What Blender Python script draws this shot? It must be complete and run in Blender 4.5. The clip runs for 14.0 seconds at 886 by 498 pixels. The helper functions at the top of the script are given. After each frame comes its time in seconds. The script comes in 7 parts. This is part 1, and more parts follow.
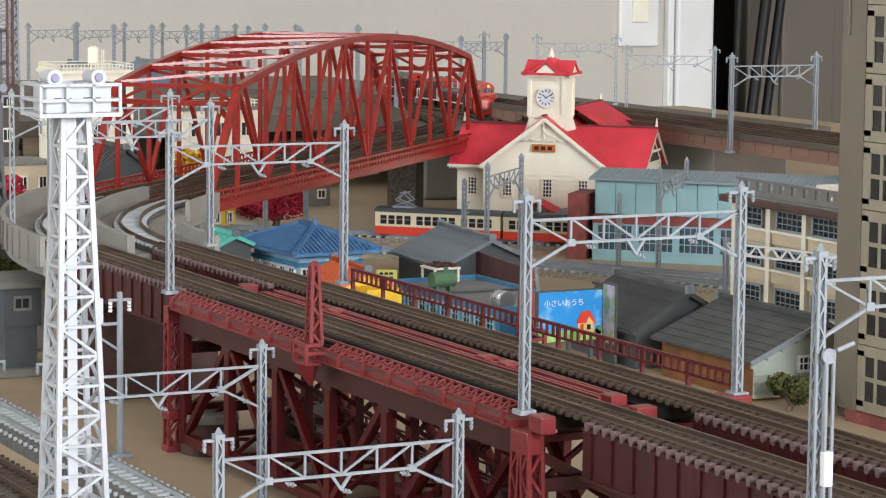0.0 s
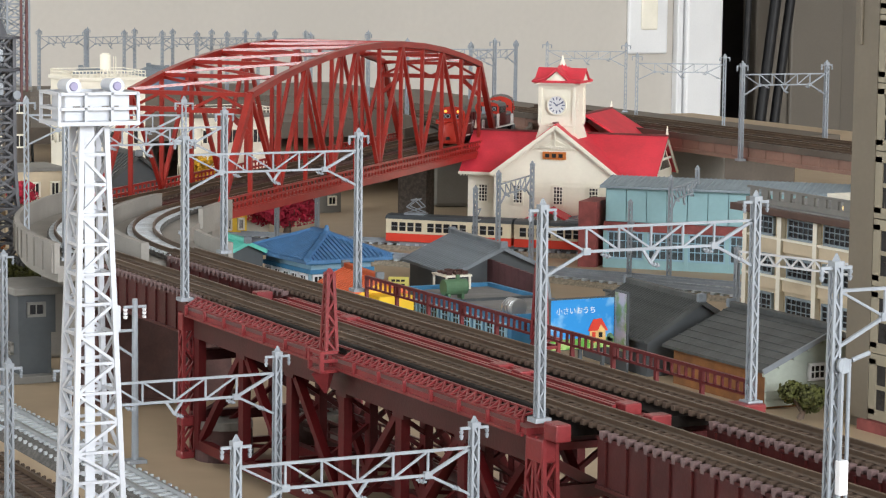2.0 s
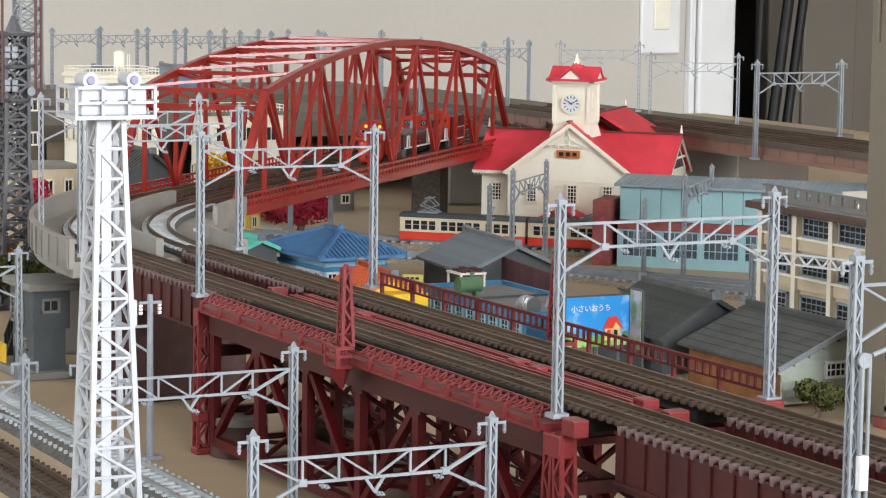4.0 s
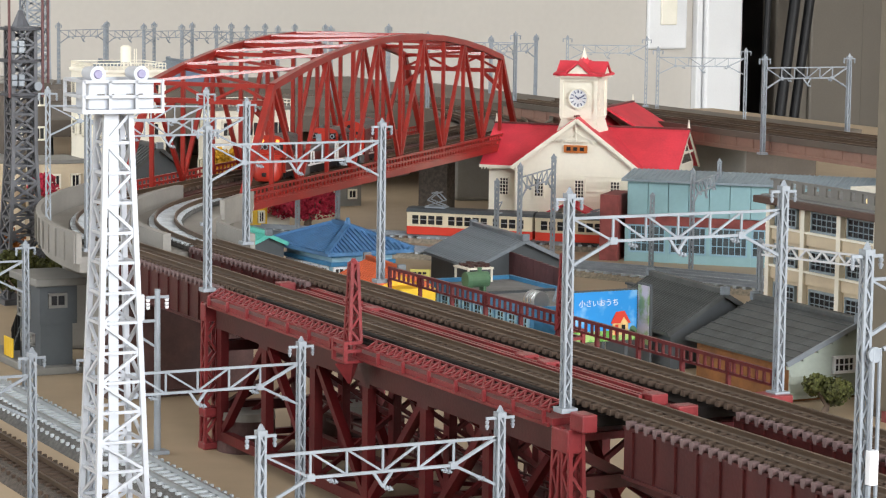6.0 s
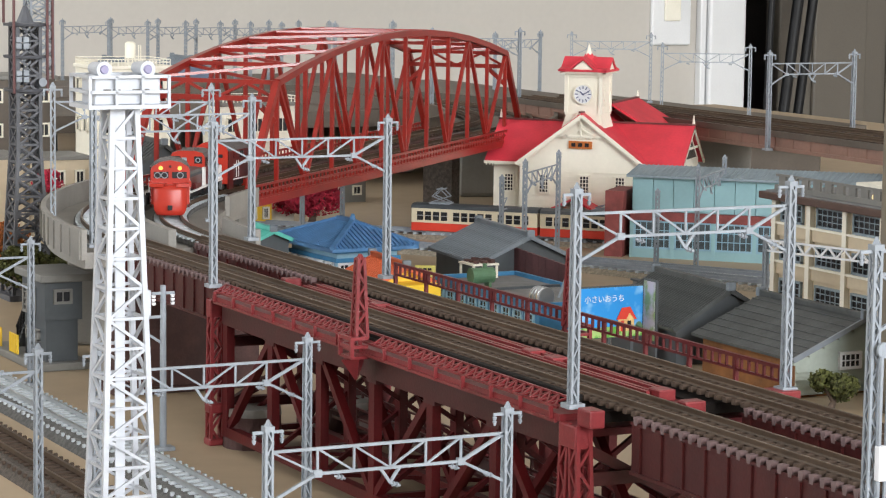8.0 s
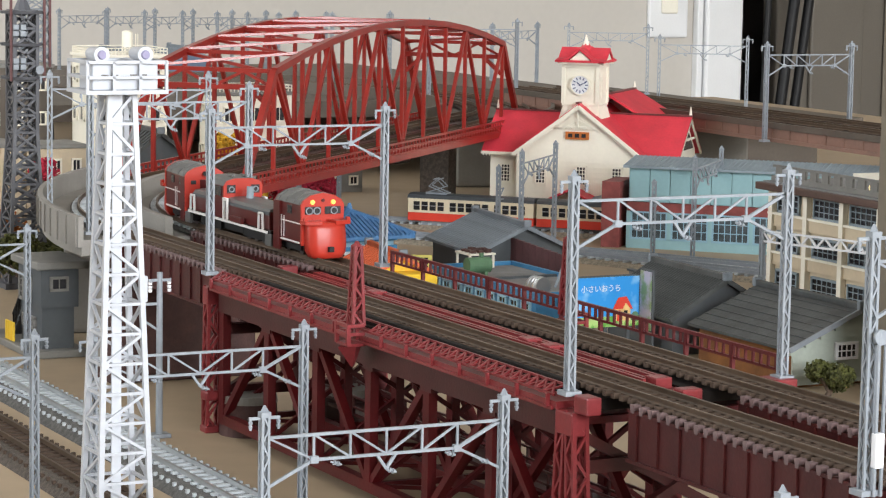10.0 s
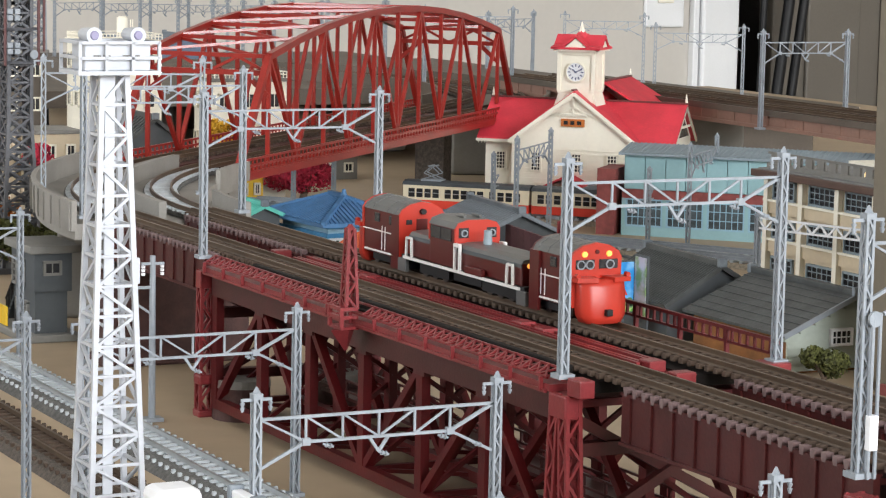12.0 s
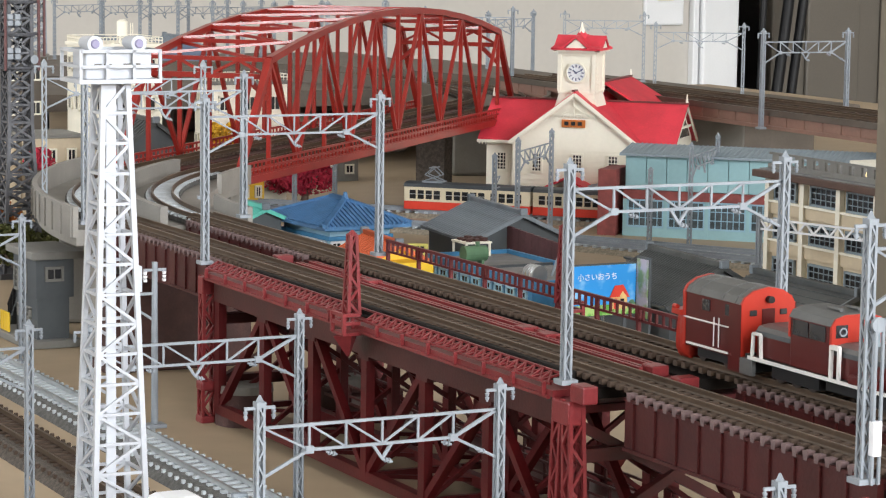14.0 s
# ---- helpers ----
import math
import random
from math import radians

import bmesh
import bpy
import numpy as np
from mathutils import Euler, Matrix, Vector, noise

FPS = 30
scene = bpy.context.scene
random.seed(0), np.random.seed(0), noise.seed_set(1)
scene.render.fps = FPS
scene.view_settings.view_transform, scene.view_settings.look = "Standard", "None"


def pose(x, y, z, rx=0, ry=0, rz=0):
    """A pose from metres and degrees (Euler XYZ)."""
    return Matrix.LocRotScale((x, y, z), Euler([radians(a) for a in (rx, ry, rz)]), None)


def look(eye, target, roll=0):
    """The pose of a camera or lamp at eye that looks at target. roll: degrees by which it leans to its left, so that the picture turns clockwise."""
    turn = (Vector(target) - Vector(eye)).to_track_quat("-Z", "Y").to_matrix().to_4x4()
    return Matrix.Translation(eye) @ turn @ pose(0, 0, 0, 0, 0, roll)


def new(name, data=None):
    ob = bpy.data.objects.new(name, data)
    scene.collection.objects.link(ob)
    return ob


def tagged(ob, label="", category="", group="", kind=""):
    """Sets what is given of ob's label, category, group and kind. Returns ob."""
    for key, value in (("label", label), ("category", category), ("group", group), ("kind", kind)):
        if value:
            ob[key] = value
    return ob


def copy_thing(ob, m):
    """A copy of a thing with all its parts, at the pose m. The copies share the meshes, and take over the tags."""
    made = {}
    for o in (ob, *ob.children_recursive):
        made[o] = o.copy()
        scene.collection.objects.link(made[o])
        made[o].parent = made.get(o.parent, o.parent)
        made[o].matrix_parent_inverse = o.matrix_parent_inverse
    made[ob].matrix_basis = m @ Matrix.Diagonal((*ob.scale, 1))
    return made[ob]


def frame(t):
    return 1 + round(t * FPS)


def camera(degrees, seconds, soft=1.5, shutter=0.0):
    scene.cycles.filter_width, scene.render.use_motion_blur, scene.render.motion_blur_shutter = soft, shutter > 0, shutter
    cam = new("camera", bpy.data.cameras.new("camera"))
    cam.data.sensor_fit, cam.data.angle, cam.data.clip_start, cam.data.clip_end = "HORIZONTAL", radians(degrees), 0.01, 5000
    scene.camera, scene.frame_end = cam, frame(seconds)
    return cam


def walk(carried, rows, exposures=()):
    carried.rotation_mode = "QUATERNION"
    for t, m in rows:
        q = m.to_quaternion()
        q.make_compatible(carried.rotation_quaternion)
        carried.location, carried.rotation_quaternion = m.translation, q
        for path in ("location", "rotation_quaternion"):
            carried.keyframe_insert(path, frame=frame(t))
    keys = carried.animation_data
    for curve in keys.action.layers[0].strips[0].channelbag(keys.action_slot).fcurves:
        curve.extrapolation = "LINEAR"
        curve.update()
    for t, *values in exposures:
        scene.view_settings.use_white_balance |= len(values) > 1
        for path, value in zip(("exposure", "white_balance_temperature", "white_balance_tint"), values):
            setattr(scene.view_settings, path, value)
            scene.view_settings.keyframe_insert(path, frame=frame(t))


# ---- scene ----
cam = camera(19.26, 14.0, soft=1.2)
# seconds, place, tilt, heading, lean
PATH = [
    (0, 0.9293, -0.3634, 0.1973, 83.239, 62.629, 0.590),
    (0.5, 0.9318, -0.3665, 0.1987, 83.231, 62.632, 0.639),
    (1, 0.9316, -0.3664, 0.1986, 83.276, 62.680, 0.677),
    (1.5, 0.9312, -0.3668, 0.1979, 83.350, 62.722, 0.706),
    (2, 0.9316, -0.3677, 0.1985, 83.368, 62.776, 0.723),
    (2.5, 0.9313, -0.3684, 0.1985, 83.386, 62.811, 0.742),
    (3, 0.9302, -0.3678, 0.1976, 83.379, 62.878, 0.773),
    (5.5, 0.9276, -0.3701, 0.1960, 83.384, 63.132, 0.839),
    (6, 0.9270, -0.3682, 0.1958, 83.289, 63.149, 0.802),
    (6.5, 0.9275, -0.3694, 0.1956, 83.256, 63.174, 0.791),
    (7, 0.9279, -0.3698, 0.1956, 83.220, 63.190, 0.801),
    (7.5, 0.9278, -0.3697, 0.1957, 83.228, 63.204, 0.774),
    (8, 0.9251, -0.3686, 0.1953, 83.213, 63.212, 0.771),
    (10.5, 0.9247, -0.3689, 0.1929, 83.002, 63.104, 1.104),
    (11, 0.9242, -0.3678, 0.1924, 82.954, 63.104, 1.161),
    (11.5, 0.9242, -0.3680, 0.1925, 82.893, 63.076, 1.142),
    (12, 0.9230, -0.3670, 0.1907, 82.857, 63.026, 1.192),
    (12.5, 0.9233, -0.3678, 0.1915, 82.827, 63.027, 1.128),
    (13, 0.9226, -0.3673, 0.1920, 82.830, 63.055, 1.070),
    (13.5, 0.9223, -0.3670, 0.1930, 82.814, 63.077, 0.939),
    (14, 0.9224, -0.3671, 0.1932, 82.806, 63.048, 0.822),
]


def carry(x, y, z, tilt, heading, lean):
    return Matrix.Translation((x, y, z)) @ Euler((0, 0, radians(heading))).to_matrix().to_4x4() @ Euler((radians(tilt), 0, 0)).to_matrix().to_4x4() @ Euler((0, 0, radians(lean))).to_matrix().to_4x4()


walk(cam, [(row[0], carry(*row[1:])) for row in PATH], [(0, -0.17), (2, -0.12), (3, -0.12), (5.5, -0.01), (6.5, -0.01), (7.5, -0.09), (11, -0.1), (14, -0.07)])

# ---- light: a daylit room, windows behind the camera and beside the table ----
world = bpy.data.worlds.new("world")
scene.world = world
world.use_nodes = True
wn = world.node_tree
sky = wn.nodes.new("ShaderNodeTexSky")
sky.sky_type = "NISHITA"
sky.sun_disc = False
sky.sun_elevation = radians(40)
sky.sun_rotation = radians(100)
wn.links.new(sky.outputs[0], wn.nodes["Background"].inputs[0])
wn.nodes["Background"].inputs[1].default_value = 0.12


def window_light(name, eye, target, w, h, power, colour=(1.0, 0.97, 0.93)):
    lamp = bpy.data.lights.new(name, "AREA")
    lamp.shape = "RECTANGLE"
    lamp.size, lamp.size_y, lamp.energy, lamp.color = w, h, power, colour
    ob = new(name, lamp)
    ob.matrix_world = look(eye, target)
    return ob


window_light("window_daylight_east", (4.42, 0.3, 1.2), (0.0, 0.25, 0.0), 3.4, 1.6, 315, (0.97, 0.985, 1.0))
window_light("window_daylight_south", (-1.3, -2.92, 1.2), (-0.8, 0.3, 0.1), 2.0, 1.5, 72, (0.95, 0.98, 1.0))


# ---- materials ----
def mat(name, colour, rough=0.5, metal=0.0, vary=0.12, scale=60.0, bump=0.0, grain=400.0, island=0.0, obj_random=0.0, spec=0.5, dirt=None):
    m = bpy.data.materials.new(name)
    m.use_nodes = True
    nt = m.node_tree
    bs = nt.nodes["Principled BSDF"]
    bs.inputs["Roughness"].default_value = rough
    bs.inputs["Metallic"].default_value = metal
    bs.inputs["Specular IOR Level"].default_value = spec
    tc = nt.nodes.new("ShaderNodeTexCoord")
    n1 = nt.nodes.new("ShaderNodeTexNoise")
    n1.inputs["Scale"].default_value = scale
    n1.inputs["Detail"].default_value = 5
    nt.links.new(tc.outputs["Object"], n1.inputs["Vector"])
    n2 = nt.nodes.new("ShaderNodeTexNoise")
    n2.inputs["Scale"].default_value = grain
    n2.inputs["Detail"].default_value = 3
    nt.links.new(tc.outputs["Object"], n2.inputs["Vector"])
    ramp = nt.nodes.new("ShaderNodeMix")
    ramp.data_type = "RGBA"
    lo = [c * (1 - vary) for c in colour] if dirt is None else dirt
    hi = [min(1, c * (1 + vary)) for c in colour]
    ramp.inputs["A"].default_value = (*lo, 1)
    ramp.inputs["B"].default_value = (*hi, 1)
    add = nt.nodes.new("ShaderNodeMath")
    add.operation = "MULTIPLY_ADD"
    add.inputs[1].default_value = 0.35
    nt.links.new(n2.outputs["Fac"], add.inputs[0])
    mr = nt.nodes.new("ShaderNodeMapRange")
    mr.inputs["From Min"].default_value = 0.42
    mr.inputs["From Max"].default_value = 0.75
    if dirt is not None:
        mr.inputs["From Min"].default_value = 0.36
        mr.inputs["From Max"].default_value = 0.6
    nt.links.new(n1.outputs["Fac"], add.inputs[2])
    off = nt.nodes.new("ShaderNodeMath")
    off.operation = "SUBTRACT"
    off.inputs[1].default_value = 0.12
    nt.links.new(add.outputs[0], off.inputs[0])
    nt.links.new(off.outputs[0], mr.inputs["Value"])
    last = mr.outputs["Result"]
    if island or obj_random:
        info = nt.nodes.new("ShaderNodeNewGeometry" if island else "ShaderNodeObjectInfo")
        mul = nt.nodes.new("ShaderNodeMath")
        mul.operation = "MULTIPLY_ADD"
        mul.inputs[1].default_value = island or obj_random
        nt.links.new(info.outputs["Random Per Island" if island else "Random"], mul.inputs[0])
        nt.links.new(last, mul.inputs[2])
        last = mul.outputs[0]
    nt.links.new(last, ramp.inputs["Factor"])
    nt.links.new(ramp.outputs["Result"], bs.inputs["Base Color"])
    if bump:
        b = nt.nodes.new("ShaderNodeBump")
        b.inputs["Strength"].default_value = bump
        b.inputs["Distance"].default_value = 0.0006
        nt.links.new(n2.outputs["Fac"], b.inputs["Height"])
        nt.links.new(b.outputs[0], bs.inputs["Normal"])
    return m


def glow(name, colour, strength):
    m = bpy.data.materials.new(name)
    m.use_nodes = True
    bs = m.node_tree.nodes["Principled BSDF"]
    bs.inputs["Base Color"].default_value = (*colour, 1)
    bs.inputs["Emission Color"].default_value = (*colour, 1)
    bs.inputs["Emission Strength"].default_value = strength
    return m


M_TABLE = mat("pale_plywood", (0.41, 0.315, 0.21), 0.55, vary=0.1, scale=3, grain=60, bump=0.1)
M_WALL = mat("beige_wall_paint", (0.54, 0.51, 0.465), 0.8, vary=0.04, scale=2, grain=120, bump=0.15)
M_CEIL = mat("ceiling_paint", (0.6, 0.59, 0.57), 0.8, vary=0.03, scale=2, grain=90)
M_FLOOR = mat("floor_vinyl", (0.16, 0.13, 0.1), 0.5, vary=0.15, scale=4, grain=50)
M_TRIM = mat("white_trim_paint", (0.78, 0.79, 0.8), 0.45, vary=0.04, scale=10)
M_DOOR = mat("brown_door_paint", (0.15, 0.132, 0.108), 0.6, vary=0.1, scale=3)
M_BLACK = mat("black_rubber", (0.012, 0.012, 0.013), 0.5, spec=0.3, vary=0.2)
# grey well below the wall paint: the shade of unlit openings as colour
M_DARK = mat("recess_shade_grey", (0.2, 0.19, 0.18), 0.8, vary=0.3, scale=8)
M_MAST = mat("grey_mast_plastic", (0.27, 0.3, 0.335), 0.42, vary=0.12, scale=90, bump=0.1)
M_TOWERWHITE = mat("white_tower_plastic", (0.5, 0.525, 0.57), 0.35, vary=0.06, scale=80)
M_LENS = mat("violet_grey_lens", (0.3, 0.28, 0.42), 0.2, vary=0.1)
M_WHITE = mat("white_plastic", (0.82, 0.83, 0.86), 0.4, vary=0.05, scale=80)
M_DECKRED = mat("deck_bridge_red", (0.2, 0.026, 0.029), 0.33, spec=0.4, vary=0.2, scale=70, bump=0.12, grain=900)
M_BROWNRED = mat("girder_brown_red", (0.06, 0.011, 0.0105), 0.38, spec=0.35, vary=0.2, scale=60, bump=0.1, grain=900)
# bridge red darkened and dulled: under-deck shade is part of this colour
M_TRUSSSHADE = mat("truss_shaded_red", (0.08, 0.0065, 0.0075), 0.4, spec=0.25, vary=0.2, scale=60, bump=0.1, grain=900)
M_PINKTIE = mat("weathered_sleeper_end", (0.15, 0.098, 0.097), 0.6, vary=0.2, scale=200, island=0.3)
M_ARCHRED = mat("arch_bridge_red", (0.27, 0.02, 0.014), 0.3, vary=0.14, scale=60, bump=0.05, grain=900)
M_ARCHGLOSS = mat("glossy_arch_red", (0.28, 0.022, 0.016), 0.16, spec=0.4, vary=0.1, scale=60)
M_RAIL = mat("tarnished_rail", (0.08, 0.052, 0.033), 0.5, spec=0.3, vary=0.2, scale=40)
M_RAILTOP = mat("worn_rail_head", (0.12, 0.082, 0.054), 0.4, metal=0.3, vary=0.2, scale=40)
M_TIE = mat("brown_sleeper", (0.075, 0.052, 0.039), 0.75, spec=0.2, vary=0.25, scale=200, island=0.4)
M_BED = mat("grey_ballast", (0.12, 0.118, 0.112), 0.85, vary=0.3, scale=500, bump=0.8, grain=1800)
M_BROWNBED = mat("brown_ballast", (0.1, 0.082, 0.068), 0.85, vary=0.35, scale=500, bump=0.8, grain=1800)
M_GREYTIE = mat("pale_grey_sleeper", (0.46, 0.5, 0.53), 0.4, vary=0.15, scale=200, island=0.3)
M_BLACKBED = mat("black_track_base", (0.014, 0.011, 0.01), 0.75, spec=0.2, vary=0.3, scale=100)
M_CONC = mat("viaduct_concrete", (0.265, 0.252, 0.23), 0.7, vary=0.1, scale=40, bump=0.15, grain=800)
M_CONCDARK = mat("brown_viaduct_plastic", (0.1, 0.08, 0.062), 0.55, vary=0.15, scale=30)
M_PIER = mat("brown_brick_pier", (0.075, 0.032, 0.028), 0.7, vary=0.2, scale=120, bump=0.3, grain=900)
M_CREAM = mat("cream_wall_plastic", (0.88, 0.84, 0.72), 0.55, vary=0.04, scale=40, bump=0.06)
M_REDROOF = mat("crimson_roof", (0.68, 0.045, 0.07), 0.5, vary=0.1, scale=60, bump=0.2, grain=700)
M_DARKTRIM = mat("dark_red_ridge", (0.16, 0.04, 0.04), 0.5)
M_WINDARK = mat("dark_window", (0.03, 0.03, 0.033), 0.25, vary=0.3, scale=90)
M_TEAL = mat("pale_teal_cladding", (0.29, 0.48, 0.52), 0.5, vary=0.06, scale=40, obj_random=0.3)
M_STEELROOF = mat("blue_grey_roof", (0.25, 0.31, 0.35), 0.5, vary=0.12, scale=80, bump=0.2)
M_BRICKRED = mat("dark_brick_red", (0.24, 0.06, 0.055), 0.65, vary=0.2, scale=150)
M_SLATE = mat("charcoal_tile_roof", (0.075, 0.08, 0.08), 0.5, spec=0.35, vary=0.22, scale=90, bump=0.3, grain=600)
M_SLATE2 = mat("grey_tile_roof", (0.19, 0.22, 0.25), 0.5, vary=0.18, scale=90, bump=0.3, grain=600)
M_BLUEROOF = mat("blue_tile_roof", (0.09, 0.22, 0.43), 0.4, vary=0.14, scale=120, bump=0.2)
M_PALEBLUE = mat("pale_blue_wall", (0.3, 0.5, 0.62), 0.5, vary=0.08)
M_PALEGREEN = mat("pale_green_weatherboard", (0.45, 0.5, 0.44), 0.6, vary=0.1, scale=60, bump=0.15)
M_OCHRE = mat("ochre_wood_wall", (0.22, 0.085, 0.02), 0.6, vary=0.25, scale=80)
M_ORANGE = mat("orange_tile_roof", (0.65, 0.13, 0.04), 0.5, vary=0.12, scale=90)
M_YELLOW = mat("yellow_wall", (0.85, 0.55, 0.03), 0.5, vary=0.06)
M_MAROON = mat("maroon_fence", (0.11, 0.045, 0.05), 0.6, vary=0.2, scale=70)
M_GREEN = mat("green_tank_paint", (0.1, 0.2, 0.11), 0.45, vary=0.15)
M_BLUE = mat("blue_parapet_paint", (0.05, 0.22, 0.42), 0.5, vary=0.15, scale=60)
M_GREYFLAT = mat("grey_flat_roof", (0.22, 0.22, 0.22), 0.8, vary=0.15, scale=80)
M_TURQ = mat("turquoise_roof", (0.12, 0.55, 0.45), 0.45, vary=0.1, scale=150, bump=0.3)
M_STEEL = mat("bright_steel", (0.55, 0.56, 0.57), 0.3, metal=0.8, vary=0.1)
M_CABIN = mat("grey_cabin_plastic", (0.08, 0.09, 0.098), 0.55, spec=0.35, vary=0.08, scale=70)
M_CABINROOF = mat("warm_grey_roof", (0.21, 0.205, 0.19), 0.6, vary=0.08, scale=70)
M_TOWERGREY = mat("dark_grey_lattice", (0.085, 0.088, 0.1), 0.5, vary=0.15, scale=70)
M_TOWERRED = mat("brown_red_antenna", (0.12, 0.05, 0.05), 0.5)
M_LOCORED = mat("locomotive_maroon", (0.085, 0.01, 0.0095), 0.3, spec=0.4, vary=0.08, scale=90)
M_RAILMAROON = mat("maroon_railing", (0.11, 0.014, 0.016), 0.4, spec=0.35, vary=0.15, scale=80)
M_LOCOORANGE = mat("vermilion_plough", (0.43, 0.034, 0.02), 0.32, spec=0.4, vary=0.06, scale=90)
M_LOCOGREY = mat("locomotive_roof_grey", (0.1, 0.102, 0.1), 0.4, vary=0.1, scale=120)
M_LOCOWHITE = mat("white_lining", (0.75, 0.74, 0.72), 0.4, vary=0.05)
M_TRAMRED = mat("tram_red", (0.72, 0.06, 0.035), 0.4, vary=0.05)
M_TRAMCREAM = mat("tram_cream", (0.76, 0.68, 0.5), 0.4, vary=0.04)
M_MAPLE = mat("crimson_foliage", (0.42, 0.02, 0.05), 0.8, vary=0.35, scale=200, island=0.5)
M_LEAF = mat("green_foliage", (0.06, 0.065, 0.014), 0.8, vary=0.5, scale=200, island=0.6)
M_LEAFRUST = mat("rust_foliage", (0.3, 0.09, 0.015), 0.8, vary=0.4, scale=200, island=0.6)
M_LEAFYEL = mat("yellow_foliage", (0.6, 0.33, 0.02), 0.8, vary=0.3, scale=200, island=0.4)
M_TAN = mat("tan_plaster", (0.5, 0.38, 0.25), 0.6, vary=0.08, scale=40)
M_NAVYWALL = mat("blue_grey_wall", (0.12, 0.16, 0.24), 0.6, vary=0.1, scale=40)
M_BARK = mat("bark", (0.14, 0.1, 0.075), 0.85, vary=0.3, scale=150, bump=0.5)
M_LAMPON = glow("warm_marker_lamp", (1.0, 0.45, 0.08), 1.2)


# ---- mesh helpers ----
def box(bm, x0, y0, z0, x1, y1, z1, bevel=0.0):
    m = Matrix.Translation(((x0 + x1) / 2, (y0 + y1) / 2, (z0 + z1) / 2)) @ Matrix.Diagonal((abs(x1 - x0), abs(y1 - y0), abs(z1 - z0), 1))
    r = bmesh.ops.create_cube(bm, size=1, matrix=m)
    if bevel:
        edges = list({e for v in r["verts"] for e in v.link_edges})
        bmesh.ops.bevel(bm, geom=edges, offset=bevel, segments=2, affect="EDGES", profile=0.5)
    return bm


def raw(bm, verts, faces):
    vs = [bm.verts.new(v) for v in verts]
    for f in faces:
        bm.faces.new([vs[i] for i in f])


QUADS = ((0, 3, 2, 1), (4, 5, 6, 7), (0, 1, 5, 4), (1, 2, 6, 5), (2, 3, 7, 6), (3, 0, 4, 7))


def beam(bm, p, q, w, h=None, up=(0, 0, 1)):
    """A bar of rectangular section w across by h deep from p to q."""
    h = h or w
    p, q = Vector(p), Vector(q)
    d = (q - p).normalized()
    up = Vector(up)
    if abs(d.dot(up)) > 0.98:
        up = Vector((1, 0, 0))
    s = d.cross(up).normalized()
    u = s.cross(d)
    vs = []
    for c in (p, q):
        for a, b in ((-1, -1), (1, -1), (1, 1), (-1, 1)):
            vs.append(c + s * (a * w / 2) + u * (b * h / 2))
    raw(bm, vs, ((3, 2, 1, 0), (4, 5, 6, 7), (0, 1, 5, 4), (1, 2, 6, 5), (2, 3, 7, 6), (3, 0, 4, 7)))


def rod(bm, p, q, r1, r2=None, seg=8):
    r2 = r1 if r2 is None else r2
    p, q = Vector(p), Vector(q)
    d = q - p
    m = Matrix.Translation((p + q) / 2) @ d.to_track_quat("Z", "Y").to_matrix().to_4x4()
    bmesh.ops.create_cone(bm, cap_ends=True, segments=seg, radius1=r1, radius2=max(r2, 1e-6), depth=d.length, matrix=m)


def ring(bm, c, r, t, depth, n=18):
    """A flat ring of width t round c, facing along x."""
    vs = []
    for i in range(n):
        a = 2 * math.pi * i / n
        for rr in (r - t / 2, r + t / 2):
            for dx in (-depth / 2, depth / 2):
                vs.append((c[0] + dx, c[1] + rr * math.sin(a), c[2] + rr * math.cos(a)))
    fs = []
    for i in range(n):
        k, m = 4 * i, 4 * ((i + 1) % n)
        fs += [(k, m, m + 1, k + 1), (k + 2, k + 3, m + 3, m + 2), (k, k + 2, m + 2, m), (k + 1, m + 1, m + 3, k + 3)]
    raw(bm, vs, fs)


def prism(bm, outline, y0, y1, axis="y"):
    """An outline in two axes drawn out along the third: axis y takes (x, z), axis x takes (y, z), axis z takes (x, y)."""
    def put(a, b, c):
        return {"y": (a, c, b), "x": (c, a, b), "z": (a, b, c)}[axis]
    lo = [bm.verts.new(put(a, b, y0)) for a, b in outline]
    hi = [bm.verts.new(put(a, b, y1)) for a, b in outline]
    n = len(outline)
    bm.faces.new(lo)
    bm.faces.new(hi[::-1])
    for i in range(n):
        bm.faces.new((lo[i], hi[i], hi[(i + 1) % n], lo[(i + 1) % n]))


def mesh_of(name, bm, material, smooth=False):
    bmesh.ops.recalc_face_normals(bm, faces=bm.faces)
    me = bpy.data.meshes.new(name)
    bm.to_mesh(me)
    bm.free()
    me.materials.append(material)
    if smooth:
        for p in me.polygons:
            p.use_smooth = True
    return me


def part(name, bm, material, parent=None, label="", smooth=False, m=None):
    """One mesh object; a part of its parent."""
    ob = new(name, mesh_of(name, bm, material, smooth))
    if parent is not None:
        ob.parent = parent
    if m is not None:
        ob.matrix_basis = m
    return tagged(ob, label)


def piece(name, me, parent, m):
    ob = new(name, me)
    ob.parent = parent
    ob.matrix_basis = m
    return ob


def thing(name, m, label, category, group="", kind=""):
    """The Empty at a thing's base, which parents its parts."""
    ob = new(name)
    ob.empty_display_size = 0.01
    ob.matrix_basis = m
    return tagged(ob, label, category, group, kind)


def B():
    return bmesh.new()


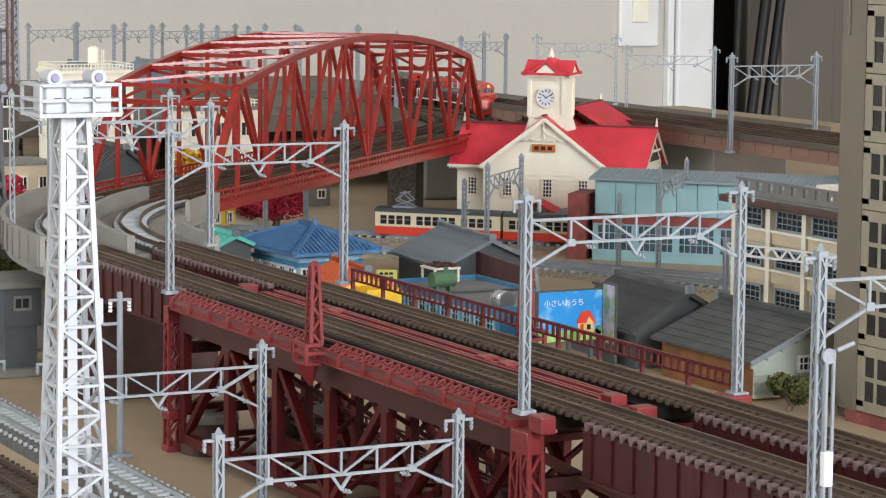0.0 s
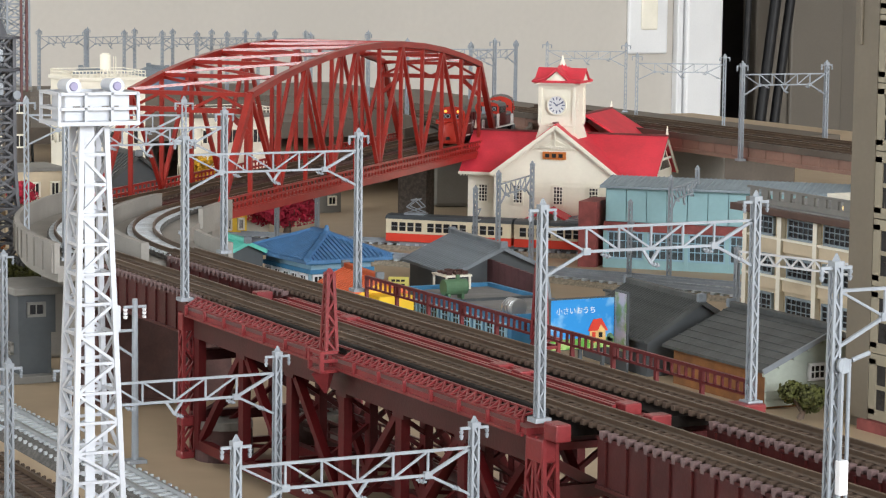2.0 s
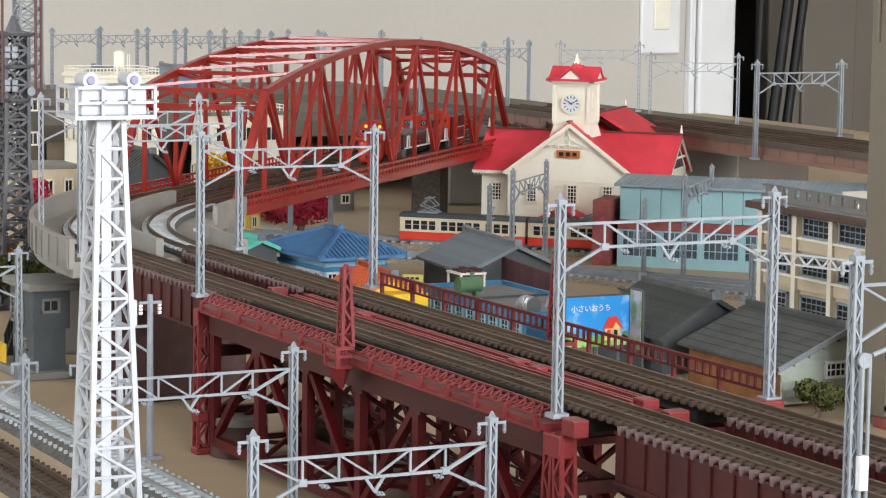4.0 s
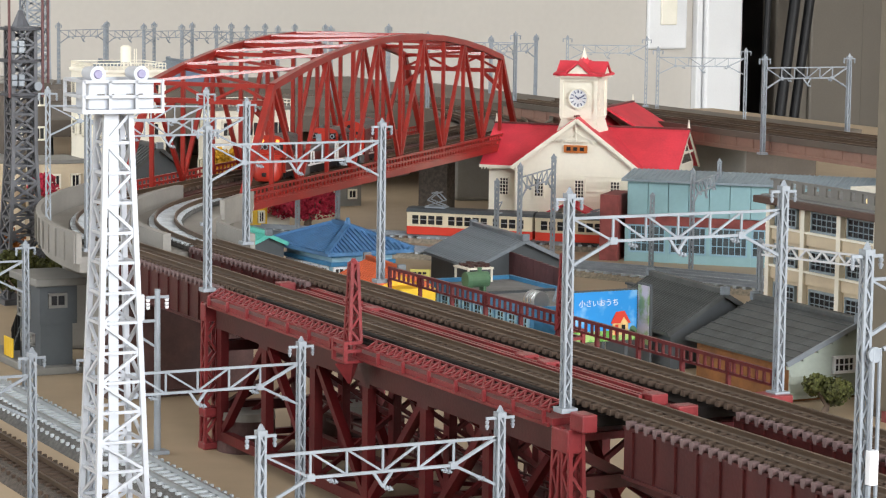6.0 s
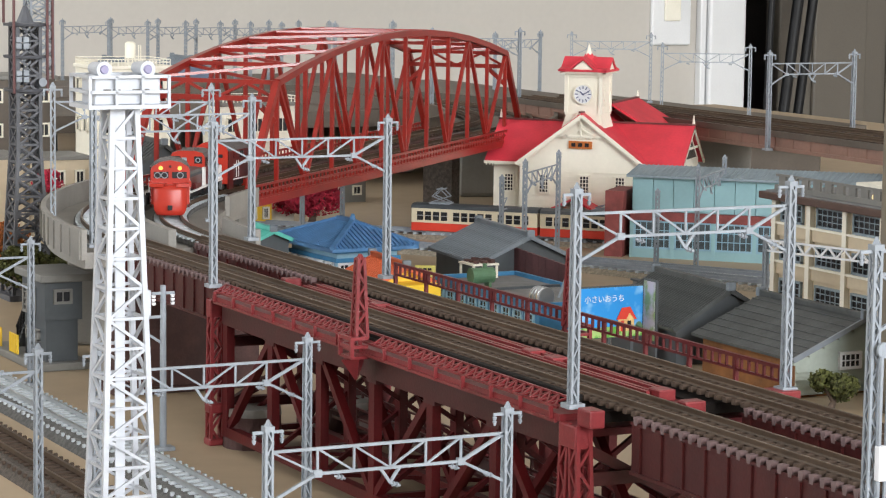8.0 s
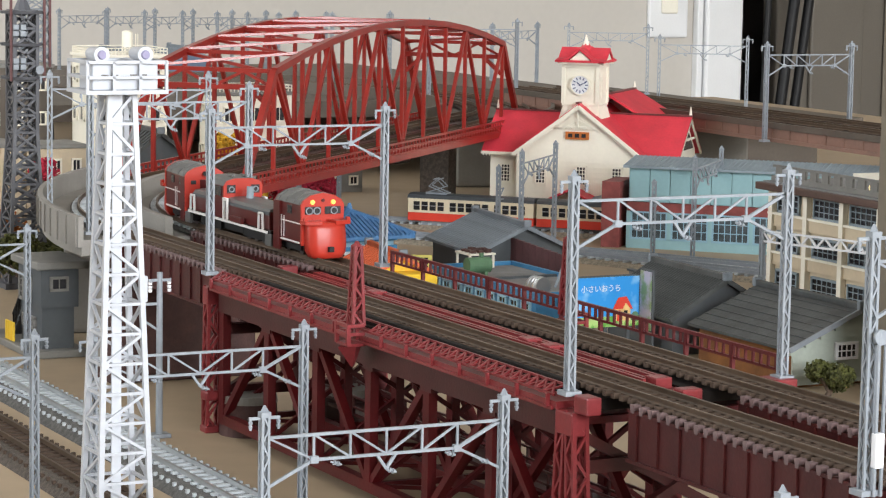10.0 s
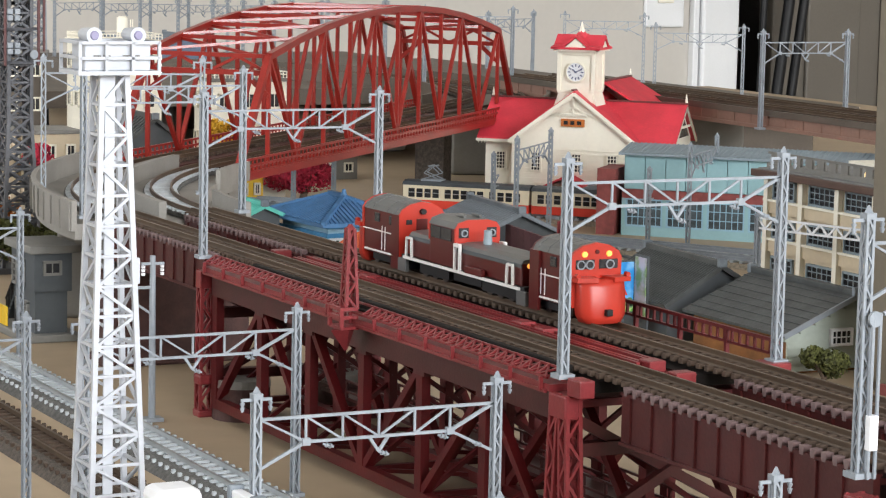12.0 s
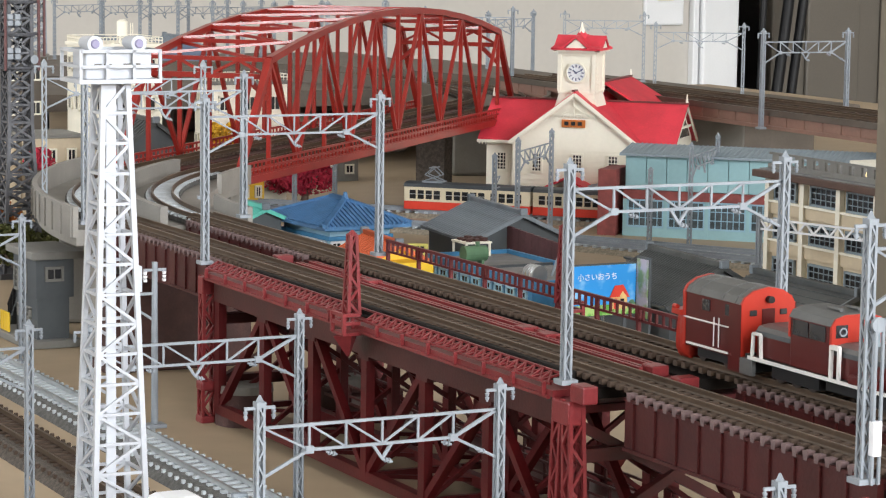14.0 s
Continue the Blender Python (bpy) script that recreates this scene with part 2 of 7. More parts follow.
# ---- plan: the double line, by its length s from the arch bridge's front end ----
DECK = 0.0613
RAD = 0.2985
GAP = 0.0185
DIAG = Vector((0.70711, -0.70711, 0))
B0 = Vector((-0.351, 0.124, 0))
BRIDGE = 0.52
C0 = B0 + Vector((0.70711, 0.70711, 0)) * RAD
B1 = B0 - DIAG * BRIDGE
C1 = B1 + Vector((-0.70711, -0.70711, 0)) * RAD
ARC0 = RAD * math.pi / 4
ARC1 = RAD * math.pi * 0.75


def line_at(s, off=0.0):
    """Place and heading on the double line; off: metres to the left of the way of travel."""
    if s > ARC0:
        p, h = Vector((C0.x + s - ARC0, C0.y - RAD, 0)), 0.0
    elif s > 0:
        a = -0.75 * math.pi + s / RAD
        p, h = C0 + Vector((math.cos(a), math.sin(a), 0)) * RAD, a + math.pi / 2
    elif s > -BRIDGE:
        p, h = B0 + DIAG * s, -math.pi / 4
    elif s > -BRIDGE - ARC1:
        a = math.pi / 4 + (-BRIDGE - s) / RAD
        p, h = C1 + Vector((math.cos(a), math.sin(a), 0)) * RAD, a - math.pi / 2
    else:
        p, h = C1 + Vector((-RAD, (s + BRIDGE + ARC1), 0)), math.pi / 2
    return p + Vector((-math.sin(h), math.cos(h), 0)) * off, h


def sweep(bm, section, places):
    """Draws a closed section of (left, up) along places of (point, heading)."""
    rings = []
    for p, h in places:
        left = Vector((-math.sin(h), math.cos(h), 0))
        rings.append([bm.verts.new(p + left * a + Vector((0, 0, b))) for a, b in section])
    n = len(section)
    for r, q in zip(rings, rings[1:]):
        for i in range(n):
            bm.faces.new((r[i], r[(i + 1) % n], q[(i + 1) % n], q[i]))
    bm.faces.new(rings[0][::-1])
    bm.faces.new(rings[-1])


def rect(a0, b0, a1, b1):
    return [(a0, b0), (a1, b0), (a1, b1), (a0, b1)]


def steps(s0, s1, d=0.012):
    n = max(1, round(abs(s1 - s0) / d))
    return [s0 + (s1 - s0) * i / n for i in range(n + 1)]


def track(name, places, ties, z, bed, bed_section, tie_mat, rail_mat, label, tie=(0.0022, 0.0155, 0.0016), loose=False):
    """Rails, sleepers and bed of one track along places; ties are the sleepers' places."""
    root = thing(name, Matrix(), label, "railway track")
    up = [(p + Vector((0, 0, z)), h) for p, h in places]
    if bed:
        bm = B()
        sweep(bm, bed_section, up)
        part("track_bed", bm, bed, root)
    if loose:
        me = B()
        box(me, -tie[0] / 2, -tie[1] / 2, 0, tie[0] / 2, tie[1] / 2, tie[2])
        me = mesh_of("sleeper", me, tie_mat)
        for p, h in ties:
            piece("sleeper", me, root, pose(p.x, p.y, z, 0, 0, math.degrees(h)))
        ties = []
    bm = B()
    for p, h in ties:
        d, left = Vector((math.cos(h), math.sin(h), 0)), Vector((-math.sin(h), math.cos(h), 0))
        c = p + Vector((0, 0, z))
        vs = []
        for up_z in (0.0, tie[2]):
            for a, b in ((-1, -1), (1, -1), (1, 1), (-1, 1)):
                vs.append(c + d * (a * tie[0] / 2) + left * (b * tie[1] / 2) + Vector((0, 0, up_z)))
        raw(bm, vs, QUADS)
    if ties:
        tagged(part("sleeper_strip", bm, tie_mat, root), kind="stuff")
    for side in (-1, 1):
        bm = B()
        a = side * 0.0048
        sweep(bm, [(a - 0.0006, tie[2]), (a + 0.0006, tie[2]), (a + 0.0003, tie[2] + 0.0005), (a + 0.0004, tie[2] + 0.0018), (a - 0.0004, tie[2] + 0.0018), (a - 0.0003, tie[2] + 0.0005)], up)
        rail = part("rail", bm, rail_mat, root)
        bm = B()
        sweep(bm, [(a - 0.00035, tie[2] + 0.0018), (a + 0.00035, tie[2] + 0.0018), (a + 0.0003, tie[2] + 0.00195), (a - 0.0003, tie[2] + 0.00195)], up)
        part("rail_head", bm, M_RAILTOP if rail_mat is M_RAIL else rail_mat, rail)
    return root


# ---- room ----
def room():
    bm = B()
    box(bm, -2.9, -3.1, -0.8, 4.6, 2.9, -0.75)
    tagged(part("floor", bm, M_FLOOR), "brown vinyl floor of the display room", "floor", kind="structure")
    bm = B()
    box(bm, -2.9, -3.1, 2.05, 4.6, 2.9, 2.1)
    tagged(part("ceiling", bm, M_CEIL), "plain off-white painted ceiling", "ceiling", kind="structure")
    bm = B()
    box(bm, -2.5, -3.0, -0.75, -2.4, 1.804, 2.05)
    box(bm, -2.5, 2.6, -0.75, -2.4, 2.8, 2.05)
    tagged(part("wall_west", bm, M_WALL), "plain beige painted wall behind the layout", "wall", kind="structure")
    # recess back, coloured dark to deepen the unlit gap
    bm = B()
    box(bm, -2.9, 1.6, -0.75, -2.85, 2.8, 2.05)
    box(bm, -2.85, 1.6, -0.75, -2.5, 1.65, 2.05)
    tagged(part("wall_recess", bm, M_DARK), "back of the recess behind the door, its shade in the colour", "wall", kind="structure")
    bm = B()
    box(bm, -2.9, 2.8, -0.75, 4.5, 2.9, 2.05)
    tagged(part("wall_north", bm, M_WALL), "plain beige painted side wall", "wall", kind="structure")
    # window walls: an opening with a sill
    bm = B()
    box(bm, 4.5, -3.0, -0.75, 4.6, -1.4, 2.05)
    box(bm, 4.5, 2.0, -0.75, 4.6, 2.9, 2.05)
    box(bm, 4.5, -1.4, -0.75, 4.6, 2.0, 0.4)
    box(bm, 4.5, -1.4, 2.0, 4.6, 2.0, 2.05)
    tagged(part("wall_east", bm, M_WALL), "beige wall with a wide daylit window", "wall", kind="structure")
    bm = B()
    box(bm, -2.5, -3.1, -0.75, -2.3, -3.0, 2.05)
    box(bm, -0.3, -3.1, -0.75, 4.5, -3.0, 2.05)
    box(bm, -2.3, -3.1, -0.75, -0.3, -3.0, 0.45)
    box(bm, -2.3, -3.1, 1.95, -0.3, -3.0, 2.05)
    tagged(part("wall_south", bm, M_WALL), "beige wall with a daylit window", "wall", kind="structure")
    # door casing, switch plate, half-open brown door, hanging cables
    bm = B()
    box(bm, -2.52, 1.74, -0.75, -2.378, 1.804, 1.4, 0.004)
    box(bm, -2.4, 1.728, -0.75, -2.385, 1.738, 1.4, 0.002)
    tagged(part("door_casing", bm, M_TRIM), "white painted door casing against the beige wall", "door frame", kind="structure")
    sp = thing("switch_plate", pose(-2.4, 1.681, 0.108), "white wall switch plate with a cream rocker", "light switch")
    bm = B()
    box(bm, 0, -0.034, -0.066, 0.008, 0.034, 0.066, 0.003)
    part("plate", bm, M_TRIM, sp)
    bm = B()
    box(bm, 0.008, -0.014, -0.03, 0.012, 0.014, 0.06, 0.002)
    part("rocker", bm, M_CREAM, sp, "cream rocker")
    dr = thing("open_door", pose(-2.46, 1.905, -0.75), "brown painted door standing half open", "door")
    bm = B()
    box(bm, -0.02, 0, 0, 0.02, 0.67, 2.0, 0.004)
    part("door_leaf", bm, M_DOOR, dr)
    for y0, y1 in ((0.06, 0.16), (0.2, 0.3), (0.34, 0.6)):
        bm = B()
        box(bm, 0.02, y0, 0.12, 0.028, y1, 1.9, 0.004)
        part("door_panel", bm, M_DOOR, dr)
    bm = B()
    rod(bm, (0.02, 0.06, 1.0), (0.05, 0.06, 1.0), 0.01)
    rod(bm, (0.05, 0.06, 1.0), (0.05, 0.16, 1.0), 0.008)
    part("door_handle", bm, M_STEEL, dr, "steel lever handle")
    for y, dy, r in ((1.862, 0.115, 0.0085), (1.888, 0.118, 0.0075), (1.832, 0.05, 0.005)):
        cu = bpy.data.curves.new("hanging_cable", "CURVE")
        cu.dimensions, cu.bevel_depth, cu.bevel_resolution = "3D", r, 3
        sp_ = cu.splines.new("POLY")
        sp_.points.add(24)
        for i in range(25):
            f = i / 24
            sp_.points[i].co = (-2.37 + 0.01 * math.sin(f * 5), y + dy * 2.2 * (f - 0.45) + 0.006 * math.sin(f * 7), -0.75 + 1.5 * f, 1)
        cu.materials.append(M_BLACK)
        tagged(new("hanging_cable", cu), "thick black cable hanging beside the door", "cable", "cables by the door")


def table():
    t = thing("layout_table", pose(0, 0, 0), "large plywood table that carries the model railway", "table")
    bm = B()
    box(bm, -1.75, -0.75, -0.03, 0.72, 1.35, 0.0)
    part("tabletop", bm, M_TABLE, t)
    for x in (-1.65, 0.62):
        for y in (-0.65, 1.25):
            bm = B()
            box(bm, x - 0.035, y - 0.035, -0.75, x + 0.035, y + 0.035, -0.03, 0.004)
            part("leg", bm, M_TABLE, t)


room()
table()


# ---- catenary portals ----
POLE_H = 0.065


def lattice_pole(h=POLE_H, w=0.0028):
    bm = B()
    a = w / 2 - 0.0004
    for sx in (-1, 1):
        for sy in (-1, 1):
            beam(bm, (sx * a, sy * a, 0.0012), (sx * a * 0.9, sy * a * 0.9, h - 0.002), 0.0007)
    n = 15
    dz = (h - 0.004) / n
    for i in range(n):
        z = 0.002 + i * dz
        s = 1 if i % 2 else -1
        for k in (-1, 1):
            beam(bm, (-s * a, k * a, z), (s * a, k * a, z + dz), 0.0005, 0.0005)
            beam(bm, (k * a, -s * a, z), (k * a, s * a, z + dz), 0.0005, 0.0005)
    box(bm, -0.0026, -0.0026, 0, 0.0026, 0.0026, 0.0014)
    box(bm, -w / 2, -w / 2, h - 0.003, w / 2, w / 2, h - 0.0015)
    rod(bm, (0, 0, h - 0.0015), (0, 0, h + 0.0003), 0.0013, 0.0003, 4)
    return mesh_of("pole", bm, M_MAST)


def cross_arm():
    bm = B()
    beam(bm, (0, -0.0045, 0), (0, 0.0045, 0), 0.0007, 0.0008)
    for y in (-0.0041, 0.0041):
        for k in range(2):
            rod(bm, (0, y, -0.0008 - k * 0.0012), (0, y, -0.0016 - k * 0.0012), 0.0007, 0.0005, 8)
        rod(bm, (0, y, 0), (0, y, -0.0032), 0.0004, 0.0004, 6)
    return mesh_of("insulator_arm", bm, M_MAST)


ME_POLE, ME_ARM = lattice_pole(), cross_arm()


def portal_truss(w):
    bm = B()
    zt, zb = 0.0562, 0.0492
    a0, a1 = w * 0.2, w * 0.8
    beam(bm, (0, 0.001, zt), (0, w - 0.001, zt), 0.0009, 0.0008)
    beam(bm, (0, a0, zb), (0, a1, zb), 0.0009, 0.0008)
    beam(bm, (0, 0.001, 0.0425), (0, a0, zb), 0.0009, 0.0008)
    beam(bm, (0, w - 0.001, 0.0425), (0, a1, zb), 0.0009, 0.0008)
    beam(bm, (0, 0.001, zt), (0, a0, zb), 0.0006)
    beam(bm, (0, w - 0.001, zt), (0, a1, zb), 0.0009)
    n = 4
    for i in range(n + 1):
        y = a0 + (a1 - a0) * i / n
        beam(bm, (0, y, zb), (0, y, zt), 0.0006)
        if i < n:
            y2 = a0 + (a1 - a0) * (i + 1) / n
            if i < n / 2:
                beam(bm, (0, y, zt), (0, y2, zb), 0.0006)
            else:
                beam(bm, (0, y, zb), (0, y2, zt), 0.0006)
    for y in (a0, a1):
        box(bm, -0.0007, y - 0.0012, zb - 0.001, 0.0007, y + 0.0012, zb + 0.001)
    return mesh_of("truss_beam", bm, M_MAST)


def hanger_mesh(v):
    bm = B()
    if v:
        beam(bm, (0, -0.003, 0), (0, 0, -0.0042), 0.0008)
        beam(bm, (0, 0.003, 0), (0, 0, -0.0042), 0.0008)
    z = -0.0044 if v else -0.001
    rod(bm, (0, 0, z), (0, 0.0032, z - 0.001), 0.00035, 0.00035, 6)
    for k in (0.0009, 0.002):
        rod(bm, (0, k, z - k * 0.3), (0, k + 0.0005, z - k * 0.3 - 0.00015), 0.0008, 0.0007, 8)
    return mesh_of("wire_hanger", bm, M_MAST)


ME_HANGV, ME_HANG = hanger_mesh(True), hanger_mesh(False)


def portal(m, w=0.0735, label="grey lattice catenary portal spanning two model tracks", group="catenary portals"):
    p = thing("catenary_portal", m, label, "catenary portal", group)
    for y in (0.0, w):
        po = piece("pole", ME_POLE, p, pose(0, y, 0))
        piece("insulator_arm", ME_ARM, po, pose(0, 0, POLE_H - 0.0032))
    tr = new("truss_beam", portal_truss(w))
    tr.parent = p
    piece("wire_hanger", ME_HANGV, p, pose(0, w / 2, 0.0492))
    piece("wire_hanger", ME_HANG, p, pose(0, w * 0.27, 0.0492))
    piece("wire_hanger", ME_HANG, p, pose(0, w * 0.75, 0.0492))
    piece("wire_hanger", ME_HANG, p, pose(0, w * 0.9, 0.0462))
    return p


p0 = portal(pose(0, 0, DECK), label="grey lattice catenary portal on the red deck bridge")
copy_thing(p0, pose(0.2794, 0, DECK))
pe = copy_thing(p0, pose(0.4235, -0.0005, DECK))
pg = portal(pose(0.2825, -0.0965, 0), label="grey lattice catenary portal over the ground tracks")
for x in (0.142, -0.1545, 0.422):
    copy_thing(pg, pose(x, -0.0965, 0))
pv = portal(pose(-0.139, 0.0, DECK), label="grey lattice catenary portal on the concrete viaduct")
for s in (0.145, -0.72, -0.88):
    q, h = line_at(s, -0.0365)
    copy_thing(pv, pose(q.x, q.y, DECK, 0, 0, math.degrees(h)))
copy_thing(pg, pose(0.132, -0.186, 0))
pf = portal(pose(-0.491, 0.5815, 0.0613), 0.0665, "grey lattice catenary portal on the far viaduct")
copy_thing(pf, pose(-0.28, 0.5815, 0.0613))
for x, y, a in ((-1.669, 0.497, 52), (-1.648, 0.54, 50), (-1.63, 0.576, 50), (-1.612, 0.611, 48), (-1.596, 0.643, 48), (-1.582, 0.671, 48), (-1.568, 0.7, 48)):
    copy_thing(pv, pose(x, y, 0.043, 0, 0, a - 24))
for x, y, a in ((-0.944, 0.778, -27), (-1.188, 0.829, -27), (-1.194, 0.752, 27)):
    copy_thing(pv, pose(x, y, 0.0462, 0, 0, a))


# ---- tracks ----
FAR = 0.0728


def tie_places(s0, s1, off, d=0.0062):
    return [line_at(s, off) for s in steps(s0, s1, d)]


END = 0.9
for off, near in ((-GAP, "near"), (GAP, "far")):
    pl = [line_at(s, off) for s in [ARC0, END]]
    track("deck_track", pl, tie_places(ARC0, END, off, 0.0048), DECK - 0.0005, None, None, M_TIE, M_RAIL, "brown model track on the red deck bridge", (0.002, 0.0155, 0.0016), True)
    track("curved_track", [line_at(s, off) for s in steps(0, ARC0, 0.008)], tie_places(0, ARC0, off), DECK - 0.001, M_BED, rect(-0.0085, -0.001, 0.0085, 0.0008), M_GREYTIE, M_RAIL, "grey curved model track on the concrete viaduct")
    track("bridge_track", [line_at(s, off) for s in (-BRIDGE, 0)], tie_places(-BRIDGE, 0, off), DECK - 0.001, None, None, M_TIE, M_RAIL, "brown model track through the arch bridge")
    sb = -BRIDGE - ARC1 - 0.5
    track("far_track", [line_at(s, off) for s in steps(sb, -BRIDGE, 0.015)], tie_places(sb, -BRIDGE, off, 0.009), DECK - 0.001, M_BROWNBED, rect(-0.009, -0.001, 0.009, 0.0008), M_TIE, M_RAIL, "brown model track on the far viaduct loop")
for y in (0.604, 0.638):
    track("far_track", [(Vector((-0.86, y, 0)), 0), (Vector((0.6, y, 0)), 0)], [(Vector((-0.86 + 0.009 * i, y, 0)), 0) for i in range(162)], FAR - 0.001, M_BROWNBED, rect(-0.009, -0.001, 0.009, 0.0008), M_TIE, M_RAIL, "brown model track on the far viaduct")
BEDSEC = [(-0.0135, 0), (0.0135, 0), (0.0095, 0.0042), (-0.0095, 0.0042)]
for y, bed, tie in ((-0.0412, M_BED, M_GREYTIE), (-0.0782, M_BROWNBED, M_TIE), (-0.134, M_BED, M_GREYTIE)):
    tr = thing("ground_track", Matrix(), "model track on moulded ballast beside the deck bridge", "railway track", "ground tracks")
    pl = [(Vector((-0.75, y, 0.0)), 0), (Vector((0.65, y, 0.0)), 0)]
    bm = B()
    sweep(bm, BEDSEC, pl)
    part("ballast_bed", bm, bed, tr)
    me = B()
    box(me, -0.0011, -0.0072, 0.0038, 0.0011, 0.0072, 0.005)
    me = mesh_of("sleeper", me, tie)
    for i in range(226):
        piece("sleeper", me, tr, pose(-0.75 + 0.0062 * i, y, 0))
    for side in (-1, 1):
        bm = B()
        beam(bm, (-0.75, y + side * 0.0048, 0.0058), (0.65, y + side * 0.0048, 0.0058), 0.0009, 0.0017)
        part("rail", bm, M_STEEL if tie is M_GREYTIE else M_RAIL, tr)
    me = B()
    box(me, -0.0007, -0.0006, 0.0028, 0.0007, 0.0006, 0.0041)
    me = mesh_of("sleeper_end", me, tie)
    for i in range(75, 226):
        for side in (-1, 1):
            piece("sleeper_end", me, tr, pose(-0.75 + 0.0062 * i, y + side * 0.0109, 0))


# ---- concrete viaduct under the curve ----
def viaduct():
    v = thing("concrete_viaduct", Matrix(), "grey moulded concrete viaduct on the curve", "viaduct")
    up = lambda s0, s1, d=0.008: [(p + Vector((0, 0, DECK)), h) for p, h in (line_at(s) for s in steps(s0, s1, d))]
    bm = B()
    sweep(bm, rect(-0.040, -0.0095, 0.040, -0.0025), up(0.0, ARC0))
    part("slab", bm, M_CONC, v)
    for a, s0, s1 in ((-0.041, 0.0, ARC0 + 0.002), (0.0405, 0.0, 0.06), (0.0405, 0.17, ARC0)):
        bm = B()
        hi = 0.0078 if a < 0 else 0.0045
        sweep(bm, [(a - 0.0012, -0.0055), (a + 0.0012, -0.0055), (a + 0.0012, hi), (a - 0.0012, hi)], up(s0, s1))
        part("parapet", bm, M_CONC, v)
    bm = B()
    sweep(bm, rect(-0.0018, -0.0025, 0.0018, 0.006), up(0.0, ARC0))
    part("centre_wall", bm, M_CONC, v)
    me = B()
    box(me, -0.0006, -0.0005, -0.0055, 0.0006, 0.0006, 0.007)
    me = mesh_of("parapet_rib", me, M_CONC)
    for s in steps(0.004, ARC0, 0.0125):
        q, h = line_at(s, -0.0424)
        piece("parapet_rib", me, v, pose(q.x, q.y, DECK, 0, 0, math.degrees(h)))
    for s in (0.01, 0.12, 0.225):
        q, h = line_at(s)
        bm = B()
        box(bm, -0.01, -0.03, 0, 0.01, 0.024, DECK - 0.0096, 0.002)
        part("pier", bm, M_CONC, v, m=pose(q.x, q.y, 0, 0, 0, math.degrees(h)))


viaduct()


# ---- far brown viaduct ----
def far_viaduct():
    v = thing("far_viaduct", Matrix(), "dark brown plastic viaduct round the back of the layout", "viaduct")
    up = lambda s0, s1, d=0.015: [(p + Vector((0, 0, DECK)), h) for p, h in (line_at(s) for s in steps(s0, s1, d))]
    sb = -BRIDGE - ARC1 - 0.5
    bm = B()
    sweep(bm, rect(-0.040, -0.016, 0.040, -0.0025), up(sb, -BRIDGE))
    part("slab", bm, M_CONCDARK, v)
    for a in (-0.041, 0.041):
        bm = B()
        sweep(bm, rect(a - 0.0012, -0.016, a + 0.0012, 0.006), up(sb, -BRIDGE))
        part("parapet", bm, M_CONCDARK, v)
    bm = B()
    box(bm, -0.86, 0.586, FAR - 0.003, 0.6, 0.655, FAR - 0.0012)
    part("slab", bm, M_CONCDARK, v)
    for y in (0.587, 0.621, 0.654):
        bm = B()
        box(bm, -0.86, y - 0.001, FAR - 0.0012, 0.6, y + 0.001, FAR + 0.001)
        part("parapet", bm, M_CONCDARK, v)
    for y in (0.589, 0.65):
        bm = B()
        box(bm, -0.86, y - 0.002, FAR - 0.0092, 0.6, y + 0.002, FAR - 0.003)
        box(bm, -0.86, y - 0.0035, FAR - 0.0115, 0.6, y + 0.0035, FAR - 0.0092)
        part("girder", bm, M_BROWNRED2, v)
        rb = B()
        box(rb, -0.0003, -0.0004, -0.0092, 0.0003, 0.0004, -0.003)
        rb = mesh_of("girder_rib", rb, M_BROWNRED2)
        for i in range(72):
            piece("girder_rib", rb, v, pose(-0.85 + 0.02 * i, y - 0.0021, FAR))
    for x in (-0.84, -0.62, -0.31, 0.0, 0.31):
        bm = B()
        box(bm, x - 0.012, 0.592, 0, x + 0.012, 0.648, FAR - 0.0115, 0.003)
        part("pier", bm, M_CONC, v)
    for s in (-0.66, -0.86, -1.06, -1.24, -1.45):
        q, h = line_at(s)
        bm = B()
        box(bm, -0.012, -0.03, 0, 0.012, 0.03, DECK - 0.0162, 0.003)
        part("pier", bm, M_CONC, v, m=pose(q.x, q.y, 0, 0, 0, math.degrees(h)))
    bm = B()
    box(bm, -1.3, 0.76, 0.036, -0.85, 0.92, 0.0458)
    part("outer_slab", bm, M_CONCDARK, v)
    bm = B()
    box(bm, -1.36, 0.22, DECK - 0.016, -0.96, 0.78, DECK - 0.0032)
    part("yard_deck", bm, M_CONCDARK, v)
    bm = B()
    box(bm, -1.74, 0.42, 0.03, -1.4, 0.86, 0.0443)
    part("back_deck", bm, M_CONCDARK, v)
    for x, y in ((-1.7, 0.46), (-1.45, 0.46), (-1.7, 0.8), (-1.45, 0.8)):
        bm = B()
        box(bm, x - 0.015, y - 0.015, 0, x + 0.015, y + 0.015, 0.03, 0.002)
        part("pier", bm, M_CONCDARK, v)
    for x in (-1.3, -1.1):
        for y in (0.26, 0.5, 0.72):
            bm = B()
            box(bm, x - 0.015, y - 0.015, 0, x + 0.015, y + 0.015, DECK - 0.016, 0.002)
            part("pier", bm, M_CONCDARK, v)
    for x in (-1.2, -0.92):
        bm = B()
        box(bm, x - 0.015, 0.835, 0, x + 0.015, 0.915, 0.036, 0.003)
        part("pier", bm, M_CONCDARK, v)


M_BROWNRED2 = mat("faded_brown_girder", (0.24, 0.135, 0.1), 0.55, vary=0.15, scale=40)
far_viaduct()


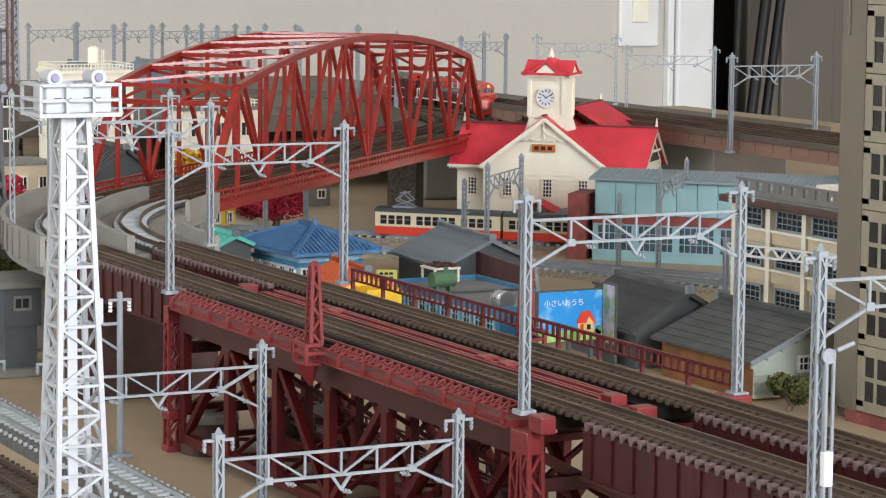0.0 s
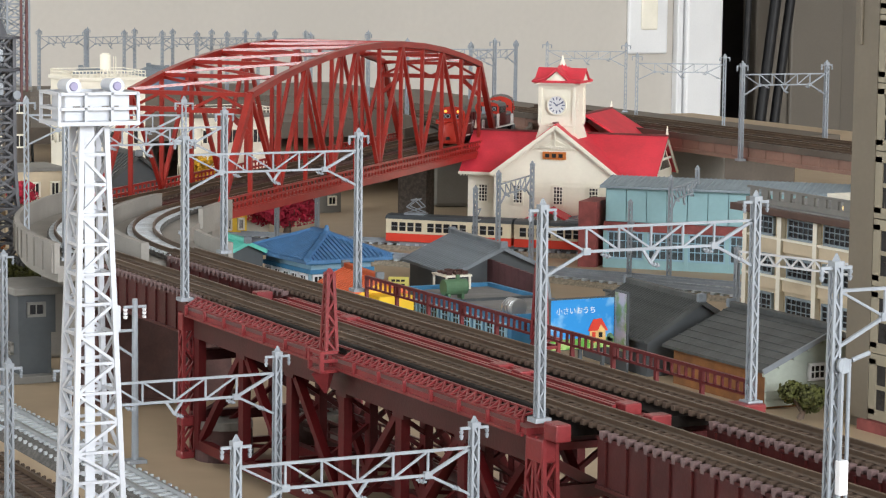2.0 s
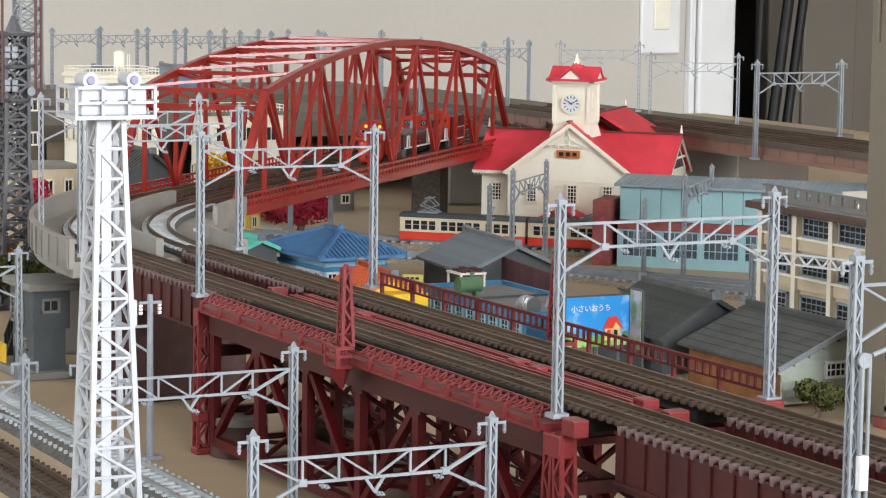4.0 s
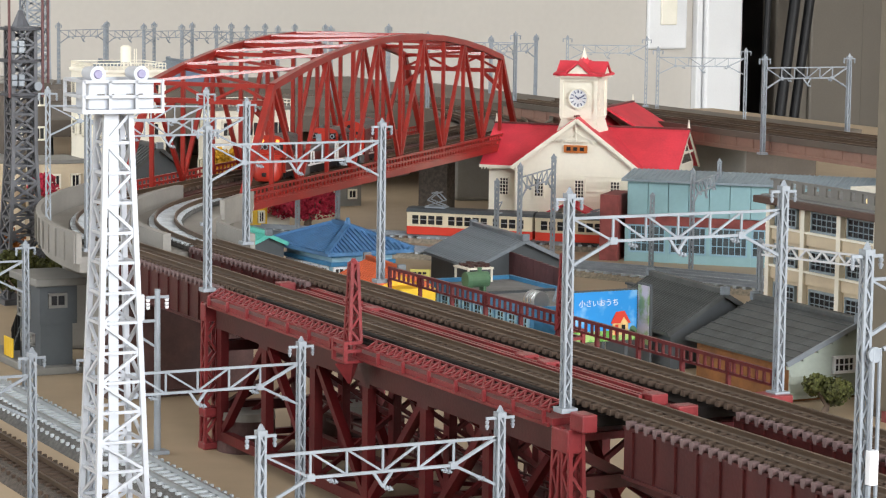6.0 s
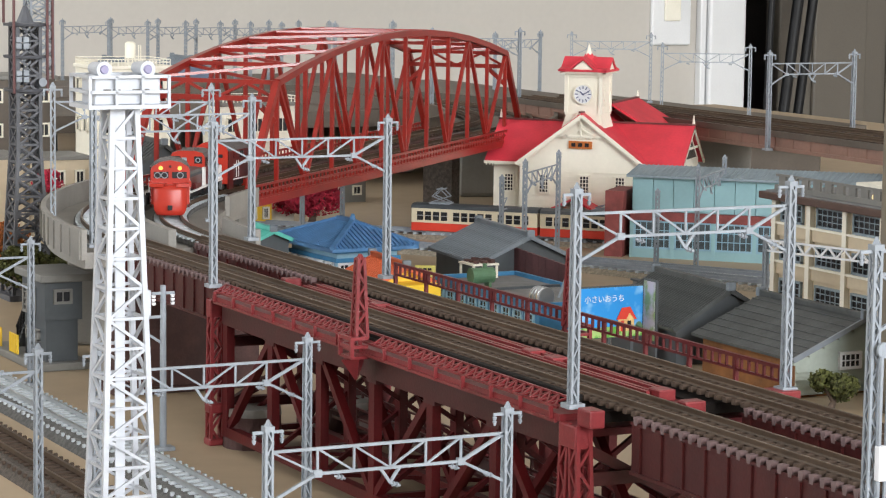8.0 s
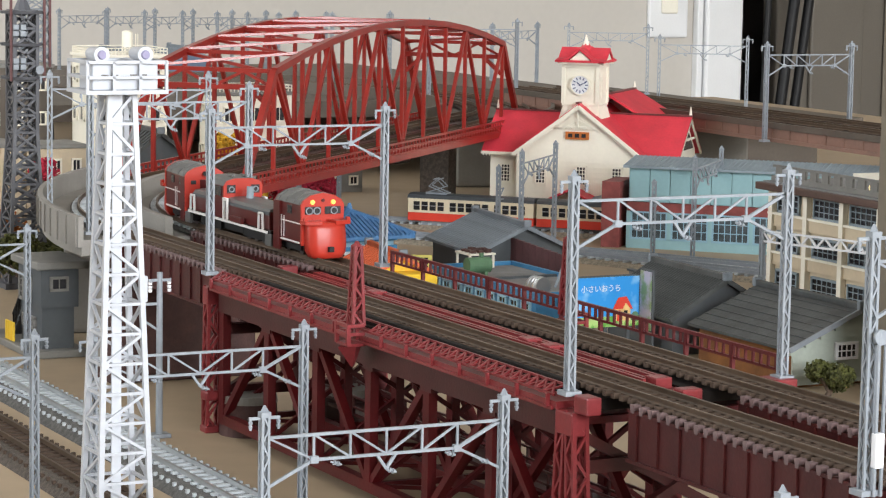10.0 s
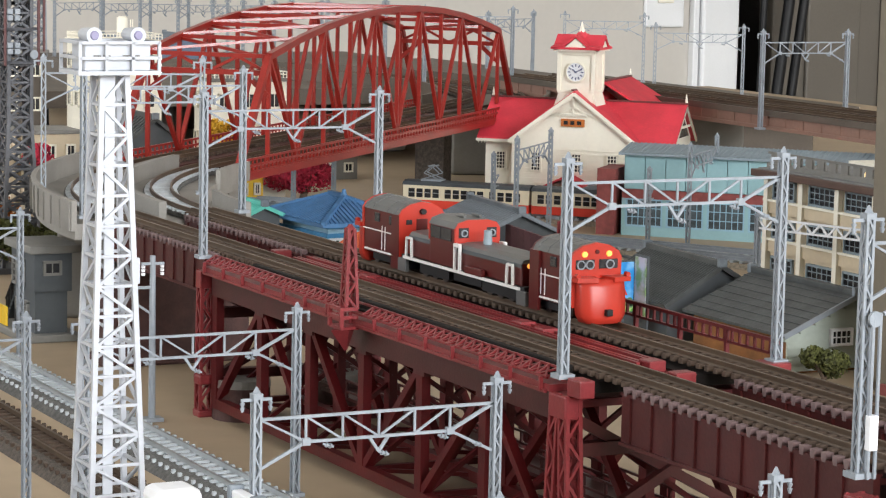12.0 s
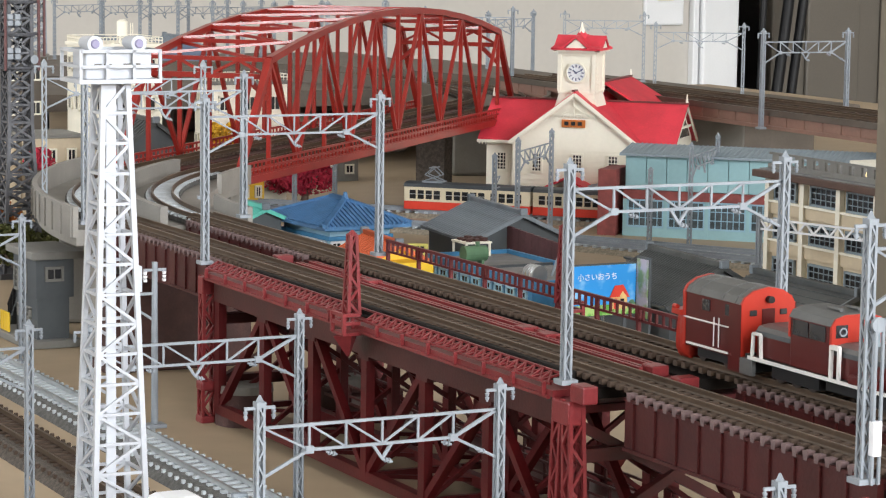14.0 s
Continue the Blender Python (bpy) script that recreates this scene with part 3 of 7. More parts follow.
# ---- deck girder spans ----
def girder_span(x0, x1, name_label):
    g = thing("girder_bridge", pose(x0, 0, 0), name_label, "girder bridge", "girder spans")
    L = x1 - x0
    rb = B()
    box(rb, -0.0004, -0.0004, DECK - 0.0155, 0.0004, 0.0004, DECK - 0.0024)
    rb = mesh_of("web_rib", rb, M_BROWNRED)
    te = B()
    vs = [(a * (0.0007 if z < -0.002 else 0.0012), b * 0.0012, z) for z in (-0.0032, -0.0008) for a, b in ((-1, -1), (1, -1), (1, 1), (-1, 1))]
    raw(te, vs, QUADS)
    te = mesh_of("sleeper_end", te, M_PINKTIE)
    for c in (0.018, 0.055):
        for side in (-1, 1):
            y = c + side * 0.0084
            bm = B()
            box(bm, 0, y - 0.001, DECK - 0.0155, L, y + 0.001, DECK - 0.002)
            web = part("girder_web", bm, M_BROWNRED, g)
            bm = B()
            box(bm, 0, y - 0.0018, DECK - 0.0165, L, y + 0.0018, DECK - 0.0155)
            part("bottom_flange", bm, M_BROWNRED, web)
            bm = B()
            box(bm, 0, y - 0.0016, DECK - 0.0021, L, y + 0.0016, DECK - 0.0013)
            part("top_flange", bm, M_BROWNRED, web)
            for i in range(int(L / 0.0113)):
                piece("web_rib", rb, g, pose(0.005 + 0.0113 * i, y + side * 0.0013, 0))
            for i in range(int(L / 0.0048)):
                piece("sleeper_end", te, g, pose(0.003 + 0.0048 * i, c + side * 0.009, DECK + 0.0012))
        bm = B()
        box(bm, 0, c - 0.0073, DECK - 0.004, L, c + 0.0073, DECK - 0.0024)
        part("deck_plate", bm, M_BROWNRED, g)
    return g


girder_span(-0.137, -0.003, "brown plate girder bridge carrying two tracks")
girder_span(0.2985, 0.4175, "brown plate girder bridge carrying two tracks")
girder_span(0.4335, 0.60, "brown plate girder bridge carrying two tracks")


# ---- red deck truss bridge ----
def deck_truss():
    L = 0.2794
    b = thing("deck_truss_bridge", Matrix(), "dark red double track deck truss bridge on lattice piers", "railway bridge")
    zt, zb = DECK - 0.0095, 0.0065
    n = 6
    xs = [0.008 + (L - 0.016) * i / n for i in range(n + 1)]
    for y in (0.0035, 0.0345, 0.0695):
        bm = B()
        box(bm, 0.006, y - 0.0022, DECK - 0.0135, L - 0.006, y + 0.0022, DECK - 0.0045)
        part("top_chord", bm, M_BROWNRED, b)
        # members below the deck take the red with shade mixed in
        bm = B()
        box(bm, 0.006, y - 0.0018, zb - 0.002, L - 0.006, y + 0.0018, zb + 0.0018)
        part("bottom_chord", bm, M_TRUSSSHADE, b)
        for i, x in enumerate(xs):
            bm = B()
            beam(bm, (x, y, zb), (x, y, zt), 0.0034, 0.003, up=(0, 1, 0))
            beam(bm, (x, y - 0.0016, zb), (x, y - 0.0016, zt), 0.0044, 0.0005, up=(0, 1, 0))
            part("post", bm, M_TRUSSSHADE, b)
            if 0 < i < n:
                bm = B()
                box(bm, x - 0.004, y - 0.0021, zt - 0.0055, x + 0.004, y + 0.0021, zt - 0.0008)
                part("gusset_plate", bm, M_BROWNRED, b)
        for i, j in ((1, 0), (1, 2), (2, 3), (4, 3), (5, 4), (5, 6)):
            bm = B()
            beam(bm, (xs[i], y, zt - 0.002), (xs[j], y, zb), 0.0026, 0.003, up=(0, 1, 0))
            part("diagonal", bm, M_TRUSSSHADE, b)
    for i, x in enumerate(xs):
        for z in (zb, zt):
            bm = B()
            beam(bm, (x, 0.0035, z), (x, 0.0695, z), 0.0022)
            part("cross_beam", bm, M_TRUSSSHADE, b)
        for k in (0, 1):
            bm = B()
            beam(bm, (x + k * 0.001, 0.0695 if k else 0.0035, zb), (x + k * 0.001, 0.0035 if k else 0.0695, zt), 0.0016)
            part("sway_brace", bm, M_TRUSSSHADE, b)
        if i < n:
            bm = B()
            beam(bm, (x, 0.0035, zb), (xs[i + 1], 0.0695, zb), 0.0014)
            part("lateral_brace", bm, M_TRUSSSHADE, b)
    # inspection walk between the trusses, with a low rail
    bm = B()
    box(bm, 0.006, 0.045, zb + 0.003, L - 0.006, 0.06, zb + 0.0042)
    part("inspection_walk", bm, M_BROWNRED, b)
    for y in (0.045, 0.06):
        bm = B()
        for z in (0.0065, 0.0105):
            beam(bm, (0.006, y, zb + z), (L - 0.006, y, zb + z), 0.0008)
        part("walk_rail", bm, M_BROWNRED, b)
        for i in range(20):
            bm = B()
            x = 0.008 + i * (L - 0.016) / 19
            beam(bm, (x, y, zb + 0.004), (x, y, zb + 0.0105), 0.0009)
            part("walk_post", bm, M_BROWNRED, b)
    # deck: plates, edge walk with lattice rail, centre beams, guard strips
    for y0, y1 in ((-0.002, 0.0065), (0.0295, 0.0435), (0.0665, 0.075)):
        bm = B()
        box(bm, 0.004, y0, DECK - 0.0045, L - 0.004, y1, DECK - 0.0025)
        part("walkway", bm, M_DECKRED, b)
    for c in (0.018, 0.055):
        bm = B()
        box(bm, 0.0, c - 0.0115, DECK - 0.0052, L, c + 0.0115, DECK - 0.0018)
        part("track_trough", bm, M_BLACKBED, b)
        for side in ((-1,) if c < 0.03 else (1,)):
            bm = B()
            box(bm, 0.03, c + side * 0.0089 - 0.0012, DECK - 0.0018, L - 0.012, c + side * 0.0089 + 0.0012, DECK + 0.0013, 0.0003)
            part("guard_strip", bm, M_BLACKBED, b)
    for y, h in ((-0.0016, 0.0022), (0.0028, 0.0047)):
        bm = B()
        beam(bm, (0.006, y, DECK + h - 0.003), (L - 0.006, y, DECK + h - 0.003), 0.0007, 0.0007)
        part("edge_rail", bm, M_DECKRED, b)
    lat = B()
    beam(lat, (0, 0, -0.0025), (0.0052, 0, 0.0022), 0.0006, 0.0006)
    beam(lat, (0.0052, 0, -0.0025), (0, 0, 0.0022), 0.0006, 0.0006)
    beam(lat, (0, 0, -0.0025), (0, 0, 0.0022), 0.0009, 0.0009)
    lat = mesh_of("lattice_panel", lat, M_DECKRED)
    for i in range(51):
        x = 0.007 + 0.0052 * i
        if not 0.129 < x < 0.146:
            piece("lattice_panel", lat, b, pose(x, 0.0005, DECK + 0.0004, -60))
    pb = B()
    box(pb, -0.0004, -0.0006, -0.0045, 0.0004, 0.0006, -0.0006)
    pb = mesh_of("rail_post", pb, M_DECKRED)
    for i in range(15):
        piece("rail_post", pb, b, pose(0.008 + i * 0.0188, -0.0026, DECK))
    bm = B()
    box(bm, 0.006, -0.0026, DECK - 0.0052, L - 0.006, -0.0016, DECK - 0.0042)
    part("edge_pipe", bm, M_DECKRED, b)
    for y in (0.0325, 0.0345, 0.0385, 0.0405):
        bm = B()
        box(bm, 0.012, y - 0.0006, DECK - 0.0025, L - 0.012, y + 0.0006, DECK + 0.0008)
        part("centre_rib", bm, M_DECKRED, b)
    for x in (0.05, 0.068, 0.185, 0.2, 0.265):
        bm = B()
        box(bm, x, 0.034, DECK - 0.002, x + 0.0065, 0.0398, DECK + 0.0015, 0.0004)
        part("joint_box", bm, M_DECKRED, b)
    for x, y0, y1, w in ((L + 0.0035, -0.0016, 0.0055, 0.0095), (L - 0.004, 0.0665, 0.077, 0.011), (L + 0.0035, 0.032, 0.041, 0.0065), (-0.012, 0.032, 0.041, 0.0065)):
        bm = B()
        box(bm, x, y0 + 0.001, DECK - 0.0045, x + w * 0.8, y1 - 0.001, DECK + 0.0008, 0.0005)
        part("bearing_box", bm, M_DECKRED, b)
    # far railing with posts and bars
    ry = 0.0757
    for z, t in ((0.0062, 0.0011), (0.002, 0.0008)):
        bm = B()
        beam(bm, (0.003, ry, DECK + z), (L - 0.002, ry, DECK + z), t)
        part("handrail", bm, M_RAILMAROON, b)
    bar = B()
    beam(bar, (0, 0, 0.002), (0, 0, 0.0062), 0.0008)
    bar = mesh_of("baluster", bar, M_RAILMAROON)
    post = B()
    beam(post, (0, 0, -0.004), (0, 0, 0.0066), 0.0013)
    post = mesh_of("railing_post", post, M_RAILMAROON)
    for i in range(66):
        piece("baluster", bar, b, pose(0.004 + i * 0.0042, ry, DECK))
    for i in range(11):
        piece("railing_post", post, b, pose(0.004 + i * 0.0272, ry, DECK))
    return b


deck_truss()


def bridge_beacon(x, y, flip):
    """A little lattice spire on a railed balcony at the bridge's edge."""
    b = thing("bridge_spire", pose(x, y, DECK, 0, 0, 180 if flip else 0), "small red lattice spire with a railed balcony", "bridge spire", "bridge spires")
    bm = B()
    h0, w0, w1, z0 = 0.0275, 0.002, 0.001, 0.0005
    for sx in (-1, 1):
        for sy in (-1, 1):
            beam(bm, (sx * w0, sy * w0, z0), (sx * w1, sy * w1, h0), 0.0011)
    for i in range(6):
        f, g = i / 6, (i + 1) / 6
        a, c = w0 + (w1 - w0) * f, w0 + (w1 - w0) * g
        za, zc = z0 + (h0 - z0) * f, z0 + (h0 - z0) * g
        s = 1 if i % 2 else -1
        for k in (-1, 1):
            beam(bm, (-s * a, k * a, za), (s * c, k * c, zc), 0.0008)
            beam(bm, (k * a, -s * a, za), (k * c, s * c, zc), 0.0008)
            beam(bm, (-c, k * c, zc), (c, k * c, zc), 0.0007)
    rod(bm, (0, 0, h0 - 0.0005), (0, 0, h0 + 0.0014), 0.002, 0.0006, 6)
    part("lattice_spire", bm, M_DECKRED, b)
    bm = B()
    box(bm, -0.0048, -0.005, -0.006, 0.0048, 0.0015, -0.005)
    part("balcony_floor", bm, M_DECKRED, b)
    for z in (-0.0018, 0.001):
        bm = B()
        beam(bm, (-0.0046, -0.0048, z), (0.0046, -0.0048, z), 0.0012)
        part("balcony_rail", bm, M_DECKRED, b)
        for k in (-1, 1):
            bm = B()
            beam(bm, (k * 0.0046, -0.0048, z), (k * 0.0046, 0.001, z), 0.0011)
            part("balcony_rail", bm, M_DECKRED, b)
    for k in (-1, 1):
        bm = B()
        beam(bm, (k * 0.0046, -0.0049, -0.0055), (k * 0.0046, -0.0049, 0.0016), 0.0013)
        part("balcony_post", bm, M_DECKRED, b)
    bm = B()
    rod(bm, (0, -0.001, -0.0135), (0, -0.002, -0.006), 0.0006, 0.0046, 4)
    part("corbel", bm, M_DECKRED, b)


bridge_beacon(0.1395, -0.003, False)
bridge_beacon(0.143, 0.0765, True)


def lattice_pier(x, legs, base=True):
    p = thing("lattice_pier", pose(x, 0, 0), "dark red lattice pier under the deck bridge", "bridge pier", "bridge piers")
    for y in (0.001, 0.072):
        for dx in legs:
            bm = B()
            top, bot = DECK - 0.0045, 0.0
            for a in (-0.002, 0.002):
                for c in (-0.002, 0.002):
                    beam(bm, (dx * 1.35 + a, y + c * 1.3, bot), (dx * 0.6 + a, y + c, top), 0.0012)
            for i in range(9):
                f, g = i / 9, (i + 1) / 9
                xa, xb = dx * (1.35 - 0.75 * f), dx * (1.35 - 0.75 * g)
                za, zb2 = bot + (top - bot) * f, bot + (top - bot) * g
                s = 1 if i % 2 else -1
                for k in (-1, 1):
                    beam(bm, (xa - s * 0.002, y + k * 0.0023, za), (xb + s * 0.002, y + k * 0.0023, zb2), 0.0009)
                    beam(bm, (xa + k * 0.002, y - s * 0.0022, za), (xb + k * 0.002, y + s * 0.0022, zb2), 0.0009)
            part("lattice_leg", bm, M_DECKRED, p)
        bm = B()
        box(bm, min(legs) * 0.6 - 0.0026, y - 0.003, DECK - 0.0115, max(legs) * 0.6 + 0.0026, y + 0.003, DECK - 0.0046, 0.0005)
        part("cap", bm, M_DECKRED, p)
        bm = B()
        box(bm, min(legs) * 1.35 - 0.0032, y - 0.0036, 0.0, max(legs) * 1.35 + 0.0032, y + 0.0036, 0.0028, 0.0006)
        box(bm, min(legs) * 1.3 - 0.0032, y - 0.0034, 0.0125, max(legs) * 1.3 + 0.0032, y + 0.0034, 0.0165, 0.0008)
        part("foot", bm, M_DECKRED, p)
    for z in (0.016, 0.04):
        bm = B()
        beam(bm, (0, 0.003, z), (0, 0.07, z), 0.004)
        part("cross_tie", bm, M_BROWNRED, p)
    for a, c in ((0.003, 0.07), (0.07, 0.003)):
        bm = B()
        beam(bm, (0.001 if a < c else -0.001, a, 0.014), (0.001 if a < c else -0.001, c, 0.05), 0.003)
        part("cross_brace", bm, M_BROWNRED, p)
    if base:
        bm = B()
        for y in (0.0135, 0.055):
            rod(bm, (0.0075, y, 0.0), (0.0075, y, 0.0125), 0.0115, 0.0108, 32)
        part("round_footing", bm, M_PIER, p, "round brown footing")
        bm = B()
        for y in (0.0135, 0.055):
            rod(bm, (0.0075, y, 0.0125), (0.0075, y, 0.0155), 0.0112, 0.0108, 32)
        part("footing_cap", bm, M_CONC, p, "grey stone cap")


lattice_pier(0.0, (0.0,))
lattice_pier(0.2794, (-0.0035, 0.0045))
lattice_pier(0.425, (-0.0045, 0.0045), False)


def brick_pier():
    p = thing("brick_pier", pose(-0.127, 0.0365, 0), "solid brown masonry pier under the girders", "bridge pier")
    bm = B()
    prism(bm, [(-0.0125, 0), (0.0125, 0), (0.0105, DECK - 0.0222), (-0.0105, DECK - 0.0222)], -0.031, 0.031)
    part("shaft", bm, M_PIER, p)
    bm = B()
    box(bm, -0.014, -0.036, 0.0, 0.014, 0.036, 0.003, 0.0008)
    part("plinth", bm, M_PIER, p)


brick_pier()


# ---- arch truss bridge ----
KTOP = 1


def arch_bridge():
    SL = 0.512
    q = B0 + DIAG * 0.007
    m = Matrix.Translation((q.x, q.y, DECK)) @ Euler((0, 0, radians(135))).to_matrix().to_4x4()
    b = thing("arch_truss_bridge", m, "red curved chord truss bridge carrying two model tracks", "railway bridge")
    n = 12
    xs = [0.006 + (SL - 0.012) * i / n for i in range(n + 1)]

    def top(x):
        f = (x - SL / 2) / (SL / 2)
        return 0.0765 - 0.030 * f * f

    hw = 0.035
    for y in (-hw, hw):
        for i in range(n):
            a, c = xs[i], xs[i + 1]
            bm = B()
            beam(bm, (a, y, -0.0022), (c, y, -0.0022), 0.0036, 0.0038)
            part("bottom_chord", bm, M_ARCHRED, b)
            ta = (a, y, -0.002) if i == 0 else (a, y, top(a))
            tc = (c, y, -0.002) if i == n - 1 else (c, y, top(c))
            bm = B()
            beam(bm, ta, tc, 0.0036, 0.0036)
            part("end_post" if i in (0, n - 1) else "top_chord", bm, M_ARCHRED, b)
        for i in range(1, n):
            x = xs[i]
            bm = B()
            beam(bm, (x, y, 0), (x, y, top(x)), 0.0019, 0.0022, up=(0, 1, 0))
            part("hanger", bm, M_ARCHRED, b)
        for i in range(1, n - 1):
            a, c = xs[i], xs[i + 1]
            pa, pc = ((a, y, top(a)), (c, y, 0)) if i % 2 else ((a, y, 0), (c, y, top(c)))
            bm = B()
            beam(bm, pa, pc, 0.0019, 0.0022, up=(0, 1, 0))
            part("diagonal", bm, M_ARCHRED, b)
        # low lattice rail along the edge
        o = y + (0.003 if y > 0 else -0.003)
        for z in (-0.0022, 0.0011, 0.0044):
            bm = B()
            beam(bm, (0.0, o, z), (SL, o, z), 0.001, 0.0012)
            part("edge_rail", bm, M_ARCHRED, b)
        bm = B()
        beam(bm, (0, o, -0.0044), (SL, o, -0.0044), 0.0022, 0.0038)
        part("edge_girder", bm, M_ARCHRED, b)
        me = B()
        beam(me, (0, 0, -0.003), (0, 0, 0.0046), 0.0008, 0.0008)
        me = mesh_of("rail_post", me, M_ARCHRED)
        for i in range(92):
            piece("rail_post", me, b, pose(0.003 + i * (SL - 0.006) / 91, o, 0))
    for i in range(1, n):
        x = xs[i]
        bm = B()
        beam(bm, (x, -hw, top(x)), (x, hw, top(x)), 0.0018, 0.0022)
        part("top_strut", bm, M_ARCHRED, b)
        if i < n - 1:
            c = xs[i + 1]
            for k in (-1, 1):
                bm = B()
                lift = 0.0012 if k == KTOP else -0.001
                if k == KTOP:
                    beam(bm, (x, k * hw, top(x) + lift), (c, -k * hw, top(c) + lift), 0.0007, 0.0015, up=(0.12, 0.07, 1))
                else:
                    beam(bm, (x, k * hw, top(x) + lift), (c, -k * hw, top(c) + lift), 0.0016, 0.0016)
                part("top_lateral", bm, M_ARCHGLOSS if k == KTOP else M_ARCHRED, b)
    for i in (1, n - 1):
        x = xs[i]
        z = top(x) - 0.009
        bm = B()
        beam(bm, (x, -hw, z), (x, hw, z), 0.0028, 0.0028)
        part("portal_beam", bm, M_ARCHRED, b)
        for k in (-1, 1):
            bm = B()
            beam(bm, (x, k * hw, z - 0.012), (x, k * (hw - 0.014), z), 0.0026)
            part("knee_brace", bm, M_ARCHRED, b)
            for j in (0, 1):
                bm = B()
                beam(bm, (x, k * hw * j, z), (x, k * hw * (0.5), z + 0.0085), 0.0016)
                part("portal_lace", bm, M_ARCHRED, b)
    for i in range(n + 1):
        bm = B()
        beam(bm, (xs[i], -hw, -0.0044), (xs[i], hw, -0.0044), 0.003, 0.0026)
        part("floor_beam", bm, M_BROWNRED, b)
    for c in (-GAP, GAP):
        bm = B()
        box(bm, 0, c - 0.0135, -0.0032, SL, c + 0.0135, -0.0012)
        part("track_floor", bm, M_BROWNRED, b)
    for x, y0, stone in ((0.012, -0.032, M_CONC), (SL - 0.012, 0.011, M_BROWNBED)):
        bm = B()
        prism(bm, [(y0, -DECK), (0.032, -DECK), (0.032, -0.0105), (y0, -0.0105)], x - 0.009, x + 0.009, "x")
        part("pier", bm, stone, b, "plain pier under the span's end")


arch_bridge()


# ---- floodlight tower in the foreground ----
def flood_tower():
    t = thing("floodlight_tower", pose(0.187, -0.1045, 0), "white lattice floodlight tower with two lamps on top", "floodlight tower")
    H0, w0, w1 = 0.144, 0.0086, 0.0038

    def half(z):
        return w0 + (w1 - w0) * z / H0

    for sx in (-1, 1):
        for sy in (-1, 1):
            bm = B()
            beam(bm, (sx * w0, sy * w0, 0), (sx * w1, sy * w1, H0), 0.0016)
            part("corner_leg", bm, M_TOWERWHITE, t)
    n = 16
    for face in range(4):
        bm = B()
        for i in range(n):
            za, zb = H0 * i / n, H0 * (i + 1) / n
            a, c = half(za), half(zb)
            s = 1 if i % 2 else -1
            for p, q, w in (((-s * a, -a, za), (s * c, -c, zb), 0.0009), ((-c, -c, zb), (c, -c, zb), 0.0009)):
                r = Matrix.Rotation(face * math.pi / 2, 4, "Z")
                beam(bm, r @ Vector(p), r @ Vector(q), w, w)
        part("lattice_face", bm, M_TOWERWHITE, t)
    bm = B()
    beam(bm, (0.0072, -0.0028, 0), (0.0032, -0.0012, H0), 0.003, 0.0008, up=(1, 0, 0))
    part("ladder_column", bm, M_TOWERWHITE, t)
    bm = B()
    box(bm, -0.009, -0.0128, H0, 0.009, 0.0128, H0 + 0.0012)
    part("platform", bm, M_TOWERWHITE, t)
    for z in (H0 + 0.005, H0 + 0.0095):
        bm = B()
        for k in (-1, 1):
            beam(bm, (k * 0.0085, -0.0123, z), (k * 0.0085, 0.0123, z), 0.0009)
            beam(bm, (-0.0085, k * 0.0123, z), (0.0085, k * 0.0123, z), 0.0009)
        part("guard_rail", bm, M_TOWERWHITE, t)
    me = B()
    beam(me, (0, 0, H0 + 0.0012), (0, 0, H0 + 0.0098), 0.0009)
    me = mesh_of("rail_post", me, M_TOWERWHITE)
    for k in (-1, 1):
        for y in (-0.0123, -0.0041, 0.0041, 0.0123):
            piece("rail_post", me, t, pose(k * 0.0085, y, 0))
    bm = B()
    box(bm, -0.005, -0.0102, H0 + 0.0012, 0.007, 0.0102, H0 + 0.0092, 0.0004)
    part("lamp_cabin", bm, M_TOWERWHITE, t)
    for y in (-0.0068, 0.0068):
        bm = B()
        rod(bm, (-0.004, y, H0 + 0.0115), (0.0055, y, H0 + 0.0115), 0.0019, 0.0024, 20)
        fl = part("floodlight", bm, M_TOWERWHITE, t)
        bm = B()
        rod(bm, (0.0055, y, H0 + 0.0115), (0.0062, y, H0 + 0.0115), 0.0014, 0.0011, 20)
        part("lamp_lens", bm, M_LENS, fl, "violet grey lamp lens")
    for y, x in ((-0.0065, 0.0072), (-0.0035, 0.0072), (0.0025, 0.0072), (0.0055, 0.0072)):
        bm = B()
        box(bm, x - 0.0004, y - 0.0011, H0 + 0.0045, x + 0.0002, y + 0.0011, H0 + 0.0058)
        part("cabin_slot", bm, M_DARK, t, "small dark slot")
    bm = B()
    box(bm, 0.001, 0.0062, 0.081, 0.004, 0.0085, 0.089, 0.0004)
    part("control_box", bm, M_TOWERWHITE, t)
    bm = B()
    box(bm, -0.011, -0.011, 0, 0.011, 0.011, 0.0022, 0.0005)
    part("base_plate", bm, M_TOWERWHITE, t)


flood_tower()


# ---- simple building shells ----
def gable_roof(bm, x0, x1, y0, y1, ze, zr, t=0.0016, over=0.0):
    """Ridge along x."""
    ym = (y0 + y1) / 2
    prism(bm, [(y0, ze), (ym, zr), (y1, ze), (y1, ze + t), (ym, zr + t), (y0, ze + t)], x0, x1, "x")


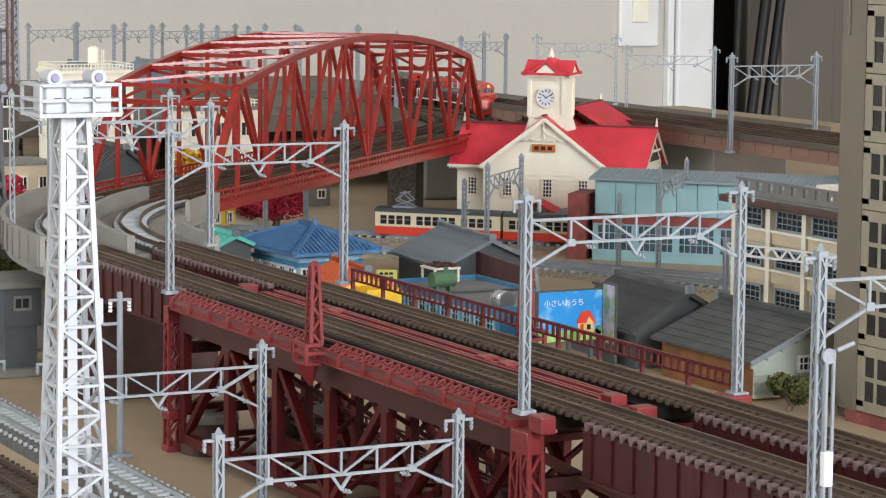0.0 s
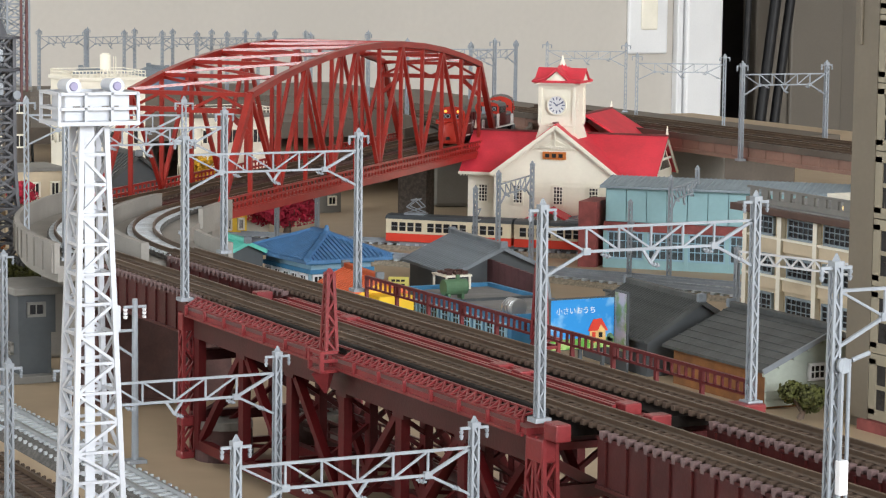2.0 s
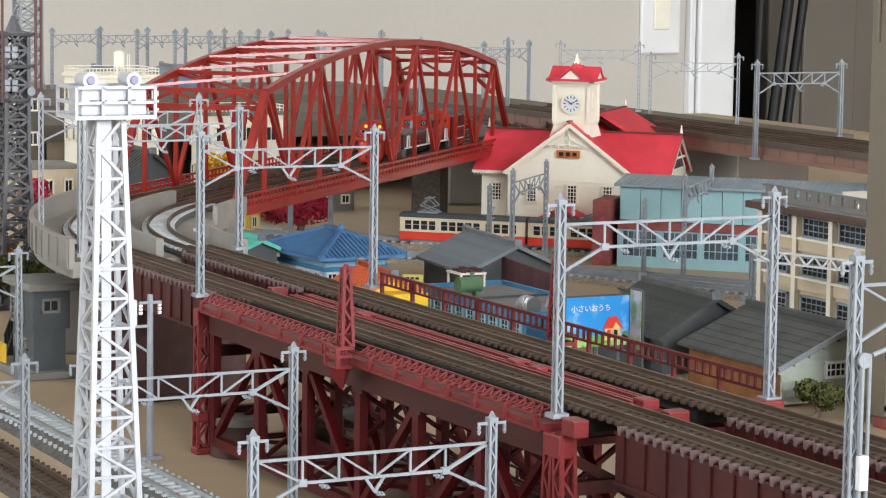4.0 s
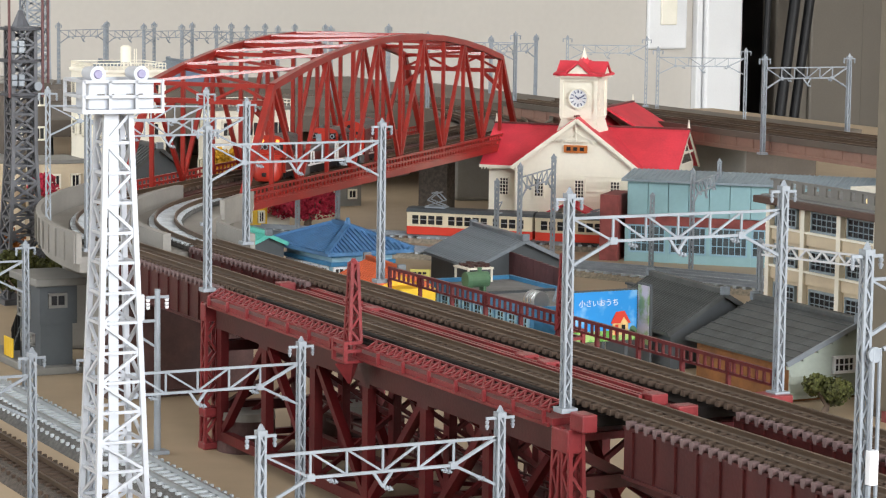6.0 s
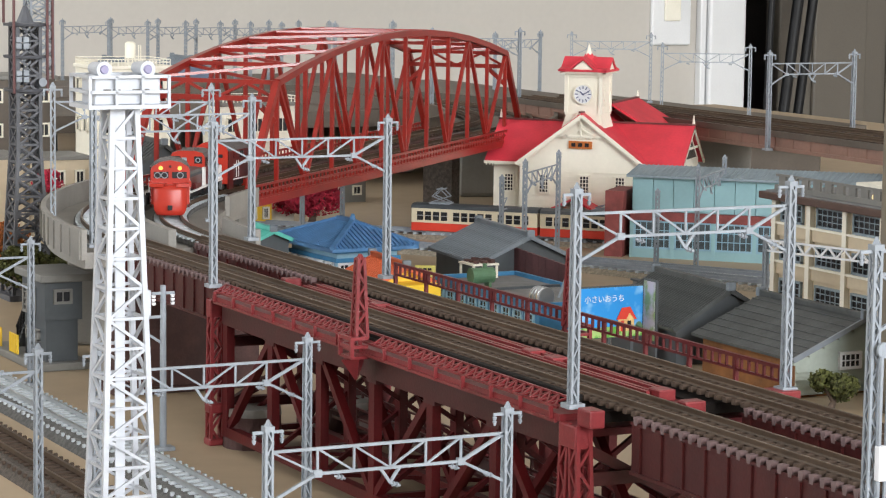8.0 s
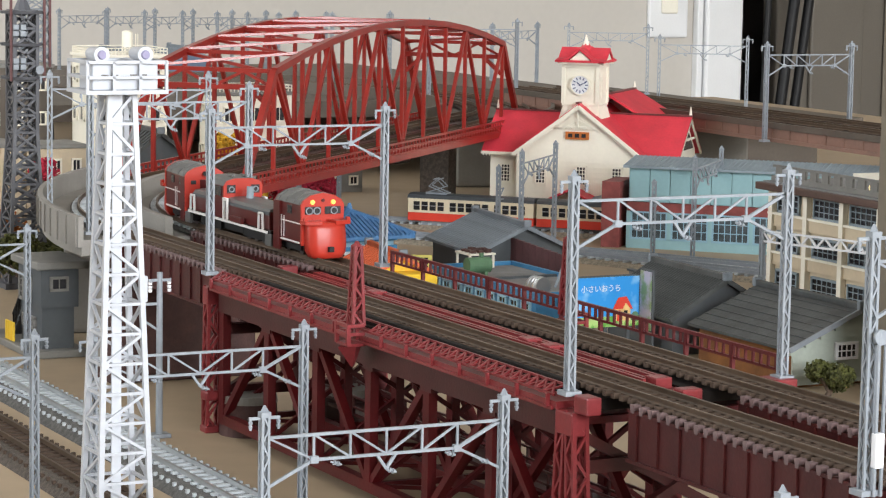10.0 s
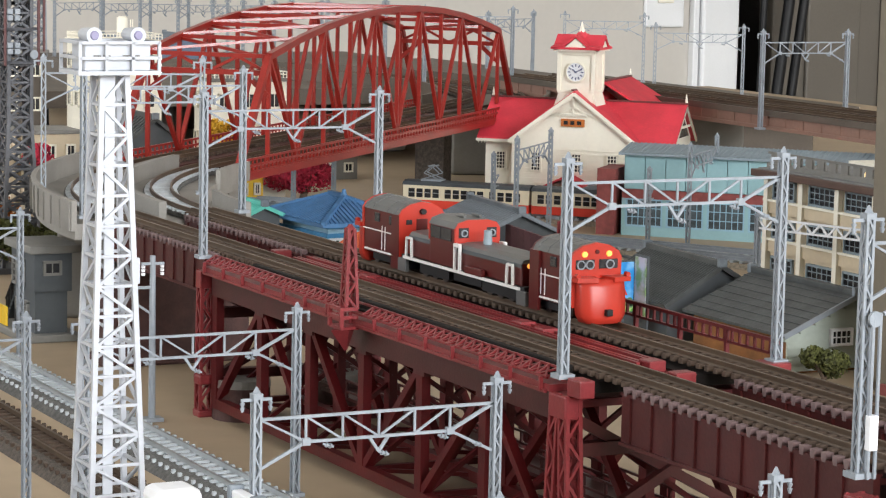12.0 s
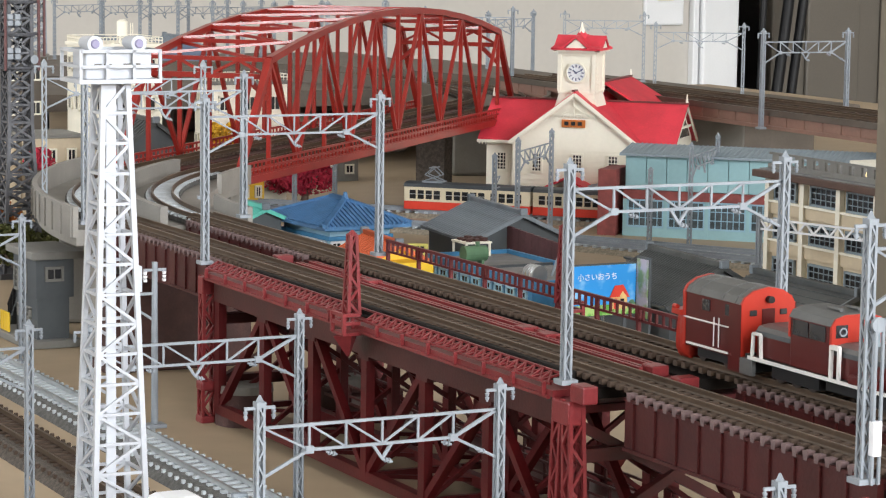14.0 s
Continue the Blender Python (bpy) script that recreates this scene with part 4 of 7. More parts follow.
def window_unit(parent, m, w, h, nx, nz, frame_mat, pane_mat, t=0.0006):
    """Frame, bars and dark pane in the local x-z plane, facing -y."""
    bm = B()
    for x in (-w / 2, w / 2):
        box(bm, x - t, -0.0012, 0, x + t, 0.0004, h)
    for z in (0, h):
        box(bm, -w / 2 - t, -0.0012, z - t, w / 2 + t, 0.0004, z + t)
    bars = []
    for i in range(1, nx):
        x = -w / 2 + w * i / nx
        bars.append((x - t * 0.4, -0.0008, t, x + t * 0.4, 0.0003, h - t))
    for i in range(1, nz):
        z = h * i / nz
        bars.append((-w / 2 + t, -0.0009, z - t * 0.4, w / 2 - t, 0.0003, z + t * 0.4))
    single = w > 0.005
    if not single:
        for c in bars:
            box(bm, *c)
    f = part("window", bm, frame_mat, parent, m=m)
    if single:
        for c in bars:
            bm = B()
            box(bm, *c)
            part("glazing_bar", bm, frame_mat, f)
    bm = B()
    box(bm, -w / 2 + t, -0.0004, t, w / 2 - t, 0.0002, h - t)
    part("pane", bm, pane_mat, f, "dark pane")
    return f


def town(u, v, z=0.0):
    return pose((u + v) * 0.70711, (u - v) * 0.70711, z, 0, 0, 45)


def clock_station():
    s = thing("clock_tower_hall", town(-0.062, -0.76), "cream timber hall with crimson roofs and a clock tower", "station building")
    # main front block with gable, then the cross wing
    bm = B()
    prism(bm, [(-0.042, 0), (0.042, 0), (0.042, 0.0465), (0, 0.0785), (-0.042, 0.0465)], 0, 0.105)
    part("main_wall", bm, M_CREAM, s)
    bm = B()
    box(bm, -0.064, 0.012, 0, 0.065, 0.066, 0.049)
    prism(bm, [(0.012, 0.049), (0.039, 0.0695), (0.066, 0.049)], -0.064, 0.065, "x")
    part("wing_wall", bm, M_CREAM, s)
    bm = B()
    prism(bm, [(-0.044, 0.0457), (0.001, 0.0795), (0.046, 0.0457), (0.046, 0.0477), (0.001, 0.0815), (-0.044, 0.0477)], -0.003, 0.107)
    part("main_roof", bm, M_REDROOF, s)
    bm = B()
    gable_roof(bm, -0.0685, 0.0685, 0.006, 0.072, 0.0458, 0.071, 0.002)
    part("wing_roof", bm, M_REDROOF, s)
    bm = B()
    beam(bm, (-0.069, 0.039, 0.0732), (0.069, 0.039, 0.0732), 0.0022, 0.0012)
    beam(bm, (0, -0.003, 0.0818), (0, 0.107, 0.0818), 0.0022, 0.0012)
    part("ridge", bm, M_DARKTRIM, s, "dark red ridge cap")
    # eave lace
    lace = B()
    raw(lace, [(-0.0011, 0, 0), (0.0011, 0, 0), (0, 0, -0.0022), (-0.0011, 0.0006, 0), (0.0011, 0.0006, 0), (0, 0.0006, -0.0022)], ((0, 1, 2), (5, 4, 3), (0, 3, 4, 1), (1, 4, 5, 2), (2, 5, 3, 0)))
    lace = mesh_of("lace_point", lace, M_CREAM)
    for i in range(30):
        f = (i + 0.5) / 30
        for k in (-1, 1):
            piece("lace_point", lace, s, pose(0.001 + k * 0.0445 * f, -0.0034, 0.0795 - 0.0336 * f, 0, k * 37, 0))
    for i in range(11):
        piece("lace_point", lace, s, pose(-0.0675 + 0.0022 * i, 0.0062, 0.0455))
    bm = B()
    for k in (-1, 1):
        beam(bm, (0.001, -0.0034, 0.0795), (0.001 + k * 0.045, -0.0034, 0.0459), 0.0006, 0.0022)
    box(bm, -0.069, 0.0052, 0.0448, -0.043, 0.0062, 0.0466)
    part("bargeboard", bm, M_CREAM, s)
    # stick work at the head of the gable
    bm = B()
    beam(bm, (-0.015, -0.001, 0.0655), (0.015, -0.001, 0.0655), 0.0008, 0.0014)
    beam(bm, (0, -0.001, 0.0655), (0, -0.001, 0.0775), 0.0008, 0.0012)
    beam(bm, (-0.0105, -0.001, 0.0655), (0, -0.001, 0.0705), 0.0008, 0.001)
    beam(bm, (0.0105, -0.001, 0.0655), (0, -0.001, 0.0705), 0.0008, 0.001)
    for i in range(13):
        x = -0.0145 + i * 0.0024
        beam(bm, (x, -0.001, 0.064), (x, -0.001, 0.0655), 0.0008, 0.001)
    part("gable_stickwork", bm, M_CREAM, s)
    # right end gable opening with stick work; a dark panel stands for its shade
    bm = B()
    prism(bm, [(0.02, 0.0505), (0.039, 0.066), (0.058, 0.0505)], 0.0651, 0.0656, "x")
    part("end_gable_panel", bm, M_WINDARK, s, "dark panel standing for shade in the end gable")
    bm = B()
    beam(bm, (0.068, 0.0065, 0.0462), (0.068, 0.039, 0.0712), 0.001, 0.0024)
    beam(bm, (0.068, 0.0715, 0.0462), (0.068, 0.039, 0.0712), 0.001, 0.0024)
    beam(bm, (0.0665, 0.022, 0.0575), (0.0665, 0.056, 0.0575), 0.001, 0.0015)
    part("end_bargeboard", bm, M_CREAM, s)
    # tower
    tw, ty = 0.0118, 0.0165
    bm = B()
    prism(bm, [(-tw - 0.0045, 0.066), (tw + 0.0045, 0.066), (tw + 0.0012, 0.0765), (tw, 0.08), (-tw, 0.08), (-tw - 0.0012, 0.0765)], ty - tw, ty + tw)
    prism(bm, [(ty - tw - 0.0045, 0.066), (ty + tw + 0.0045, 0.066), (ty + tw + 0.0012, 0.0765), (ty + tw, 0.08), (ty - tw, 0.08), (ty - tw - 0.0012, 0.0765)], -tw, tw, "x")
    part("tower_skirt", bm, M_CREAM, s)
    bm = B()
    box(bm, -tw, ty - tw, 0.08, tw, ty + tw, 0.1065)
    part("tower_shaft", bm, M_CREAM, s)
    for o, z0, z1 in ((0.0008, 0.0795, 0.081), (0.0012, 0.105, 0.1072)):
        bm = B()
        box(bm, -tw - o, ty - tw - o, z0, tw + o, ty + tw + o, z1)
        part("tower_moulding", bm, M_CREAM, s)
    for k in (-1, 1):
        for j in (-1, 1):
            bm = B()
            box(bm, k * tw - 0.0012, ty + j * tw - 0.0012, 0.081, k * tw + 0.0012, ty + j * tw + 0.0012, 0.105)
            part("corner_post", bm, M_CREAM, s)
    for k in range(5):
        bm = B()
        box(bm, tw, ty - 0.003, 0.085 + 0.0034 * k, tw + 0.0005, ty + 0.003, 0.0866 + 0.0034 * k)
        part("side_louvre", bm, M_CREAM, s)
    e = 0.0168
    bm = B()
    prism(bm, [(-e, 0.1085), (-e * 0.5, 0.1098), (0, 0.1165), (e * 0.5, 0.1098), (e, 0.1085), (e, 0.1098), (e * 0.5, 0.1112), (0, 0.1182), (-e * 0.5, 0.1112), (-e, 0.1098)], ty - e, ty + e)
    prism(bm, [(ty - e, 0.1085), (ty - e * 0.5, 0.1098), (ty, 0.1163), (ty + e * 0.5, 0.1098), (ty + e, 0.1085), (ty + e, 0.1098), (ty + e * 0.5, 0.1112), (ty, 0.118), (ty - e * 0.5, 0.1112), (ty - e, 0.1098)], -e * 0.995, e * 0.995, "x")
    rod(bm, (0, ty, 0.1115), (0, ty, 0.1205), 0.0085, 0.002, 4)
    part("tower_roof", bm, M_REDROOF, s)
    bm = B()
    prism(bm, [(-e * 0.93, 0.1072), (e * 0.93, 0.1072), (e * 0.45, 0.1095), (0, 0.116), (-e * 0.45, 0.1095)], ty - e * 0.93, ty + e * 0.93)
    prism(bm, [(ty - e * 0.92, 0.1073), (ty + e * 0.92, 0.1073), (ty + e * 0.45, 0.1094), (ty, 0.1155), (ty - e * 0.45, 0.1094)], -e * 0.94, e * 0.94, "x")
    part("tower_pediment", bm, M_CREAM, s)
    bm = B()
    rod(bm, (0, ty, 0.1195), (0, ty, 0.1265), 0.0022, 0.0003, 8)
    for x in (-0.0675, 0.0675):
        rod(bm, (x, 0.039, 0.0735), (x, 0.039, 0.0795), 0.0011, 0.0003, 8)
    part("finial", bm, M_CREAM, s)
    # clock
    bm = B()
    rod(bm, (0, ty - tw - 0.0002, 0.0935), (0, ty - tw - 0.0016, 0.0935), 0.0062, 0.0062, 40)
    ck = part("clock_face", bm, M_WHITE, s, "round white clock face")
    y = ty - tw - 0.0018
    for i in range(12):
        a = i * math.pi / 6
        p = Vector((math.sin(a), 0, math.cos(a)))
        bm = B()
        beam(bm, Vector((0, y, 0.0935)) + p * 0.0036, Vector((0, y, 0.0935)) + p * 0.0054, 0.0006, 0.0004, up=(0, 1, 0))
        part("hour_mark", bm, M_NAVY, ck, "dark blue hour mark")
    for a, l, w in ((66, 0.0047, 0.0006), (310, 0.0028, 0.0007)):
        bm = B()
        p = Vector((math.sin(radians(a)), 0, math.cos(radians(a))))
        beam(bm, Vector((0, y - 0.0002, 0.0935)) - p * 0.0008, Vector((0, y - 0.0002, 0.0935)) + p * l, w, 0.0004, up=(0, 1, 0))
        part("clock_pointer", bm, M_NAVY, ck)
    bm = B()
    for i in range(40):
        a, c = i * math.pi / 20, (i + 1) * math.pi / 20
        beam(bm, (0.0064 * math.sin(a), y + 0.0004, 0.0935 + 0.0064 * math.cos(a)), (0.0064 * math.sin(c), y + 0.0004, 0.0935 + 0.0064 * math.cos(c)), 0.0007, 0.0014, up=(0, 1, 0))
    part("clock_rim", bm, M_CREAM, ck)
    # name board with three dark marks
    bm = B()
    box(bm, -0.008, -0.0016, 0.0575, 0.008, -0.0002, 0.0625)
    nb = part("name_board", bm, M_BOARD, s, "orange brown name board")
    for x in (-0.0046, 0.0, 0.0046):
        bm = B()
        box(bm, x - 0.0014, -0.0021, 0.0588, x + 0.0014, -0.0017, 0.0613)
        part("lettering_bar", bm, M_WINDARK, nb, "dark lettering bar")
    for x, z in ((-0.025, 0.027), (0.003, 0.027), (0.0275, 0.027)):
        window_unit(s, pose(x, -0.0002, z), 0.0068, 0.0125, 3, 5, M_CREAM, M_WINDARK)
    window_unit(s, pose(-0.053, 0.0118, 0.026), 0.0066, 0.012, 3, 5, M_CREAM, M_WINDARK)
    window_unit(s, pose(0.054, 0.0118, 0.026), 0.0066, 0.012, 3, 5, M_CREAM, M_WINDARK)
    # rear hall
    bm = B()
    prism(bm, [(-0.032, 0), (0.052, 0), (0.052, 0.0585), (0.01, 0.0825), (-0.032, 0.0585)], 0.066, 0.112)
    part("rear_wall", bm, M_CREAM, s)
    bm = B()
    prism(bm, [(-0.036, 0.0575), (0.01, 0.0842), (0.056, 0.0575), (0.056, 0.0593), (0.01, 0.086), (-0.036, 0.0593)], 0.0395, 0.114)
    part("rear_roof", bm, M_REDROOF, s)
    bm = B()
    beam(bm, (0.01, 0.04, 0.0862), (0.01, 0.114, 0.0862), 0.0022, 0.0012)
    part("rear_ridge", bm, M_DARKTRIM, s, "dark red ridge cap")
    bm = B()
    rod(bm, (0.01, 0.113, 0.0855), (0.01, 0.113, 0.091), 0.0011, 0.0003, 8)
    part("rear_finial", bm, M_CREAM, s)
    # entrance porch
    bm = B()
    box(bm, -0.014, -0.016, 0, 0.014, 0, 0.016)
    part("porch_wall", bm, M_CREAM, s)
    bm = B()
    prism(bm, [(-0.019, 0.0155), (0, 0.0245), (0.019, 0.0155), (0.019, 0.017), (0, 0.026), (-0.019, 0.017)], -0.019, 0.0)
    part("porch_roof", bm, M_REDROOF, s)
    # weatherboards on the front
    for k in range(13):
        z = 0.002 + k * 0.0033
        bm = B()
        box(bm, -0.0418, -0.0005, z, 0.0418, 0.0, z + 0.0003)
        part("weatherboard_lip", bm, M_CREAM, s)


M_NAVY = mat("navy_print", (0.09, 0.11, 0.22), 0.4)
M_BOARD = mat("orange_name_board", (0.5, 0.15, 0.03), 0.5, vary=0.15, scale=150)
clock_station()


def teal_factory():
    L, Dp, Hh = 0.155, 0.055, 0.0515
    f = thing("teal_workshop", town(0.0, -0.655), "pale teal clad workshop with a red band and large windows", "workshop")
    bm = B()
    box(bm, 0, 0.0015, 0.0225, L, Dp, Hh - 0.001)
    box(bm, 0, Dp - 0.002, 0, L, Dp, 0.0225)
    box(bm, 0, 0.0015, 0, 0.003, Dp - 0.002, 0.0225)
    box(bm, L - 0.003, 0.0015, 0, L, Dp - 0.002, 0.0225)
    part("wall", bm, M_TEAL, f)
    bm = B()
    box(bm, 0.003, 0.004, 0.0, L - 0.003, Dp - 0.002, 0.0006)
    part("inner_floor", bm, M_GREYFLAT, f)
    pn = B()
    box(pn, 0.0003, 0, 0.0292, 0.0127, 0.0016, Hh - 0.0015)
    pn = mesh_of("cladding_panel", pn, M_TEAL)
    for i in range(12):
        piece("cladding_panel", pn, f, pose(0.0006 + 0.0129 * i, 0, 0))
    bm = B()
    box(bm, -0.0005, -0.0008, 0.0232, L, 0.0015, 0.0288)
    part("red_band", bm, M_BRICKRED, f, "dark red band")
    for i in range(6):
        x = 0.0135 + 0.0258 * i
        window_unit(f, pose(x, 0.0008, 0.0062), 0.0225, 0.0165, 6, 3, M_PALEBLUE, M_SHOPGLASS)
    bm = B()
    for i in range(7):
        x = 0.0005 + 0.0258 * i
        box(bm, x - 0.0012, -0.0006, 0, x + 0.0012, 0.0015, 0.0232)
    box(bm, 0, -0.0004, 0, L, 0.0015, 0.0058)
    part("glazing_post", bm, M_TEAL, f)
    for x in (0.014, 0.036, 0.06, 0.1):
        bm = B()
        box(bm, x, 0.012, 0.0008, x + 0.016, 0.02, 0.009, 0.001)
        part("red_machine", bm, M_TRAMRED, f, "red machine inside")
    bm = B()
    prism(bm, [(-0.003, Hh - 0.0015), (Dp * 0.5, Hh + 0.0025), (Dp + 0.003, Hh - 0.0015), (Dp + 0.003, Hh), (Dp * 0.5, Hh + 0.004), (-0.003, Hh)], -0.003, L + 0.003, "x")
    part("roof", bm, M_STEELROOF, f)
    sm = B()
    box(sm, -0.0003, 0, 0, 0.0003, 0.0308, 0.0005)
    sm = mesh_of("roof_seam", sm, M_STEELROOF)
    for i in range(54):
        piece("roof_seam", sm, f, pose(-0.002 + i * 0.003, -0.003, Hh - 0.0001, 7.5))
    bm = B()
    box(bm, -0.016, -0.004, 0, -0.0045, 0.03, 0.041)
    part("brick_end", bm, M_BRICKRED, f, "dark brick end block")


M_SHOPGLASS = mat("shop_glass", (0.1, 0.12, 0.13), 0.15, vary=0.4, scale=60)
teal_factory()


def school():
    s = thing("school_building", pose(-0.228, 0.41, 0), "cream three storey school with brown roof edge", "building")
    L, Dp, Hh = 0.132, 0.075, 0.0605
    bm = B()
    box(bm, 0, 0.0016, 0, L, Dp, Hh)
    part("wall", bm, M_SCHOOL, s)
    for k in range(3):
        z = k * 0.0205
        bm = B()
        box(bm, -0.0003, 0, z + 0.0005, L, 0.0016, z + 0.0065)
        part("spandrel", bm, M_SCHOOL, s)
        bm = B()
        box(bm, -0.0006, -0.0012, z + 0.0066, L, 0.0016, z + 0.0078)
        part("sill_band", bm, M_CREAM, s)
        for i in range(4):
            x = 0.021 + 0.032 * i
            if i == 0:
                x = 0.0175
            window_unit(s, pose(x - (0.0 if i else 0.001), 0.0012, z + 0.0085), 0.0265 if i else 0.019, 0.0098, 6 if i else 4, 3, M_STEELROOF, M_WINDARK)
    for i in range(5):
        x = 0.002 + 0.032 * i
        bm = B()
        box(bm, x - 0.0018, -0.0014, 0, x + 0.0018, 0.0016, Hh)
        part("pilaster", bm, M_CREAM, s)
    bm = B()
    box(bm, -0.006, -0.006, Hh, L + 0.004, Dp + 0.004, Hh + 0.0038, 0.0005)
    part("roof_edge", bm, M_ROOFBROWN, s, "dark brown roof edge")
    bm = B()
    box(bm, -0.003, -0.003, Hh + 0.0038, L, Dp, Hh + 0.0046)
    part("roof_deck", bm, M_GREYFLAT, s)
    me = B()
    box(me, -0.003, -0.0008, 0, 0.003, 0.0008, 0.008)
    me = mesh_of("parapet_panel", me, M_CABINROOF)
    for i in range(13):
        piece("parapet_panel", me, s, pose(0.004 + 0.0105 * i, 0.003, Hh + 0.0046))
    bm = B()
    box(bm, -0.002, 0.0015, Hh + 0.0046, L, 0.0042, Hh + 0.0072)
    box(bm, -0.002, 0.0022, Hh + 0.0118, L, 0.0038, Hh + 0.013)
    part("parapet_rail", bm, M_CABINROOF, s)
    bm = B()
    box(bm, 0.004, 0.05, Hh + 0.0046, 0.09, 0.068, Hh + 0.0075)
    part("roof_house", bm, M_CREAM, s)
    bm = B()
    rod(bm, (0.062, 0.02, Hh + 0.006), (0.072, 0.02, Hh + 0.006), 0.0018, 0.0018, 12)
    part("roof_lamp", bm, M_LAMPON2, s, "glowing warm lamp tube")


M_SCHOOL = mat("beige_school_wall", (0.62, 0.52, 0.37), 0.6, vary=0.06, scale=50, bump=0.08)
M_ROOFBROWN = mat("dark_brown_roof_edge", (0.09, 0.05, 0.038), 0.5, vary=0.15)
M_LAMPON2 = glow("warm_lamp_tube", (1.0, 0.75, 0.35), 1.2)
school()


def tiled_shed(m, L, Dp, ze, zr, wall, roof, label, ribs, rib_w=0.0008, name="storehouse", gable_mat=None):
    """Ridge along local x; front eave at y = 0."""
    s = thing(name, m, label, "house")
    ym = Dp / 2
    o = 0.004
    sl = (zr - ze) / ym
    bm = B()
    prism(bm, [(o, 0), (Dp - o, 0), (Dp - o, ze - 0.0004 + sl * o), (ym, zr - 0.0004), (o, ze - 0.0004 + sl * o)], o, L - o, "x")
    part("wall", bm, wall, s)
    if gable_mat:
        k = 9
        for i in range(k):
            bm = B()
            z = 0.0012 + i * (zr - 0.003) / k
            z2 = z + (zr - 0.003) / k
            half = ym - o if z2 < ze else max(0.002, (zr - z2) / sl)
            prism(bm, [(L - o, z), (L - o + 0.0018, z), (L - o + 0.0003, z2), (L - o, z2)], ym - half, ym + half)
            part("weatherboard", bm, gable_mat, s)
    bm = B()
    gable_roof(bm, 0, L, 0, Dp, ze, zr, 0.0013)
    part("roof", bm, roof, s)
    ln = math.hypot(ym, zr - ze)
    a = math.degrees(math.atan2(zr - ze, ym))
    me = B()
    box(me, -rib_w / 2, 0, 0, rib_w / 2, ln, 0.0008)
    me = mesh_of("tile_rib", me, roof)
    for i in range(ribs):
        piece("tile_rib", me, s, pose((i + 0.5) * L / ribs, 0, ze + 0.0012, a))
    bm = B()
    box(bm, -0.001, ym - 0.0016, zr + 0.0006, L + 0.001, ym + 0.0016, zr + 0.0034, 0.0004)
    part("ridge_cap", bm, roof, s)
    for x in (0.0, L):
        bm = B()
        box(bm, x - 0.0012, ym - 0.0023, zr + 0.0004, x + 0.0012, ym + 0.0023, zr + 0.0046, 0.0006)
        part("ridge_end_tile", bm, M_SLATE2, s, "pale ridge end tile")
    bm = B()
    for k in (0, Dp):
        beam(bm, (L + 0.0004, k, ze + 0.0006), (L + 0.0004, ym, zr + 0.0006), 0.0009, 0.0022)
    part("bargeboard", bm, M_MAST if gable_mat else roof, s)
    return s


sh2 = tiled_shed(pose(-0.078, 0.2655, 0), 0.082, 0.075, 0.0165, 0.0325, M_OCHRE, M_SLATE, "grey roofed storehouse with pale green weatherboard gable", 0, gable_mat=M_PALEGREEN)
window_unit(sh2, pose(0.0801, 0.031, 0.012, 0, 0, 90), 0.0105, 0.0065, 4, 2, M_WHITE, M_WINDARK)
for i in range(7):
    bm = B()
    y = 0.004 + i * 0.0048
    box(bm, 0.0, y, 0.0165 + 0.0013 + y * 0.4267 - 0.0006, 0.082, y + 0.0006, 0.0165 + 0.0013 + y * 0.4267 + 0.0006)
    part("roof_batten", bm, M_SLATE, sh2)
tiled_shed(pose(-0.1624, 0.2668, 0, 0, 0, -3), 0.073, 0.06, 0.0165, 0.034, M_CABIN, M_SLATE, "dark storehouse with a ribbed charcoal roof", 30)
tiled_shed(pose(-0.421, 0.301, 0, 0, 0, -6), 0.079, 0.063, 0.016, 0.0305, M_CABIN, M_SLATE2, "old house with a grey tiled roof", 20, 0.0012, "house")


